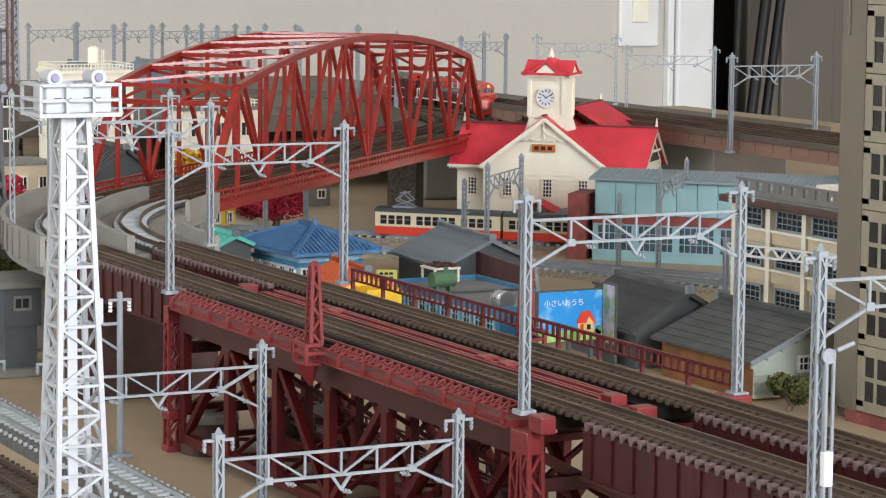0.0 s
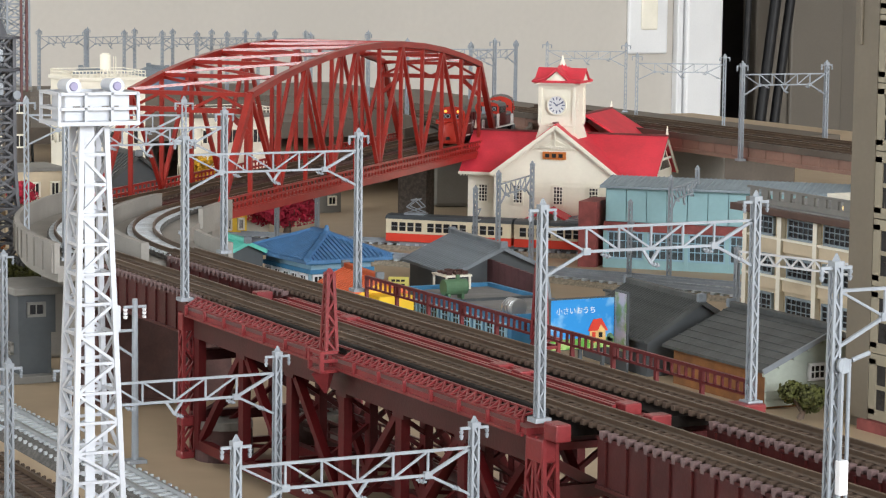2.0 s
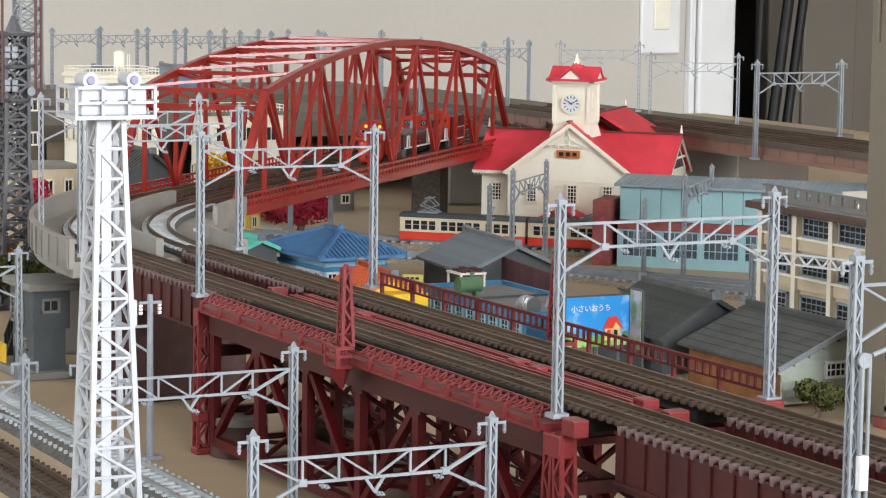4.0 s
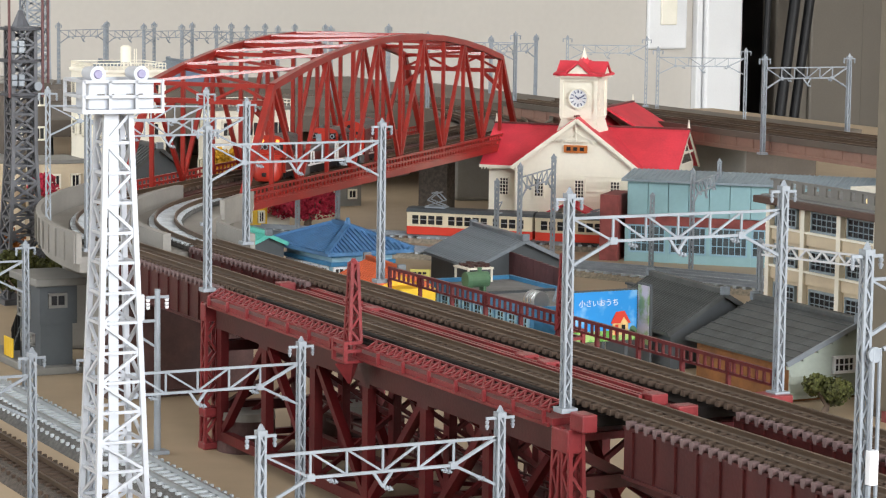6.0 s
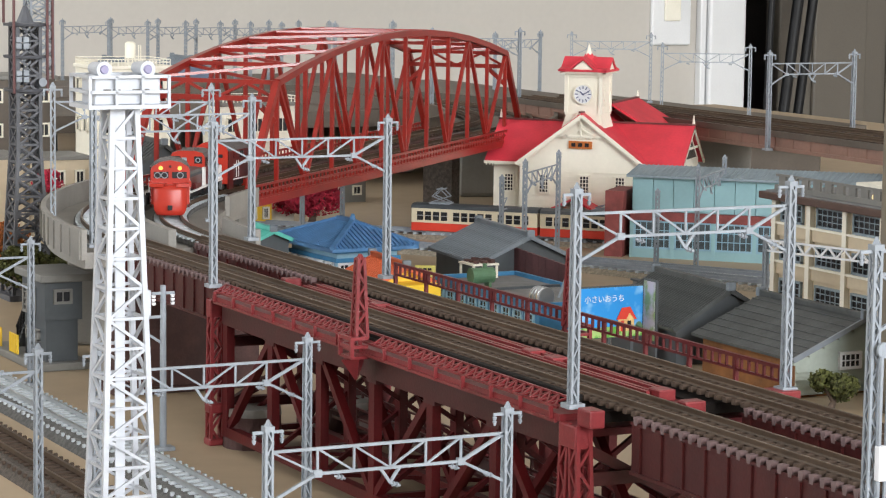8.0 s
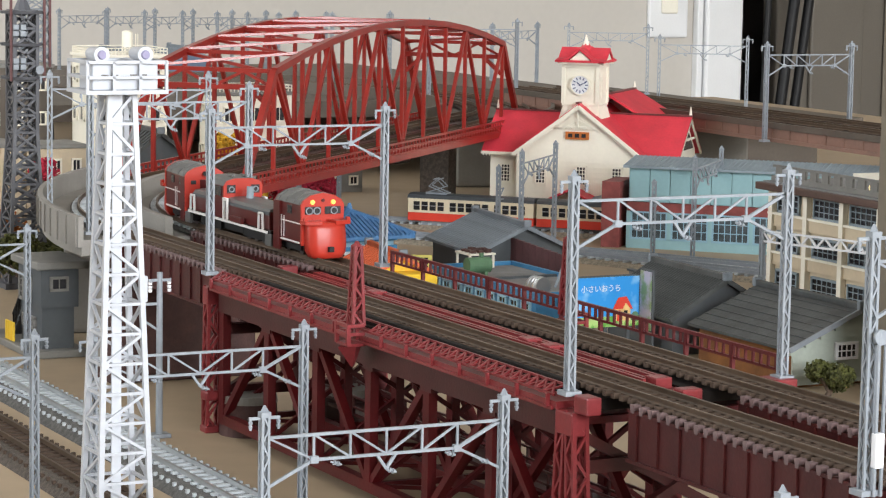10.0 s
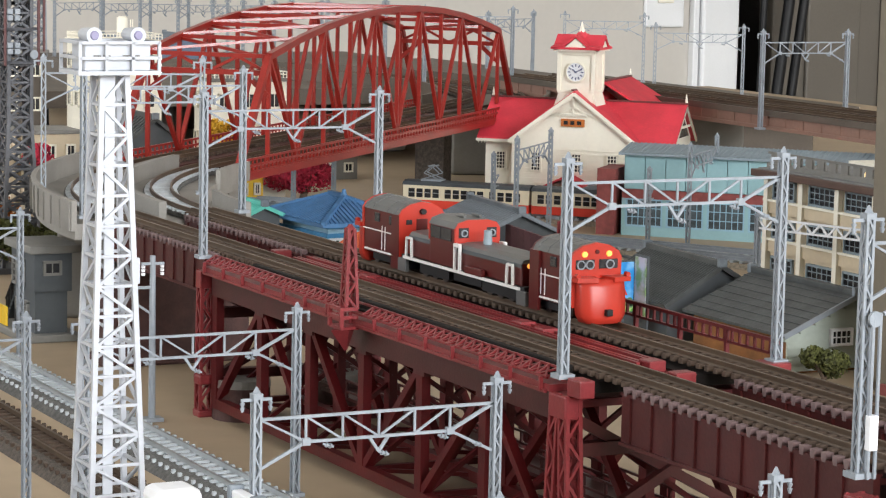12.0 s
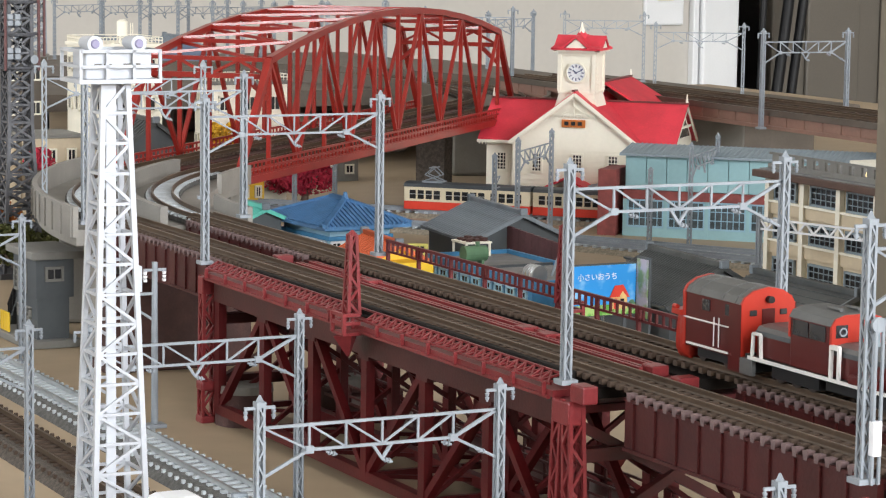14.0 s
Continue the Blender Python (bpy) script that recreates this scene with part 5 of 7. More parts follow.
def blue_hall():
    m = pose(-0.4625, 0.2205, 0, 0, 0, 4)
    b = thing("blue_roof_hall", m, "small hall with a blue hipped tile roof and pale walls", "house")
    L, Dp, ze, zr = 0.0745, 0.0555, 0.0225, 0.034
    bm = B()
    box(bm, 0.01, 0.008, 0, L - 0.009, Dp - 0.009, ze - 0.002)
    part("wall", bm, M_PALEBLUE, b)
    bm = B()
    box(bm, 0.0085, 0.0065, ze - 0.0085, L - 0.0075, Dp - 0.0075, ze - 0.0062)
    box(bm, 0.0085, 0.0065, ze - 0.0035, L - 0.0075, Dp - 0.0075, ze - 0.0015)
    part("eave_band", bm, M_BLUE, b)
    for i in range(5):
        window_unit(b, pose(L - 0.0088, 0.012 + 0.0075 * i, 0.005, 0, 0, 90), 0.0062, 0.008, 2, 1, M_WHITE, M_WINDARK)
        window_unit(b, pose(0.0155 + 0.0105 * i, 0.0078, 0.005), 0.0075, 0.008, 2, 1, M_WHITE, M_WINDARK)
    bm = B()
    r0, r1 = 0.03, 0.047
    vs = [(0, 0, ze), (L, 0, ze), (L, Dp, ze), (0, Dp, ze), (r0, Dp / 2, zr), (r1, Dp / 2, zr), (0, 0, ze - 0.0018), (L, 0, ze - 0.0018), (L, Dp, ze - 0.0018), (0, Dp, ze - 0.0018)]
    raw(bm, vs, ((0, 1, 5, 4), (1, 2, 5), (2, 3, 4, 5), (3, 0, 4), (6, 7, 1, 0), (7, 8, 2, 1), (8, 9, 3, 2), (9, 6, 0, 3), (9, 8, 7, 6)))
    part("roof", bm, M_BLUEROOF, b)
    bm = B()
    for c, t in (((0, 0), r0), ((0, Dp), r0), ((L, 0), r1), ((L, Dp), r1)):
        beam(bm, (c[0], c[1], ze + 0.0008), (t, Dp / 2, zr + 0.001), 0.0026, 0.0022)
    beam(bm, (r0, Dp / 2, zr + 0.001), (r1, Dp / 2, zr + 0.001), 0.003, 0.003)
    rod(bm, (r1, Dp / 2, zr + 0.001), (r1, Dp / 2, zr + 0.005), 0.0022, 0.001, 6)
    part("hip_ridge", bm, M_BLUEROOF, b)
    # tile rolls on the two faces towards the railway
    for k in range(1, 20):
        y = Dp * k / 20
        f = min(y, Dp - y) / (Dp / 2)
        bm = B()
        beam(bm, (L, y, ze + 0.0005), (L - (L - r1) * f, y, ze + (zr - ze) * f + 0.0004), 0.0013, 0.0013)
        part("tile_roll", bm, M_BLUEROOF, b)
    for k in range(1, 26):
        x = L * k / 26
        f = min(1, x / r0, (L - x) / (L - r1))
        bm = B()
        beam(bm, (x, 0, ze + 0.0005), (x, Dp / 2 * f, ze + (zr - ze) * f + 0.0004), 0.0013, 0.0013)
        part("tile_roll", bm, M_BLUEROOF, b)


blue_hall()


def orange_shop():
    o = tiled_shed(pose(-0.332, 0.207, 0, 0, 0, -6), 0.054, 0.032, 0.0175, 0.0255, M_YELLOW, M_ORANGE, "small shop with an orange tiled roof", 14, 0.001, "shop")
    s = thing("yellow_stall", pose(-0.292, 0.212, 0), "bright yellow market stall with lit front", "stall")
    bm = B()
    box(bm, 0, 0, 0, 0.026, 0.02, 0.0185, 0.0005)
    part("stall_body", bm, M_YELLOW, s)
    for i in range(4):
        bm = B()
        box(bm, 0.003 + 0.006 * i, -0.0006, 0.006, 0.0075 + 0.006 * i, 0.0, 0.014)
        part("lit_panel", bm, M_LITYELLOW, s, "lit yellow panel")


M_LITYELLOW = glow("lit_yellow_panel", (1.0, 0.62, 0.05), 0.8)
orange_shop()


def sign_board():
    s = thing("billboard", pose(-0.117, 0.2455, 0.0077), "blue billboard with a painted cottage and white title", "billboard")
    bm = B()
    box(bm, -0.003, -0.021, 0.003, 0.0, 0.0215, 0.0275, 0.0003)
    part("frame", bm, M_CABIN, s)
    for y in (-0.015, 0.0, 0.015):
        bm = B()
        box(bm, -0.002, y - 0.001, -0.0077, -0.0005, y + 0.001, 0.004)
        part("support", bm, M_CABIN, s)
    bm = B()
    box(bm, 0.0, -0.0205, 0.0085, 0.0005, 0.021, 0.027)
    pp = part("poster_sky", bm, M_SKYPRINT, s, "blue sky print with clouds")
    bm = B()
    box(bm, 0.0, -0.0205, 0.0035, 0.0005, 0.021, 0.0084)
    part("poster_grass", bm, M_GRASSPRINT, s, "green meadow print")
    bm = B()
    prism(bm, [(0.0048, 0.0062), (0.0152, 0.0062), (0.0152, 0.0122), (0.0118, 0.0152), (0.0048, 0.0128)], 0.0006, 0.0009, "x")
    part("poster_cottage", bm, M_YELLOWPRINT, s, "printed yellow cottage")
    bm = B()
    prism(bm, [(0.0034, 0.0118), (0.0068, 0.0172), (0.0122, 0.0176), (0.0166, 0.0116), (0.0152, 0.0116), (0.0118, 0.0148), (0.0098, 0.0118)], 0.0010, 0.0013, "x")
    part("poster_roof", bm, M_TRAMRED, s, "printed red roof")
    bm = B()
    for y, z, r in ((0.0184, 0.0082, 0.0021), (0.0172, 0.0072, 0.0015), (0.0192, 0.0066, 0.0012)):
        rod(bm, (0.0006, y, z), (0.0010, y, z), r, r, 14)
    part("poster_bush", bm, M_GREEN, s, "printed green bush")
    bm = B()
    box(bm, 0.0012, 0.0062, 0.0062, 0.0015, 0.0082, 0.0112)
    part("poster_door", bm, M_TRAMRED, s, "printed red door")
    bm = B()
    box(bm, 0.0012, 0.0105, 0.0086, 0.0015, 0.0128, 0.011)
    part("poster_window", bm, M_WINDARK, s, "printed dark window")
    for ch in s.children:
        ch.data.transform(Matrix.Diagonal((1, 0.82, 1, 1)))
    cu = bpy.data.curves.new("title", "FONT")
    cu.body = "小さいおうち"
    cu.size, cu.extrude = 0.0036, 0.0001
    tx = new("title", cu)
    tx.parent = s
    tx.matrix_basis = pose(0.0008, -0.0145, 0.0205, 90, 0, 90)
    cu.materials.append(M_WHITE)
    tagged(tx, "white painted title lettering")
    # the second face, turned away along the street
    t = thing("poster_column", pose(-0.1165, 0.2638, 0.002), "grey poster panel with faded pictures", "billboard")
    bm = B()
    box(bm, 0.0, -0.0008, -0.002, 0.0118, 0.0004, 0.0365, 0.0003)
    part("panel", bm, M_CABIN, t)
    bm = B()
    box(bm, 0.001, -0.0013, 0.008, 0.0108, -0.0009, 0.0355)
    part("faded_poster", bm, M_FADED, t, "faded picture poster")


def patchy(name, a, b, scale, lo=0.45, hi=0.55):
    m = bpy.data.materials.new(name)
    m.use_nodes = True
    nt = m.node_tree
    tc = nt.nodes.new("ShaderNodeTexCoord")
    n = nt.nodes.new("ShaderNodeTexNoise")
    n.inputs["Scale"].default_value = scale
    n.inputs["Detail"].default_value = 3
    r = nt.nodes.new("ShaderNodeMapRange")
    r.inputs["From Min"].default_value, r.inputs["From Max"].default_value = lo, hi
    x = nt.nodes.new("ShaderNodeMix")
    x.data_type = "RGBA"
    x.inputs["A"].default_value, x.inputs["B"].default_value = (*a, 1), (*b, 1)
    nt.links.new(tc.outputs["Object"], n.inputs["Vector"])
    nt.links.new(n.outputs["Fac"], r.inputs["Value"])
    nt.links.new(r.outputs["Result"], x.inputs["Factor"])
    nt.links.new(x.outputs["Result"], nt.nodes["Principled BSDF"].inputs["Base Color"])
    nt.nodes["Principled BSDF"].inputs["Roughness"].default_value = 0.4
    return m


M_SKYPRINT = patchy("sky_print", (0.03, 0.3, 0.75), (0.35, 0.65, 0.9), 110, 0.5, 0.75)
M_GRASSPRINT = patchy("grass_print", (0.12, 0.4, 0.06), (0.4, 0.6, 0.2), 250)
M_YELLOWPRINT = patchy("yellow_print", (0.75, 0.5, 0.2), (0.85, 0.6, 0.25), 300)
M_FADED = patchy("faded_print", (0.2, 0.3, 0.12), (0.45, 0.42, 0.5), 160, 0.42, 0.58)
sign_board()


# ---- trees ----
def tree(name, m, r, h, trunk_h, leaf, label, count=900, size=0.0022, seed=1, blobs=9, squash=0.75):
    t = thing(name, m, label, "tree" if trunk_h > 0.004 else "bush")
    rng = random.Random(seed)
    if trunk_h > 0:
        bm = B()
        rod(bm, (0, 0, 0), (0.001, 0.0006, trunk_h), r * 0.13, r * 0.08, 9)
        for k in range(6):
            a = k * 1.05 + rng.random()
            rod(bm, (0.001, 0.0006, trunk_h * 0.75), (r * 0.55 * math.cos(a), r * 0.55 * math.sin(a), trunk_h + (h - trunk_h) * (0.3 + 0.4 * rng.random())), r * 0.06, r * 0.02, 6)
        part("trunk", bm, M_BARK, t)
    cs = []
    for k in range(blobs):
        a, d = rng.random() * 6.28, math.sqrt(rng.random()) * r * 0.68
        cs.append((Vector((d * math.cos(a), d * math.sin(a), trunk_h + (h - trunk_h) * (0.25 + 0.55 * rng.random()) * (1 - 0.35 * d / r))), r * (0.28 + 0.22 * rng.random())))
    vs, fs = [], []
    for i in range(count):
        c, br = cs[i % blobs]
        d = Vector((rng.gauss(0, 1), rng.gauss(0, 1), rng.gauss(0, 1))).normalized()
        p = c + Vector((d.x, d.y, d.z * squash)) * br * (0.55 + 0.5 * rng.random())
        if p.z < 0.0005:
            continue
        a = Vector((rng.gauss(0, 1), rng.gauss(0, 1), rng.gauss(0, 1))).normalized()
        b = a.cross(d).normalized()
        s = size * (0.6 + 0.8 * rng.random())
        n = len(vs)
        vs += [p + a * s * 0.6, p + b * s * 0.5 + d * s * 0.2, p - a * s * 0.6, p - b * s * 0.5 + d * s * 0.2, p + d * s * 0.45]
        fs += [(n, n + 1, n + 4), (n + 1, n + 2, n + 4), (n + 2, n + 3, n + 4), (n + 3, n, n + 4)]
    me = bpy.data.meshes.new("crown")
    me.from_pydata([tuple(v) for v in vs], [], fs)
    me.materials.append(leaf)
    ob = new("crown", me)
    ob.parent = t
    return t


tree("maple_tree", pose(-0.682, 0.343, 0), 0.026, 0.033, 0.009, M_MAPLE, "crimson leaved model maple beside the arch bridge", 5200, 0.0019, 3, 16, 0.95)
tree("bush", pose(-0.45, 0.09, 0), 0.024, 0.044, 0.006, M_LEAF, "green model bush under the concrete viaduct", 2200, 0.0024, 5, 12)
tree("bush", pose(-0.395, 0.052, 0), 0.02, 0.036, 0.005, M_LEAF, "green model bush below the radio tower", 1800, 0.0024, 7, 10)
tree("rust_bush", pose(-0.5, 0.068, 0), 0.024, 0.04, 0.006, M_LEAFRUST, "rust orange model bush beside the radio tower", 1800, 0.0024, 9, 10)
tree("bush", pose(0.0265, 0.27, 0), 0.0135, 0.019, 0.003, M_LEAF, "green model bush at the storehouse gable", 1500, 0.0019, 11, 9)
tree("yellow_tree", pose(-0.655, 0.275, 0), 0.017, 0.068, 0.035, M_LEAFYEL, "yellow leaved model tree behind the arch bridge", 1400, 0.0022, 13, 9)
tree("red_bush", pose(-0.64, 0.145, 0), 0.014, 0.058, 0.03, M_MAPLE, "crimson model tree beside a beige house", 900, 0.002, 15, 7)


# ---- interurban train standing at the hall ----
def tram_car(u, end):
    L, W = 0.0855, 0.0085
    c = thing("railcar", town(u, -0.6995), "cream and red electric railcar standing at the platform", "railcar", "two car train")
    bm = B()
    box(bm, 0, -W, 0.0055, L, W, 0.0108, 0.0004)
    part("lower_body", bm, M_TRAMRED, c, "red lower body")
    bm = B()
    box(bm, 0, -W, 0.0108, L, W, 0.0205, 0.0004)
    part("upper_body", bm, M_TRAMCREAM, c, "cream upper body")
    bm = B()
    prism(bm, [(-W - 0.0004, 0.0203), (-W + 0.0012, 0.0222), (-W * 0.4, 0.0231), (W * 0.4, 0.0231), (W - 0.0012, 0.0222), (W + 0.0004, 0.0203)], -0.0003, L + 0.0003, "x")
    part("roof", bm, M_CABIN, c, "dark grey roof")
    x = 0.004
    k = 0
    while x < L - 0.005:
        if k % 5 == 4:
            x += 0.0028
        bm = B()
        box(bm, x, -W - 0.0003, 0.0125, x + 0.0042, -W + 0.0006, 0.0182, 0.0002)
        w = part("window", bm, M_WINDARK, c, "dark window")
        bm = B()
        box(bm, x - 0.0002, -W - 0.0005, 0.0154, x + 0.0044, -W - 0.0002, 0.0158)
        part("window_bar", bm, M_STEEL, w)
        x += 0.0055
        k += 1
    for y in (-0.005, 0.005):
        bm = B()
        box(bm, -0.0004, y - 0.0024, 0.0128, 0.0002, y + 0.0024, 0.0182, 0.0001)
        part("end_window", bm, M_WINDARK, c, "dark end window")
    for x0 in (0.009, L - 0.027):
        bm = B()
        box(bm, x0, -0.0068, 0.0022, x0 + 0.018, 0.0068, 0.0055)
        part("bogie", bm, M_MAST, c, "grey bogie")
        for xx in (x0 + 0.003, x0 + 0.015):
            for y in (-0.0055, 0.0055):
                bm = B()
                rod(bm, (xx, y - 0.0008, 0.0036 + 0.0012), (xx, y + 0.0008, 0.0048), 0.0029, 0.0029, 14)
                part("wheel", bm, M_WHEELDARK, c)
    bm = B()
    box(bm, 0.03, -0.006, 0.0032, L - 0.03, 0.006, 0.0055)
    part("underfloor_box", bm, M_CABIN, c)
    # pantograph
    bm = B()
    px_ = 0.018 if end else 0.045
    z0, hh = 0.0232, 0.0095 if end else 0.0045
    dx = 0.006 if end else 0.011
    for y in (-0.0035, 0.0035):
        beam(bm, (px_ - dx, y, z0 + 0.0008), (px_ + dx * 0.9, y, z0 + hh * 0.5), 0.0006)
        beam(bm, (px_ + dx * 0.9, y, z0 + hh * 0.5), (px_, y, z0 + hh), 0.0006)
        beam(bm, (px_ + dx, y, z0 + 0.0008), (px_ - dx * 0.9, y, z0 + hh * 0.5), 0.0006)
        beam(bm, (px_ - dx * 0.9, y, z0 + hh * 0.5), (px_, y, z0 + hh), 0.0006)
    beam(bm, (px_ - 0.0015, -0.006, z0 + hh), (px_ - 0.0015, 0.006, z0 + hh), 0.0007)
    beam(bm, (px_ + 0.0015, -0.006, z0 + hh), (px_ + 0.0015, 0.006, z0 + hh), 0.0007)
    box(bm, px_ - dx - 0.001, -0.0045, z0 - 0.0004, px_ + dx + 0.001, 0.0045, z0 + 0.0008)
    part("pantograph", bm, M_MAST, c, "grey folding pantograph")
    return c


M_WHEELDARK = mat("railcar_wheel", (0.06, 0.055, 0.05), 0.4, metal=0.4)
tram_car(-0.157, True)
tram_car(-0.0695, False)


def town_track(u0, v0, u1, v1):
    p0 = Vector(((u0 + v0) * 0.70711, (u0 - v0) * 0.70711, 0))
    p1 = Vector(((u1 + v1) * 0.70711, (u1 - v1) * 0.70711, 0))
    h = math.atan2(p1.y - p0.y, p1.x - p0.x)
    n = int((p1 - p0).length / 0.0064)
    ties = [(p0.lerp(p1, i / n), h) for i in range(n + 1)]
    track("town_track", [(p0, h), (p1, h)], ties, 0.0024, M_TOWNBED, [(-0.0125, -0.0024), (0.0125, -0.0024), (0.0095, 0.0004), (-0.0095, 0.0004)], M_GREYTIE, M_MAST, "model track through the town")


M_TOWNBED = mat("tan_ballast", (0.3, 0.26, 0.2), 0.85, vary=0.3, scale=500, bump=0.8, grain=1800)
town_track(-0.36, -0.6995, 0.3, -0.6995)
town_track(-0.36, -0.672, 0.2, -0.545)
town_track(-0.33, -0.70, 0.2, -0.50)

# ---- town catenary ----
pt = portal(pose(-0.442, 0.376, 0, 0, 0, 45), label="grey lattice catenary portal beside the clock hall", group="town portals")
copy_thing(pt, pose(-0.379, 0.458, 0, 0, 0, 45))
copy_thing(pt, pose(-0.60, 0.30, 0, 0, 0, 45))


def lone_pole(x, y, h=0.05, rz=45):
    p = thing("catenary_pole", pose(x, y, 0, 0, 0, rz), "single grey lattice catenary pole in the town", "catenary pole", "town poles")
    po = piece("pole", ME_POLE, p, pose(0, 0, 0))
    po.scale = (1, 1, h / POLE_H)
    piece("insulator_arm", ME_ARM, p, pose(0, 0, h - 0.004))
    bm = B()
    beam(bm, (0, 0, h * 0.72), (0, 0.011, h * 0.72), 0.0007)
    beam(bm, (0, 0, h * 0.6), (0, 0.011, h * 0.6), 0.0007)
    beam(bm, (0, 0, h * 0.6), (0, 0.011, h * 0.72), 0.0006)
    part("wire_bracket", bm, M_MAST, p)


lone_pole(-0.39, 0.437)
lone_pole(-0.462, 0.371, 0.054)


def white_gantry():
    g = thing("white_gantry", pose(-0.188, 0.379, 0), "white lattice gantry in front of the school", "gantry")
    po = piece("pole", ME_POLE, g, pose(0, 0, 0))
    po.scale = (1, 1, 0.72)
    bm = B()
    e = Vector((0.075, 0.0245, 0))
    n = 16
    beam(bm, (0, 0, 0.0438), e + Vector((0, 0, 0.0438)), 0.001)
    beam(bm, (0, 0, 0.0385), e + Vector((0, 0, 0.0385)), 0.001)
    for i in range(n):
        a, c = e * (i / n), e * ((i + 1) / n)
        z1, z2 = (0.0385, 0.0438) if i % 2 else (0.0438, 0.0385)
        beam(bm, a + Vector((0, 0, z1)), c + Vector((0, 0, z2)), 0.0009)
    part("gantry_beam", bm, M_WHITE, g, "white lattice beam")
    po = piece("pole", ME_POLE, g, pose(e.x, e.y, 0))
    po.scale = (1, 1, 0.72)


white_gantry()


# ---- signal cabin and utility pole beside the ground tracks ----
def signal_cabin():
    c = thing("signal_cabin", pose(-0.222, -0.0055, 0), "grey two storey signal cabin with yellow barriers", "signal cabin")
    bm = B()
    box(bm, -0.035, -0.006, 0, 0.037, 0.021, 0.0035, 0.0005)
    part("base_slab", bm, M_CABINROOF, c)
    bm = B()
    box(bm, 0.001, 0.001, 0.0035, 0.031, 0.016, 0.0225)
    part("lower_wall", bm, M_CABIN, c)
    bm = B()
    box(bm, 0, 0, 0.0225, 0.033, 0.0175, 0.04)
    part("upper_wall", bm, M_CABIN, c)
    bm = B()
    box(bm, -0.003, -0.003, 0.04, 0.0365, 0.0215, 0.0435, 0.0006)
    part("roof", bm, M_CABINROOF, c, "warm grey flat roof")
    window_unit(c, pose(0.0332, 0.0082, 0.0305, 0, 0, 90), 0.0075, 0.0055, 2, 1, M_CABINROOF, M_WINDARK)
    for x in (0.0075, 0.0165):
        window_unit(c, pose(x, -0.0002, 0.024), 0.0058, 0.0115, 2, 4, M_CABINROOF, M_WINDARK)
    for x in (0.0085, 0.02):
        window_unit(c, pose(x, 0.0008, 0.012), 0.005, 0.0045, 2, 2, M_CABINROOF, M_WINDARK)
    for i in range(8):
        bm = B()
        box(bm, -0.0185 + 0.0023 * i, 0.003, 0.0035 + 0.0024 * i, -0.0162 + 0.0023 * i, 0.011, 0.0059 + 0.0024 * i)
        part("stair_step", bm, M_CABIN, c)
    for y in (0.003, 0.011):
        bm = B()
        beam(bm, (-0.0185, y, 0.0125), (0, y, 0.0305), 0.0008)
        part("stair_rail", bm, M_BLACK, c, "black stair rail")
        for i in range(8):
            bm = B()
            beam(bm, (-0.0175 + 0.0023 * i, y, 0.0045 + 0.0024 * i), (-0.0175 + 0.0023 * i, y, 0.0135 + 0.0023 * i), 0.0006)
            part("stair_post", bm, M_BLACK, c, "black stair post")
    for x in (-0.025, 0.0005):
        for i in range(5):
            bm = B()
            box(bm, x - 0.007 + 0.0026 * i, -0.0045, 0.0036, x - 0.005 + 0.0026 * i, -0.0036, 0.0125, 0.0002)
            part("barrier_slat", bm, M_YELLOW, c, "yellow barrier slat")


signal_cabin()


def utility_pole():
    p = thing("utility_pole", pose(0.003, -0.0215, 0), "pale grey round utility pole with cross arms", "utility pole")
    bm = B()
    rod(bm, (0, 0, 0.001), (0, 0, 0.0635), 0.0014, 0.0011, 12)
    part("shaft", bm, M_MAST, p)
    for z, w in ((0.0605, 0.0055), (0.0515, 0.0)):
        bm = B()
        beam(bm, (0, -0.0045 if w else -0.007, z), (0, 0.0045 if w else 0.0, z), 0.001)
        part("cross_arm", bm, M_MAST, p)
    bm = B()
    beam(bm, (0, 0, 0.041), (0, -0.0075, 0.046), 0.0009)
    part("stay", bm, M_MAST, p)
    for y in (-0.0038, 0.0038):
        bm = B()
        for k in range(3):
            rod(bm, (0, y, 0.0598 - k * 0.0014), (0, y, 0.0588 - k * 0.0014), 0.0009, 0.0007, 8)
        part("insulator", bm, M_WHITE, p)
    bm = B()
    box(bm, -0.003, -0.004, 0, 0.003, 0.004, 0.0016, 0.0003)
    part("base", bm, M_MAST, p)


utility_pole()


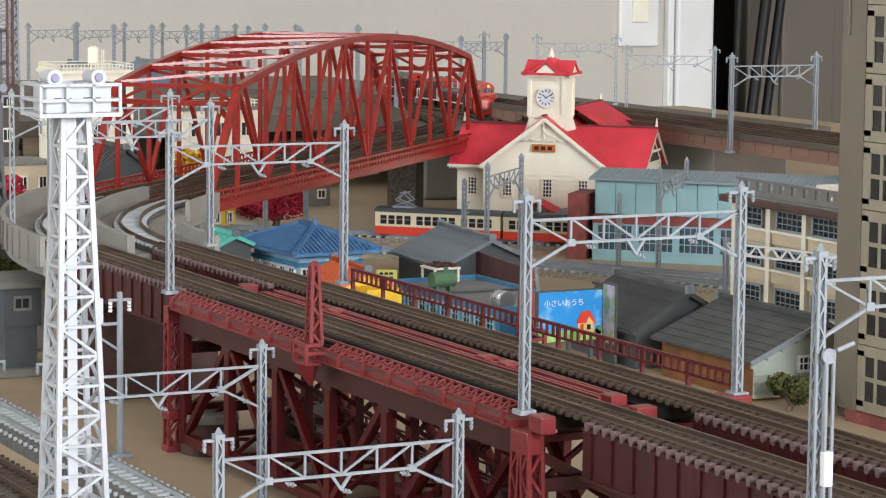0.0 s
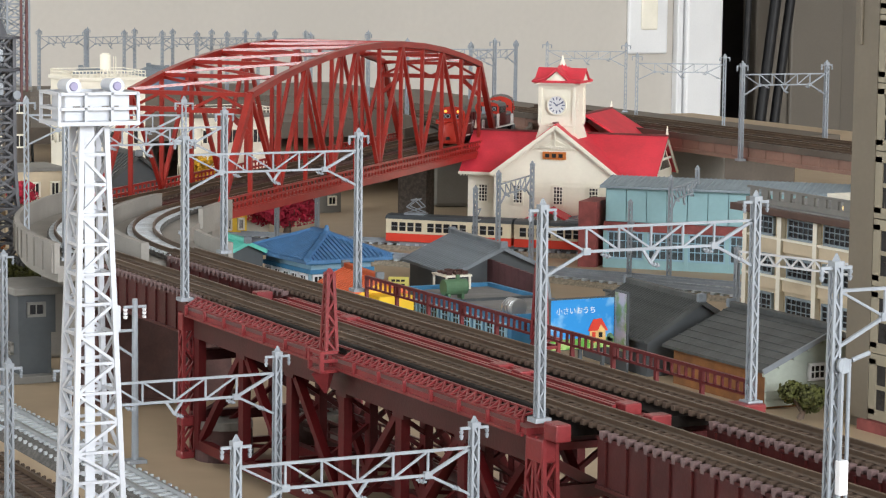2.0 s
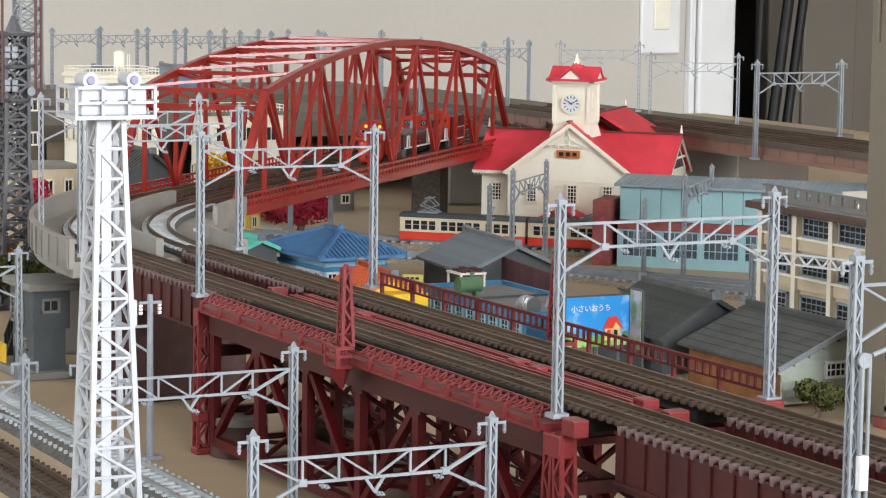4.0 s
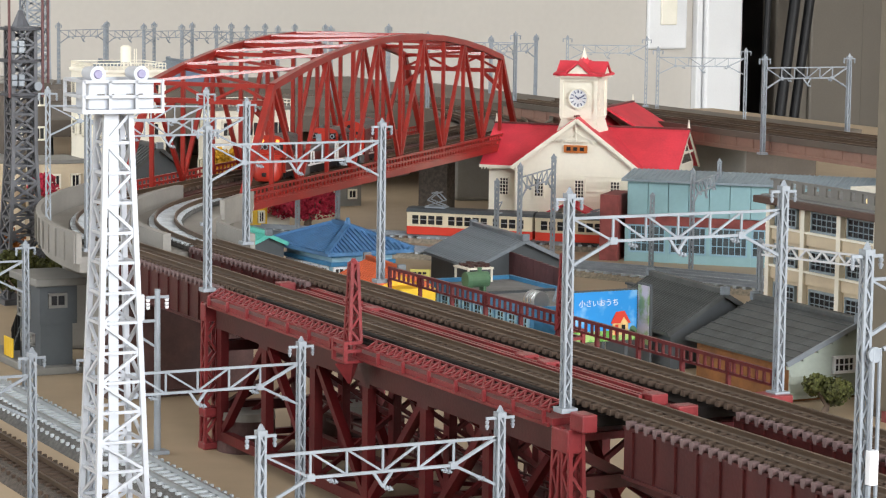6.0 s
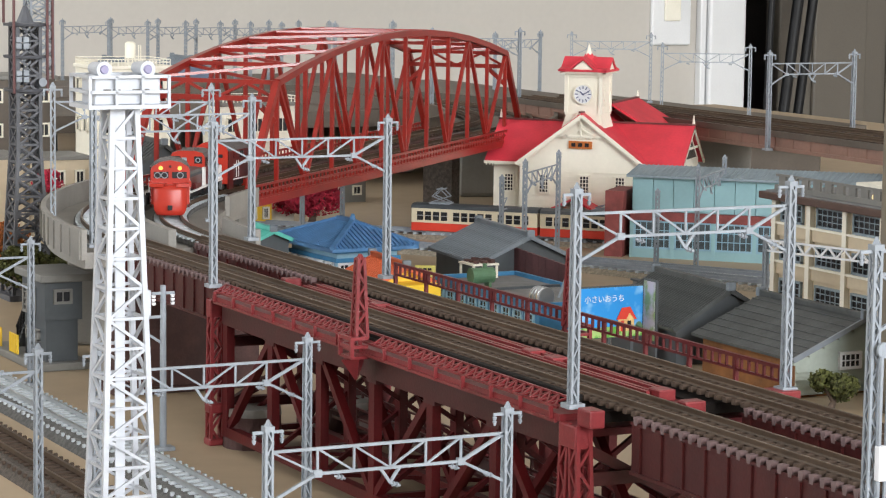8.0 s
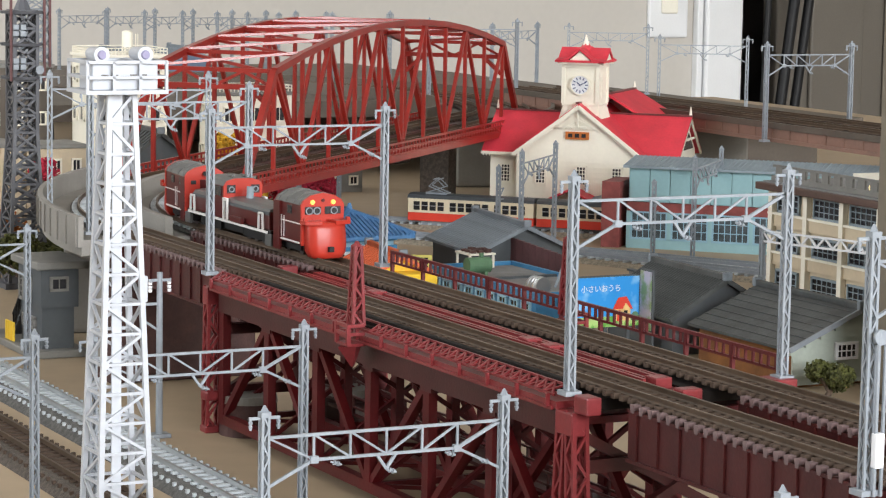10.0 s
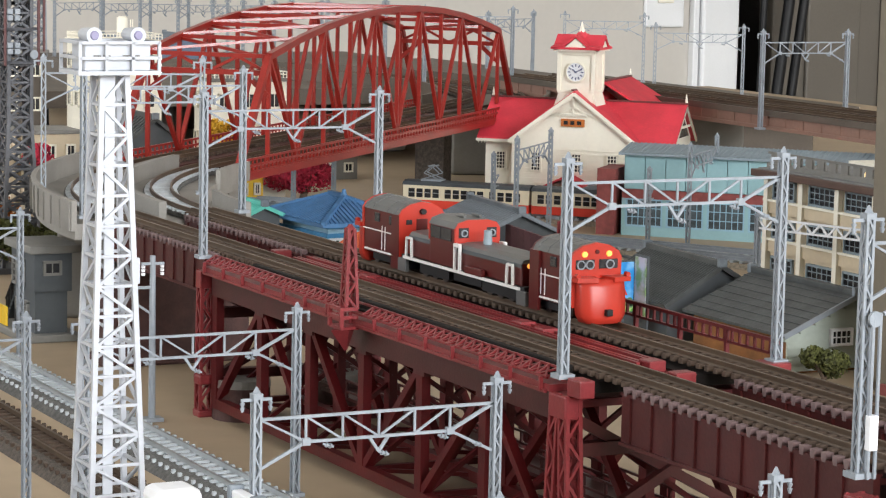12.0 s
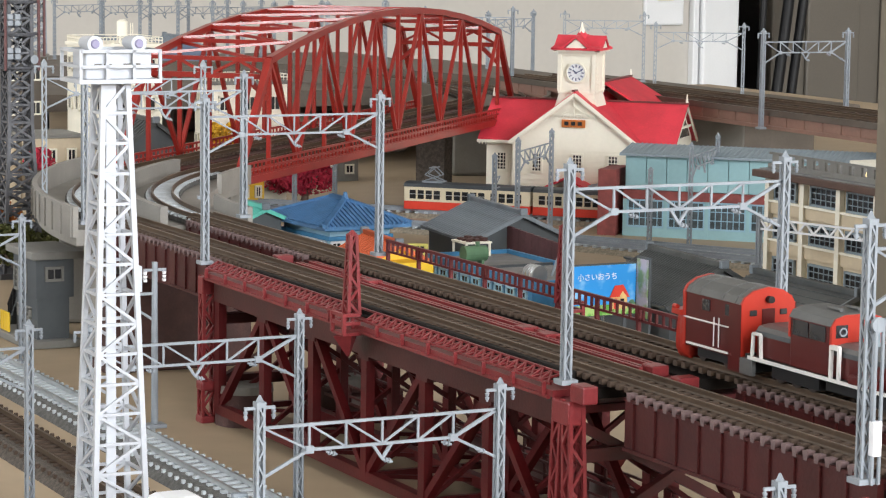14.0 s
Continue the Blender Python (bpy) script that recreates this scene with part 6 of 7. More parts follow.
# ---- radio tower ----
def radio_tower(m, H0, w0, w1, label, detail=True):
    t = thing("radio_tower", m, label, "radio tower")
    mat_ = M_TOWERGREY if detail else M_MAST

    def half(z):
        return w1 + (w0 - w1) * max(0, 1 - z / (H0 * 0.55))

    n = 16
    for face in range(4):
        r = Matrix.Rotation(face * math.pi / 2, 4, "Z")
        bm = B()
        for i in range(n):
            za, zb = H0 * i / n, H0 * (i + 1) / n
            a, c = half(za), half(zb)
            beam(bm, r @ Vector((-a, -a, za)), r @ Vector((-c, -c, zb)), 0.0018)
            for s in (-1, 1):
                beam(bm, r @ Vector((-s * a, -a, za)), r @ Vector((s * c, -c, zb)), 0.0012)
            beam(bm, r @ Vector((-c, -c, zb)), r @ Vector((c, -c, zb)), 0.0012)
        part("lattice_face", bm, mat_, t)
    if detail:
        for z in (H0 * 0.765, H0 * 0.885, H0):
            bm = B()
            rod(bm, (0, 0, z - 0.0014), (0, 0, z), 0.0115, 0.0118, 16)
            part("platform", bm, mat_, t)
        for x, y, z0, z1 in ((0.009, -0.009, H0 * 0.75, H0 + 0.022), (0.0085, 0.0095, H0 * 0.75, H0 + 0.02), (0.0085, 0.0125, H0 * 0.8, H0 + 0.02), (-0.009, -0.009, H0, H0 + 0.022)):
            bm = B()
            rod(bm, (x, y, z0), (x, y, z1), 0.0008, 0.0008, 8)
            part("antenna_rod", bm, M_TOWERRED, t, "brown red antenna rod")
        for z in (H0 * 0.79, H0 * 0.91):
            for dz in (0, 0.0042):
                for y in (-0.0065, -0.0025):
                    bm = B()
                    box(bm, 0.0085, y - 0.0016, z + dz * 0.8, 0.0102, y + 0.0016, z + dz * 0.8 + 0.003, 0.0004)
                    part("equipment_box", bm, M_MAST, t, "pale grey equipment box")
        bm = B()
        rod(bm, (0.0095, 0.006, H0 * 0.79), (0.011, 0.0063, H0 * 0.79), 0.0018, 0.0024, 16)
        part("dish", bm, M_MAST, t, "pale grey dish antenna")
        bm = B()
        rod(bm, (0, 0, H0), (0, 0, H0 + 0.009), 0.005, 0.0012, 8)
        part("tip", bm, mat_, t)
    bm = B()
    box(bm, -w0 * 1.3, -w0 * 1.3, 0, w0 * 1.3, w0 * 1.3, 0.003)
    part("base_plate", bm, mat_, t)


radio_tower(pose(-0.42, 0.0595, 0), 0.1475, 0.0105, 0.0062, "dark grey lattice radio tower with platforms and antennas")
radio_tower(pose(-1.3, 0.352, 0), 0.19, 0.012, 0.010, "pale grey lattice tower far behind the viaduct", False)


# ---- small town blocks behind the arch bridge and at the back ----
def block(name, m, L, Dp, Hh, wall, roof, label, floors=2, cols=3, rail=False, win=M_WINDARK, parapet=0.0025, over=0.0015):
    """Flat roofed building, front on local -y and the right end both glazed."""
    b = thing(name, m, label, "building")
    bm = B()
    box(bm, 0, 0, 0, L, Dp, Hh)
    part("wall", bm, wall, b)
    bm = B()
    box(bm, -over, -over, Hh, L + over, Dp + over, Hh + parapet, 0.0004)
    part("roof", bm, roof, b)
    fh = Hh / floors
    for k in range(floors):
        for i in range(cols):
            x = L * (i + 0.5) / cols
            window_unit(b, pose(x, -0.0001, fh * k + fh * 0.35), L / cols * 0.5, fh * 0.38, 2, 1, M_CREAM, win)
        for i in range(cols):
            y = Dp * (i + 0.5) / cols
            window_unit(b, pose(L + 0.0001, y, fh * k + fh * 0.35, 0, 0, 90), Dp / cols * 0.42, fh * 0.36, 2, 1, M_CREAM, win)
    if rail:
        z = Hh + parapet
        for zz in (0.0022, 0.0042):
            bm = B()
            for k in (0, Dp):
                beam(bm, (0, k, z + zz), (L, k, z + zz), 0.0005)
            for k in (0, L):
                beam(bm, (k, 0, z + zz), (k, Dp, z + zz), 0.0005)
            part("roof_rail", bm, M_CREAM, b)
        me = B()
        beam(me, (0, 0, z), (0, 0, z + 0.0044), 0.0005)
        me = mesh_of("rail_post", me, M_CREAM)
        for i in range(22):
            piece("rail_post", me, b, pose(L, Dp * i / 21, 0))
            piece("rail_post", me, b, pose(L * i / 21, 0, 0))
    return b


cb = block("apartment_block", pose(-0.79, 0.213, 0), 0.045, 0.052, 0.1045, M_CREAM, M_CREAM, "cream apartment block with a railed roof", 4, 3, True)
wt = thing("water_tank", pose(-0.762, 0.2425, 0.107), "cream water tank on a railed roof", "water tank")
bm = B()
for k in (-1, 1):
    for j in (-1, 1):
        beam(bm, (k * 0.0028, j * 0.0028, 0), (k * 0.0024, j * 0.0024, 0.0045), 0.0007)
part("stand", bm, M_CREAM, wt)
bm = B()
rod(bm, (0, 0, 0.0045), (0, 0, 0.0145), 0.0037, 0.0037, 20)
rod(bm, (0, 0, 0.0145), (0, 0, 0.0157), 0.0037, 0.002, 20)
part("tank", bm, M_CREAM, wt, smooth=False)
bm = B()
beam(bm, (0.003, 0.005, 0), (0.003, 0.005, 0.0135), 0.0005)
beam(bm, (0.003, 0.0065, 0), (0.003, 0.0065, 0.0135), 0.0005)
part("ladder", bm, M_CREAM, wt)
block("apartment_block", pose(-0.86, 0.155, 0), 0.05, 0.05, 0.095, M_CONCDARK, M_CABINROOF, "brown apartment block beside a cream one", 4, 3)
block("beige_house", pose(-0.735, 0.150, 0), 0.04, 0.04, 0.049, M_SCHOOL, M_CABINROOF, "beige flat roofed house with a blue window", 2, 3)
block("beige_house", pose(-0.72, 0.095, 0), 0.045, 0.045, 0.052, M_SCHOOL, M_CABINROOF, "beige flat roofed house", 2, 3)
block("tan_block", pose(-0.95, 0.06, 0), 0.05, 0.07, 0.085, M_TAN, M_BROWNRED2, "tan block with a brown roof edge", 3, 3)
block("white_block", pose(-0.735, 0.285, 0), 0.03, 0.055, 0.081, M_CREAM, M_CABINROOF, "cream block behind the arch bridge", 3, 3, True)
tiled_shed(pose(-0.665, 0.185, 0), 0.055, 0.05, 0.045, 0.064, M_CABIN, M_SLATE, "house with a dark slate roof behind the arch bridge", 10, 0.001, "house")
tiled_shed(pose(-1.47, 0.445, 0), 0.05, 0.055, 0.066, 0.075, M_TAN, M_SLATE2, "tan house with a grey roof at the back", 8, 0.001, "house")
tiled_shed(pose(-1.47, 0.512, 0), 0.05, 0.06, 0.066, 0.0765, M_NAVYWALL, M_SLATE2, "blue grey house at the back", 8, 0.001, "house")
block("yellow_shop", pose(-0.715, 0.27, 0), 0.03, 0.045, 0.02, M_YELLOW, M_YELLOW, "yellow shop front under the arch bridge", 1, 5)
block("grey_shed", pose(-0.86, 0.405, 0), 0.035, 0.045, 0.017, M_CABINROOF, M_CABIN, "low grey shed under the arch bridge", 1, 3)
tq = tiled_shed(pose(-0.487, 0.196, 0), 0.05, 0.03, 0.021, 0.0275, M_CABIN, M_TURQ, "small house with a turquoise tiled roof", 16, 0.0014, "house")


# ---- clutter yard between the sheds and the deck bridge ----
def blue_yard():
    y = thing("blue_workshop", pose(-0.315, 0.252, 0), "low workshop with a blue parapet round a flat roof", "workshop")
    L, Dp, Hh = 0.118, 0.05, 0.0135
    bm = B()
    box(bm, 0, 0, 0, L, Dp, Hh)
    part("wall", bm, M_BLUE, y)
    bm = B()
    box(bm, 0.0015, 0.0015, Hh, L - 0.0015, Dp - 0.0015, Hh + 0.0006)
    part("roof_deck", bm, M_GREYFLAT, y)
    for x0, y0, x1, y1 in ((0, -0.0006, L, 0.0015), (0, Dp - 0.0015, L, Dp + 0.0006), (-0.0006, 0.0015, 0.0015, Dp - 0.0015), (L - 0.0015, 0.0015, L + 0.0006, Dp - 0.0015)):
        bm = B()
        box(bm, x0, y0, Hh, x1, y1, Hh + 0.0028, 0.0003)
        part("parapet", bm, M_BLUE, y)
    for i in range(9):
        window_unit(y, pose(0.009 + 0.0125 * i, -0.0001, 0.0035), 0.008, 0.007, 2, 2, M_PALEBLUE, M_WINDARK)
    bm = B()
    box(bm, 0.05, 0.0015, Hh + 0.0006, 0.0525, Dp - 0.0015, Hh + 0.0018)
    part("roof_duct", bm, M_CABIN, y)
    tk = thing("green_tank", pose(-0.276, 0.2605, 0.0141), "horizontal green tank on the workshop roof", "tank")
    bm = B()
    rod(bm, (0, -0.0065, 0.0062), (0, 0.0065, 0.0062), 0.0042, 0.0042, 20)
    part("drum", bm, M_GREEN, tk, smooth=False)
    for k in (-0.004, 0.004):
        bm = B()
        box(bm, -0.0025, k - 0.0008, 0, 0.0025, k + 0.0008, 0.0035)
        part("saddle", bm, M_GREEN, tk)
    bm = B()
    rod(bm, (0, 0.002, 0.0098), (0, 0.002, 0.0125), 0.0012, 0.0012, 10)
    part("filler", bm, M_GREEN, tk)
    st = thing("steel_drum", pose(-0.2055, 0.2575, 0.0141), "bright steel drum lying on the workshop roof", "drum")
    bm = B()
    rod(bm, (-0.0042, 0, 0.0046), (0.0042, 0.001, 0.0046), 0.0046, 0.0046, 24)
    part("drum", bm, M_STEEL, st)
    for f in (-0.6, 0.0, 0.6):
        bm = B()
        rod(bm, (f * 0.0042 - 0.0004, f * 0.0008, 0.0046), (f * 0.0042 + 0.0004, f * 0.0008, 0.0046), 0.0049, 0.0049, 24)
        part("hoop", bm, M_STEEL, st)
    fr = thing("a_frame", pose(-0.222, 0.285, 0.0141), "grey steel A frame on the workshop roof", "frame")
    for a, c in (((-0.004, -0.006, 0), (0.0, 0.0, 0.022)), ((-0.004, 0.006, 0), (0.0, 0.0, 0.022)), ((0.006, 0, 0), (0.0, 0.0, 0.022)), ((-0.002, -0.003, 0.011), (-0.002, 0.003, 0.011))):
        bm = B()
        beam(bm, a, c, 0.0012)
        part("strut", bm, M_MAST, fr)
    mw = thing("maroon_fence", pose(-0.368, 0.3165, 0), "tall maroon board fence behind the workshop", "fence")
    for i in range(12):
        bm = B()
        box(bm, 0.0075 * i + 0.0001, 0, 0, 0.0075 * i + 0.0074, 0.0016, 0.0262 - 0.0004 * i, 0.0001)
        part("board", bm, M_MAROON, mw)
    rack = thing("yard_rack", pose(-0.322, 0.272, 0), "pale steel rack with crates beside the workshop", "rack")
    for x in (0.0, 0.015):
        for yy in (0.0, 0.014):
            bm = B()
            beam(bm, (x, yy, 0), (x, yy, 0.0215), 0.0011)
            part("upright", bm, M_CREAM, rack)
    for z in (0.0105, 0.021):
        bm = B()
        box(bm, -0.001, -0.001, z, 0.016, 0.015, z + 0.001)
        part("shelf", bm, M_CREAM, rack)
    rng = random.Random(4)
    for i in range(9):
        cr = thing("crate", pose(-0.319 + 0.005 * (i % 3), 0.2745 + 0.0045 * (i // 3), 0.0221, 0, 0, rng.uniform(-20, 20)), "small brown crate on the rack", "crate", "crates on the rack")
        bm = B()
        box(bm, -0.0017, -0.0015, 0, 0.0017, 0.0015, 0.0012 + 0.001 * rng.random(), 0.0002)
        part("box", bm, M_PIER, cr)
    nb = thing("notice_board", pose(-0.316, 0.2475, 0, 0, 0, 62), "yellow notice board with rows of dark bars", "notice board")
    bm = B()
    box(bm, -0.0055, -0.0006, 0.0095, 0.0055, 0.0006, 0.0215, 0.0002)
    part("board", bm, M_NOTICE, nb)
    for x in (-0.0035, 0.0035):
        bm = B()
        beam(bm, (x, 0.0008, 0), (x, 0.0008, 0.012), 0.0009)
        part("post", bm, M_CABIN, nb)
    for r in range(4):
        for k in range(3):
            bm = B()
            box(bm, -0.0038 + k * 0.0026, -0.001, 0.012 + r * 0.0023, -0.0018 + k * 0.0026, -0.0007, 0.0132 + r * 0.0023)
            part("lettering_bar", bm, M_WINDARK, nb, "dark lettering bar")
    lw = thing("paved_wall", pose(-0.275, 0.352, 0, 0, 0, -3), "low wall of pale square blocks by the track", "wall")
    me = B()
    box(me, 0.0002, 0, 0.0001, 0.0036, 0.002, 0.0027, 0.0)
    me = mesh_of("block", me, M_CONC)
    bm = B()
    box(bm, 0, 0.0006, 0, 0.1, 0.0018, 0.0133)
    part("backing", bm, M_CABIN, lw)
    for r in range(5):
        for k in range(27):
            piece("block", me, lw, pose(0.0037 * k, 0, 0.0027 * r))
    bm = B()
    box(bm, -0.001, -0.0008, 0.0136, 0.101, 0.0026, 0.0146)
    part("coping", bm, M_CABIN, lw)


M_NOTICE = mat("yellow_notice", (0.55, 0.5, 0.12), 0.5, vary=0.1)
blue_yard()


# ---- tall building at the table's far side ----
def tall_building():
    b = thing("tall_brown_building", pose(0.0425, 0.281, 0), "tall brown building with ladder like window strips", "building")
    L, Dp, Hh = 0.2, 0.12, 0.33
    bm = B()
    box(bm, 0, 0.0025, 0.0, L, Dp, Hh)
    part("wall", bm, M_OLIVE, b)
    bm = B()
    box(bm, 0, 0, 0.0045, 0.016, 0.0025, Hh)
    part("corner_pilaster", bm, M_OLIVE, b)
    bm = B()
    box(bm, 0.004, -0.0012, 0.16, 0.0055, 0, Hh, 0.0003)
    part("drain_pipe", bm, M_OLIVE, b)
    bm = B()
    box(bm, 0.012, -0.002, 0.0, L, 0.0025, 0.0045)
    part("plinth", bm, M_BRICKRED, b, "red plinth")
    for x in (0.016, 0.067, 0.118):
        for k in range(11):
            z = 0.0072 + k * 0.028
            window_unit(b, pose(x + 0.0215, 0.0015, z), 0.038, 0.0232, 4, 2, M_OLIVE2, M_WINDARK, 0.0022)
        bm = B()
        box(bm, x + 0.043, 0, 0.0045, x + 0.051, 0.0025, Hh)
        part("pilaster", bm, M_OLIVE, b)


M_OLIVE = mat("olive_brown_wall", (0.165, 0.142, 0.105), 0.55, vary=0.08, scale=30)
M_OLIVE2 = mat("pale_olive_frame", (0.3, 0.27, 0.2), 0.55, vary=0.08, scale=30)
tall_building()


# ---- tension gear on the nearest bridge portal ----
bm = B()
rod(bm, (0.003, 0.0005, 0.0), (0.003, 0.0005, 0.04), 0.0005, 0.0005, 8)
rod(bm, (0.003, 0.0025, 0.0), (0.003, 0.0025, 0.04), 0.0005, 0.0005, 8)
part("weight_guide", bm, M_MAST, pe)
bm = B()
box(bm, 0.002, -0.0001, 0.007, 0.0042, 0.0024, 0.0155, 0.0003)
part("tension_weight", bm, M_WHITE, pe, "white tension weight")
bm = B()
rod(bm, (0.0026, 0.001, 0.0385), (0.0034, 0.001, 0.0385), 0.0019, 0.0019, 20)
rod(bm, (0.002, 0.004, 0.0395), (0.002, 0.009, 0.041), 0.0006, 0.0006, 8)
part("pulley", bm, M_MAST, pe)

# ---- small white house below the camera's left ----
sw = thing("white_kiosk", pose(0.262, -0.122, 0), "white rounded kiosk beside the ground tracks", "kiosk")
bm = B()
box(bm, 0, 0, 0, 0.014, 0.0135, 0.037, 0.0025)
part("body", bm, M_WHITE, sw)
bm = B()
box(bm, 0.0138, 0.004, 0.02, 0.0145, 0.0095, 0.03, 0.0002)
part("window", bm, M_WINDARK, sw, "dark window")
bm = B()
box(bm, -0.006, -0.012, 0, 0.0005, 0.002, 0.026, 0.0008)
part("annex", bm, M_GREEN, sw, "green annex")
kw = tiled_shed(pose(0.2765, -0.106, 0), 0.016, 0.0125, 0.0275, 0.033, M_WHITE, M_WHITE, "tiny white gabled hut beside the ground tracks", 0, 0.001, "hut")


# ---- the snow plough train ----
def wheel_set(parent, xs, material):
    for x in xs:
        for y in (-0.0052, 0.0052):
            bm = B()
            rod(bm, (x, y - 0.0008, 0.0029), (x, y + 0.0008, 0.0029), 0.0029, 0.0029, 20)
            part("wheel", bm, material, parent)


def plough_car(rear):
    """Local x points outwards, towards the blade."""
    c = thing("plough_car", Matrix(), "rear snow plough car, maroon with vermilion end" if rear else "leading snow plough car, maroon with vermilion blade and lit lamps", "snow plough", "snow plough train")
    L0, L1, W = (-0.0225 if rear else -0.0175), 0.0115, 0.0088
    body = B()
    box(body, L0, -W, 0.0045, L1, W, 0.0215, 0.0005)
    part("body", body, M_LOCORED, c)
    bm = B()
    arc = [(-W - 0.0003, 0.0212), (-W + 0.0008, 0.0232), (-W * 0.55, 0.0252), (0, 0.0262), (W * 0.55, 0.0252), (W - 0.0008, 0.0232), (W + 0.0003, 0.0212)]
    prism(bm, arc, L0 - 0.0004, L1 - 0.0008, "x")
    part("roof", bm, M_LOCOGREY, c)
    for x in (L0 + 0.003, L0 + 0.011, L1 - 0.009, L1 - 0.003):
        bm = B()
        prism(bm, [(y * 1.01, z + 0.0002) for y, z in arc], x - 0.0003, x + 0.0003, "x")
        part("roof_band", bm, M_LOCOGREY, c)
    # vermilion face with rounded head
    bm = B()
    prism(bm, [(-W - 0.0002, 0.0045), (W + 0.0002, 0.0045)] + [(y * 1.02, z + 0.0001) for y, z in arc[::-1]], L1 - 0.0008, L1 + 0.0006, "x")
    face = part("end_face", bm, M_LOCOORANGE, c, "vermilion end face")
    bm = B()
    prism(bm, [(-W - 0.0002, 0.0035), (W + 0.0002, 0.0035)] + [(y * 1.01, z) for y, z in arc[::-1]], L0 - 0.0012, L0 - 0.0002, "x")
    inner = part("inner_face", bm, M_LOCOORANGE if rear else M_LOCORED, c)
    for y, z, w, h in ((-0.0052, 0.0185, 0.0012, 0.0009), (0.0052, 0.0185, 0.0012, 0.0009), (0.0, 0.0135, 0.0022, 0.0062)):
        bm = B()
        box(bm, L0 - 0.0016, y - w, z - h, L0 - 0.001, y + w, z + h, 0.0002)
        part("end_window" if h < 0.002 else "end_door", bm, M_WINDARK if h < 0.002 else M_LOCORED, inner, "dark end window" if h < 0.002 else "maroon end door")
    bm = B()
    rod(bm, (L0 - 0.0032, 0.0, 0.0225), (L0 - 0.001, 0.0, 0.0225), 0.0011, 0.0011, 12)
    part("end_lamp", bm, M_BLACK, inner, "black end lamp")
    for y in (-0.0043, 0.0043):
        bm = B()
        box(bm, L1 + 0.0005, y - 0.0035, 0.0174, L1 + 0.0009, y + 0.0035, 0.0206, 0.0002)
        part("cab_window", bm, M_WINDARK, face, "dark cab window")
        for dy in ((-0.0017, 0.0016) if y < 0 else (0.0004,)):
            bm = B()
            ring(bm, (L1 + 0.0012, y + dy, 0.0189), 0.0014, 0.0004, 0.0006)
            part("clear_view_screen", bm, M_MAST, face, "round clear view screen")
    for y in (-0.0045, 0.0045):
        bm = B()
        rod(bm, (L1 + 0.0004, y, 0.0224), (L1 + 0.0012, y, 0.0224), 0.0011, 0.0009, 14)
        part("head_lamp", bm, M_LAMPON if not rear else M_STEEL, face, "round head lamp")
    bm = B()
    rod(bm, (L1 + 0.0004, 0, 0.0232), (L1 + 0.0012, 0, 0.0232), 0.0007, 0.0007, 10)
    part("whistle", bm, M_LOCORED, face)
    # blade: two curved wings meeting at a vertical keel
    bm = B()
    rows_ = []
    for k in range(7):
        f = k / 6
        z = -0.0002 + 0.0145 * f
        keel = L1 + 0.0098 - 0.0022 * f * f - 0.0006 * (1 - f) ** 2
        rows_.append([(keel - 0.0022, -W + 0.001 + 0.0016 * max(0, 1 - 5 * f), z), (keel - 0.0007, -W * 0.5, z), (keel, 0.0, z), (keel - 0.0007, W * 0.5, z), (keel - 0.0022, W - 0.001 - 0.0016 * max(0, 1 - 5 * f), z)])
    vs, fs = [], []
    for r in rows_:
        vs += r
    for k in range(6):
        for i in range(4):
            a = k * 5 + i
            fs.append((a, a + 1, a + 6, a + 5))
    n0 = len(vs)
    back = [(L1 + 0.0006, y, z) for _, y, z in vs]
    vs += back
    for k in range(6):
        for i in range(4):
            a = n0 + k * 5 + i
            fs.append((a + 5, a + 6, a + 1, a))
    for i in range(4):
        fs.append((i + 1, i, n0 + i, n0 + i + 1))
        fs.append((30 + i, 31 + i, n0 + 31 + i, n0 + 30 + i))
    for k in range(6):
        fs.append((k * 5, k * 5 + 5, n0 + k * 5 + 5, n0 + k * 5))
        fs.append((k * 5 + 9, k * 5 + 4, n0 + k * 5 + 4, n0 + k * 5 + 9))
    raw(bm, vs, fs)
    blade = part("plough_blade", bm, M_LOCOORANGE, c, "vermilion plough blade", True)
    bm = B()
    for k in (-1, 1):
        prism(bm, [(L1 + 0.0005, k * 0.0015), (L1 + 0.0082, k * 0.003), (L1 + 0.0066, k * (W + 0.001)), (L1 + 0.0008, k * (W + 0.0012))][::k], 0.0136, 0.0152, "z")
    part("blade_hood", bm, M_LOCOORANGE, blade)
    for y in (-W - 0.0004, W + 0.0004):
        bm = B()
        rod(bm, (L1 + 0.004, y, 0.0158), (L1 + 0.006, y, 0.0158), 0.0008, 0.0008, 12)
        part("side_lamp", bm, M_LOCOORANGE, blade)
    bm = B()
    box(bm, L1 + 0.009, -0.0011, 0.0026, L1 + 0.0115, 0.0011, 0.0048, 0.0003)
    part("coupler", bm, M_BLACK, c, "black coupler")
    for y in (-W - 0.0002, W + 0.0002):
        bm = B()
        box(bm, L0, y - 0.0002, 0.0132, L1, y + 0.0002, 0.0136)
        part("white_line", bm, M_LOCOWHITE, c, "thin white line")
        bm = B()
        box(bm, L0 + 0.004, y - 0.0003, 0.0052, L1 - 0.002, y + 0.0003, 0.0058)
        part("white_line", bm, M_LOCOWHITE, c, "thin white line")
        for x in (-0.016, -0.002):
            bm = B()
            box(bm, x - 0.0022, y - 0.00025, 0.0168, x + 0.0022, y + 0.00025, 0.0203, 0.0002)
            part("side_window", bm, M_WINDARK, c, "dark side window")
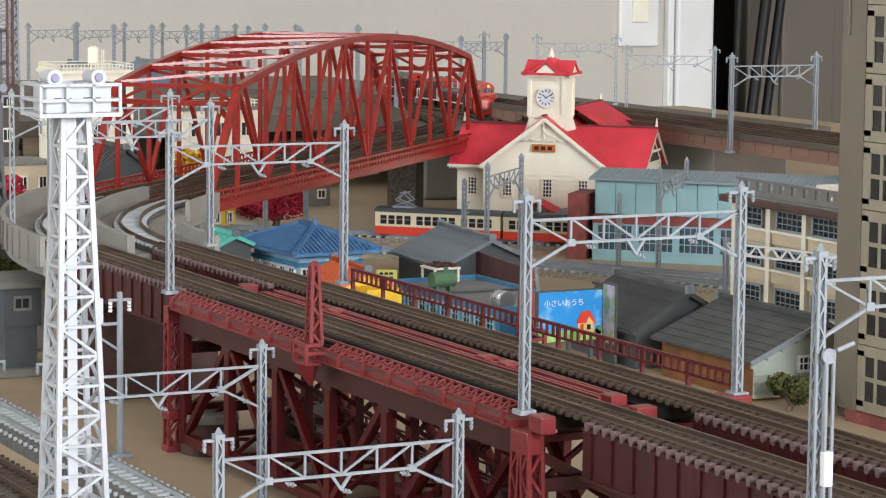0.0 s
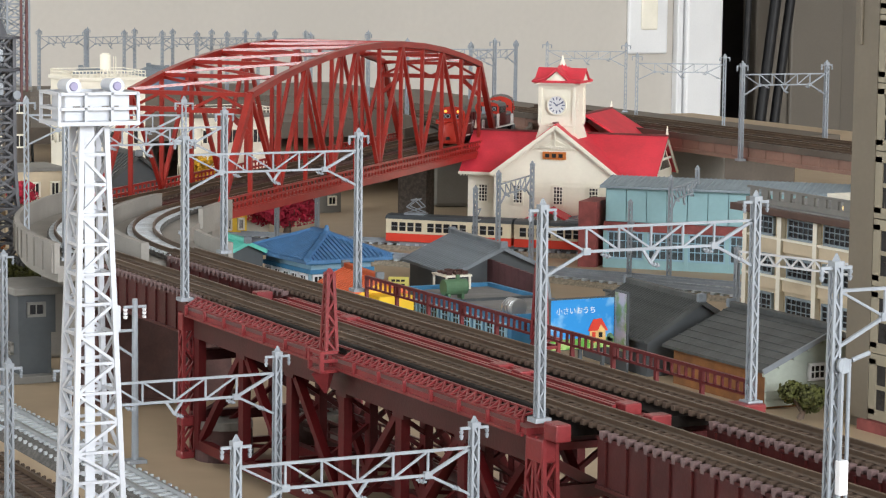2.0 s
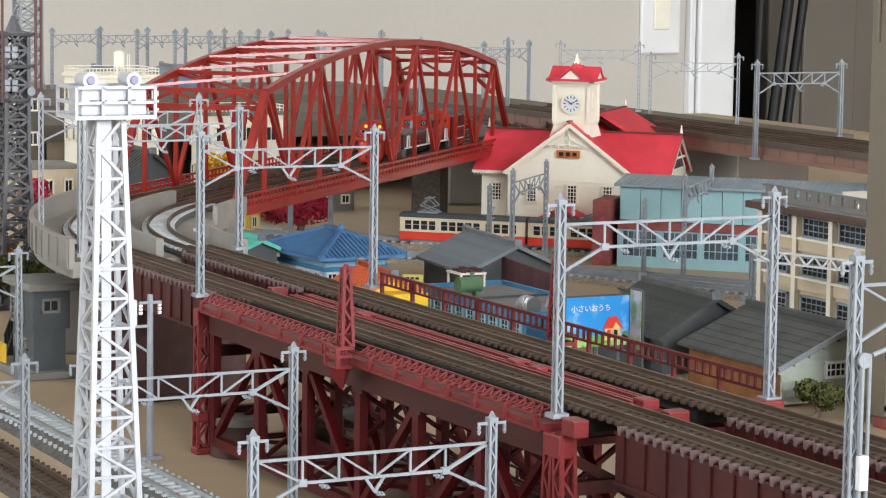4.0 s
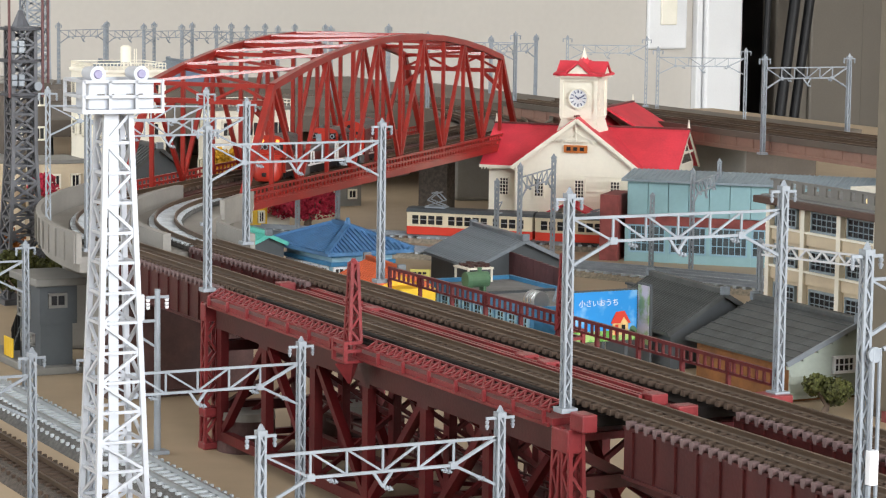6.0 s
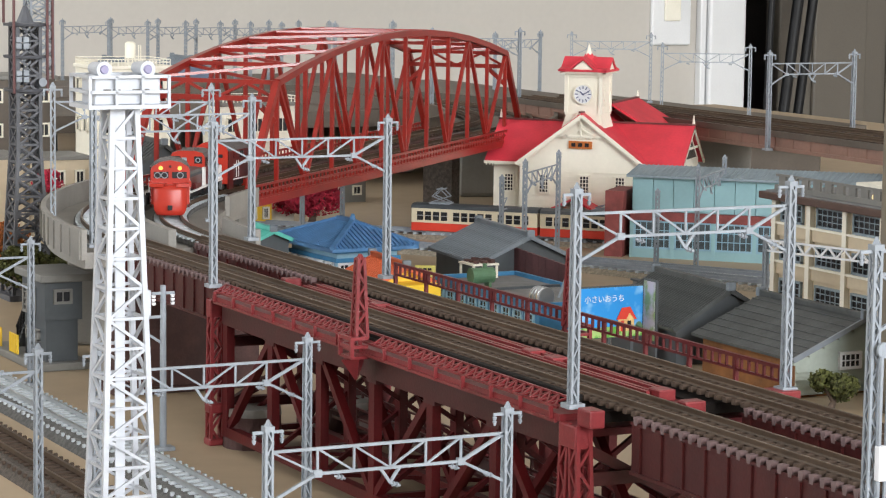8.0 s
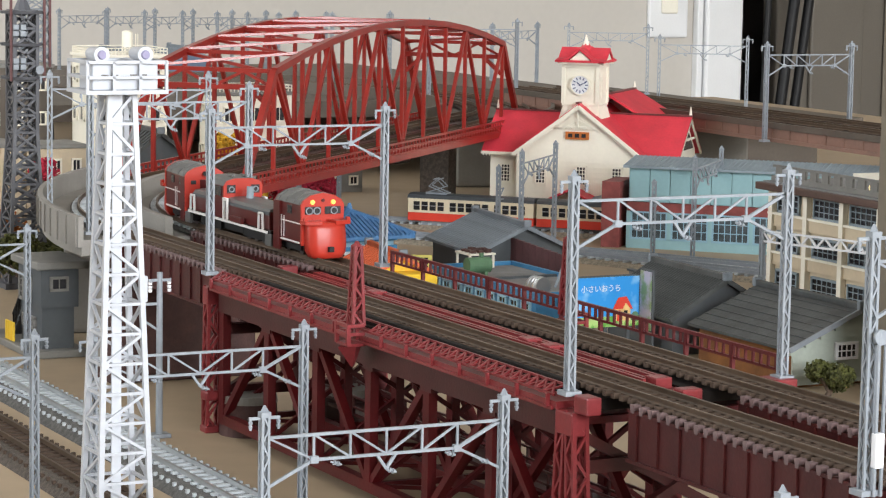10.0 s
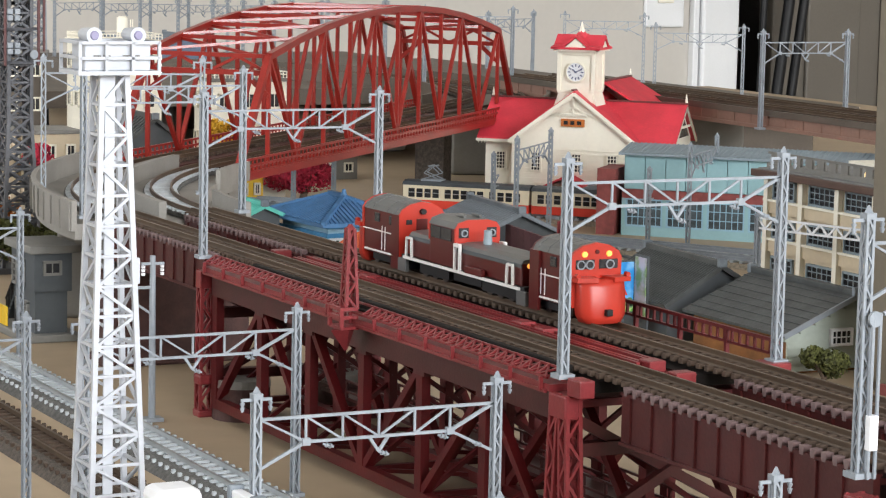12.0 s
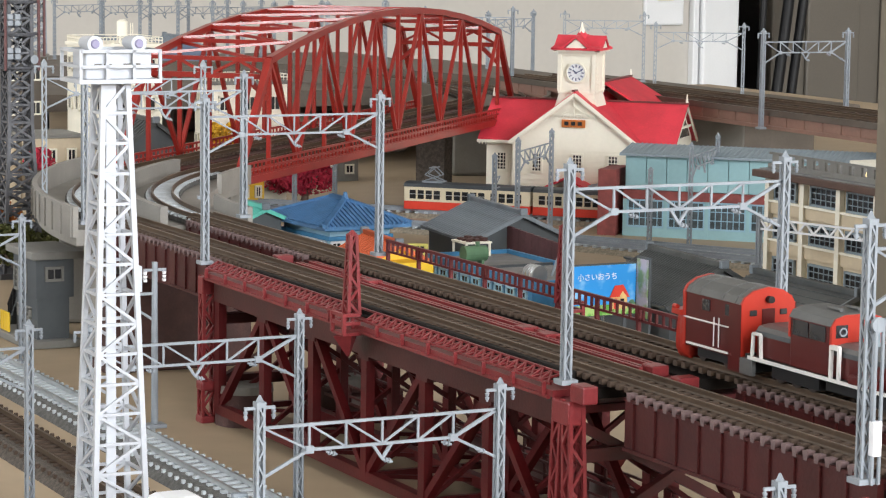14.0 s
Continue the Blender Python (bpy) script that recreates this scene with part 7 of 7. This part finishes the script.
        for x in (-0.0105, -0.0075):
            bm = B()
            beam(bm, (x, y * 1.03, 0.0065), (x, y * 1.03, 0.0155), 0.00028)
            part("handrail", bm, M_LOCOWHITE, c, "white handrail")
        bm = B()
        box(bm, L0 - 0.001, y - 0.0008, 0.0008, L0 + 0.006, y + 0.0003, 0.0212)
        part("side_wing", bm, M_LOCORED, c)
    bm = B()
    box(bm, -0.014, -0.007, 0.0016, 0.006, 0.007, 0.0048)
    part("underframe", bm, M_BLACK, c, "black underframe")
    wheel_set(c, (-0.0105, 0.0045), M_WHEEL)
    return c


def locomotive():
    c = thing("diesel_locomotive", Matrix(), "maroon diesel locomotive with grey roof and white railings", "locomotive", "snow plough train")
    W = 0.0078
    bm = B()
    box(bm, -0.042, -0.0092, 0.0052, 0.042, 0.0092, 0.0066, 0.0002)
    part("running_board", bm, M_BLACK, c)
    for y in (-0.0094, 0.0094):
        bm = B()
        box(bm, -0.042, y - 0.0003, 0.0056, 0.042, y + 0.0003, 0.0066)
        part("white_line", bm, M_LOCOWHITE, c, "white edge line")
    for x0, x1 in ((-0.005, 0.0405), (-0.0405, -0.0235)):
        bm = B()
        box(bm, x0, -W, 0.0066, x1, W, 0.0146, 0.0004)
        hd_ = part("hood", bm, M_LOCORED, c)
        bm = B()
        prism(bm, [(-W - 0.0001, 0.0144), (-W + 0.0006, 0.0156), (-W * 0.5, 0.0162), (W * 0.5, 0.0162), (W - 0.0006, 0.0156), (W + 0.0001, 0.0144)], x0 + 0.0002, x1, "x")
        part("hood_roof", bm, M_LOCOGREY, hd_, "grey hood roof")
        for y in (-W - 0.0001, W + 0.0001):
            bm = B()
            box(bm, x0, y - 0.0002, 0.013, x1, y + 0.0002, 0.0144)
            part("louvre_band", bm, M_CABIN, hd_, "dark louvre band")
    bm = B()
    box(bm, -0.0232, -0.0088, 0.0066, -0.0052, 0.0088, 0.0212, 0.0005)
    cab = part("cab", bm, M_LOCORED, c)
    bm = B()
    prism(bm, [(-0.009, 0.021), (-0.0078, 0.0231), (-0.004, 0.0243), (0.004, 0.0243), (0.0078, 0.0231), (0.009, 0.021)], -0.0236, -0.0048, "x")
    part("cab_roof", bm, M_LOCOGREY, cab, "grey cab roof")
    for x, s in ((-0.0052, 1), (-0.0232, -1)):
        bm = B()
        prism(bm, [(-0.0088, 0.0152), (0.0088, 0.0152), (0.0088, 0.0211), (0.0075, 0.0231), (0.004, 0.0241), (-0.004, 0.0241), (-0.0075, 0.0231), (-0.0088, 0.0211)], x - 0.0005 + s * 0.0004, x + 0.0005 + s * 0.0004, "x")
        ef = part("cab_end", bm, M_LOCOORANGE, cab, "vermilion cab end")
        for y in (-0.0055, 0.0055):
            bm = B()
            box(bm, x + s * 0.0008 - 0.0002, y - 0.002, 0.0176, x + s * 0.0008 + 0.0002, y + 0.002, 0.0213, 0.0001)
            part("cab_window", bm, M_WINDARK, ef, "dark cab window")
            bm = B()
            ring(bm, (x + s * 0.0014, y, 0.0194), 0.0011, 0.0004, 0.0006)
            part("clear_view_screen", bm, M_MAST, ef, "round clear view screen")
    for y in (-0.009, 0.009):
        for x, w in ((-0.0182, 0.0035), (-0.0105, 0.0035)):
            bm = B()
            box(bm, x - w, y - 0.0002, 0.0162, x + w, y + 0.0002, 0.0206, 0.0001)
            part("cab_side_window", bm, M_WINDARK, cab, "dark side window")
        bm = B()
        beam(bm, (-0.004, y, 0.0066), (-0.004, y, 0.0158), 0.0009)
        beam(bm, (-0.0005, y, 0.0066), (-0.0005, y, 0.0158), 0.0009)
        beam(bm, (-0.004, y, 0.0154), (-0.0005, y, 0.0154), 0.0013)
        part("white_step_rail", bm, M_LOCOWHITE, c, "white step rail")
        for x in (0.0345, -0.0385):
            bm = B()
            for dx in (-0.0022, 0.0022):
                beam(bm, (x + dx, y, 0.0062), (x + dx * 0.8, y, 0.0135), 0.0008)
            beam(bm, (x - 0.0018, y, 0.0135), (x + 0.0018, y, 0.0135), 0.0008)
            part("end_handrail", bm, M_LOCOWHITE, c, "white end handrail")
        bm = B()
        box(bm, 0.005, y - 0.0012, 0.0066, 0.017, y + 0.0006, 0.0092, 0.0003)
        part("side_box", bm, M_LOCORED, c)
    bm = B()
    rod(bm, (0.003, 0, 0.016), (0.003, 0, 0.0212), 0.0016, 0.0014, 14)
    part("exhaust_pipe", bm, M_STEELROOF, c)
    bm = B()
    rod(bm, (-0.008, -0.003, 0.0249), (-0.014, -0.003, 0.0249), 0.0006, 0.0004, 8)
    rod(bm, (-0.014, 0.003, 0.0249), (-0.008, 0.003, 0.0249), 0.0004, 0.0006, 8)
    part("roof_horn", bm, M_LOCOGREY, cab)
    for x in (-0.043, 0.043):
        bm = B()
        box(bm, x - 0.0012, -0.009, 0.0012, x + 0.0012, 0.009, 0.007, 0.0003)
        part("buffer_beam", bm, M_BLACK, c)
        for y in (-0.0088, 0.0088):
            bm = B()
            box(bm, x - 0.003, y - 0.0008, 0.0006, x + 0.003, y + 0.0008, 0.0055, 0.0002)
            part("step", bm, M_LOCOGREY, c, "grey footstep")
    bm = B()
    box(bm, -0.034, -0.0068, 0.0012, -0.012, 0.0068, 0.0052)
    box(bm, 0.012, -0.0068, 0.0012, 0.036, 0.0068, 0.0052)
    box(bm, -0.01, -0.006, 0.0018, 0.01, 0.006, 0.0052)
    part("bogie_frame", bm, M_BLACK, c, "black bogie frame")
    wheel_set(c, (-0.031, -0.0235, -0.016, 0.016, 0.0235, 0.031), M_WHEEL)
    bm = B()
    rod(bm, (0.0402, -0.005, 0.0136), (0.0412, -0.005, 0.0136), 0.0009, 0.0008, 12)
    part("marker_lamp", bm, M_LAMPON, c, "lit amber marker lamp")
    return c


M_WHEEL = mat("dark_wheel", (0.05, 0.04, 0.035), 0.4, metal=0.4)
FRONT = plough_car(False)
LOCO = locomotive()
REAR = plough_car(True)
for unit, sx, sz in ((FRONT, 0.88, 0.96), (LOCO, 1.05, 0.97), (REAR, 0.88, 0.96)):
    for ob in unit.children_recursive:
        ob.data.transform(Matrix.Diagonal((sx, 1, sz, 1)))

# seconds and length along the line of the blade's tip
RUN = [(0, -0.655), (1, -0.55), (2, -0.438), (3, -0.334), (4.2, -0.232), (5.5, -0.12), (6.5, -0.018), (7.5, 0.09), (9, 0.256), (10.5, 0.422), (11.5, 0.531), (13, 0.70), (14, 0.811)]


def tip_at(t):
    ts, ss = [r[0] for r in RUN], [r[1] for r in RUN]
    return float(np.interp(t, ts, ss)) - 0.002


def motions():
    for unit, back, turn in ((FRONT, 0.0187, 0), (LOCO, 0.0862, 0), (REAR, 0.1555, 180)):
        rows = []
        for i in range(57):
            t = i * 0.25
            s = tip_at(t) - back
            p, h = line_at(s, GAP)
            rows.append((t, pose(p.x, p.y, DECK + 0.0029, 0, 0, math.degrees(h) + turn)))
        walk(unit, rows)


motions()
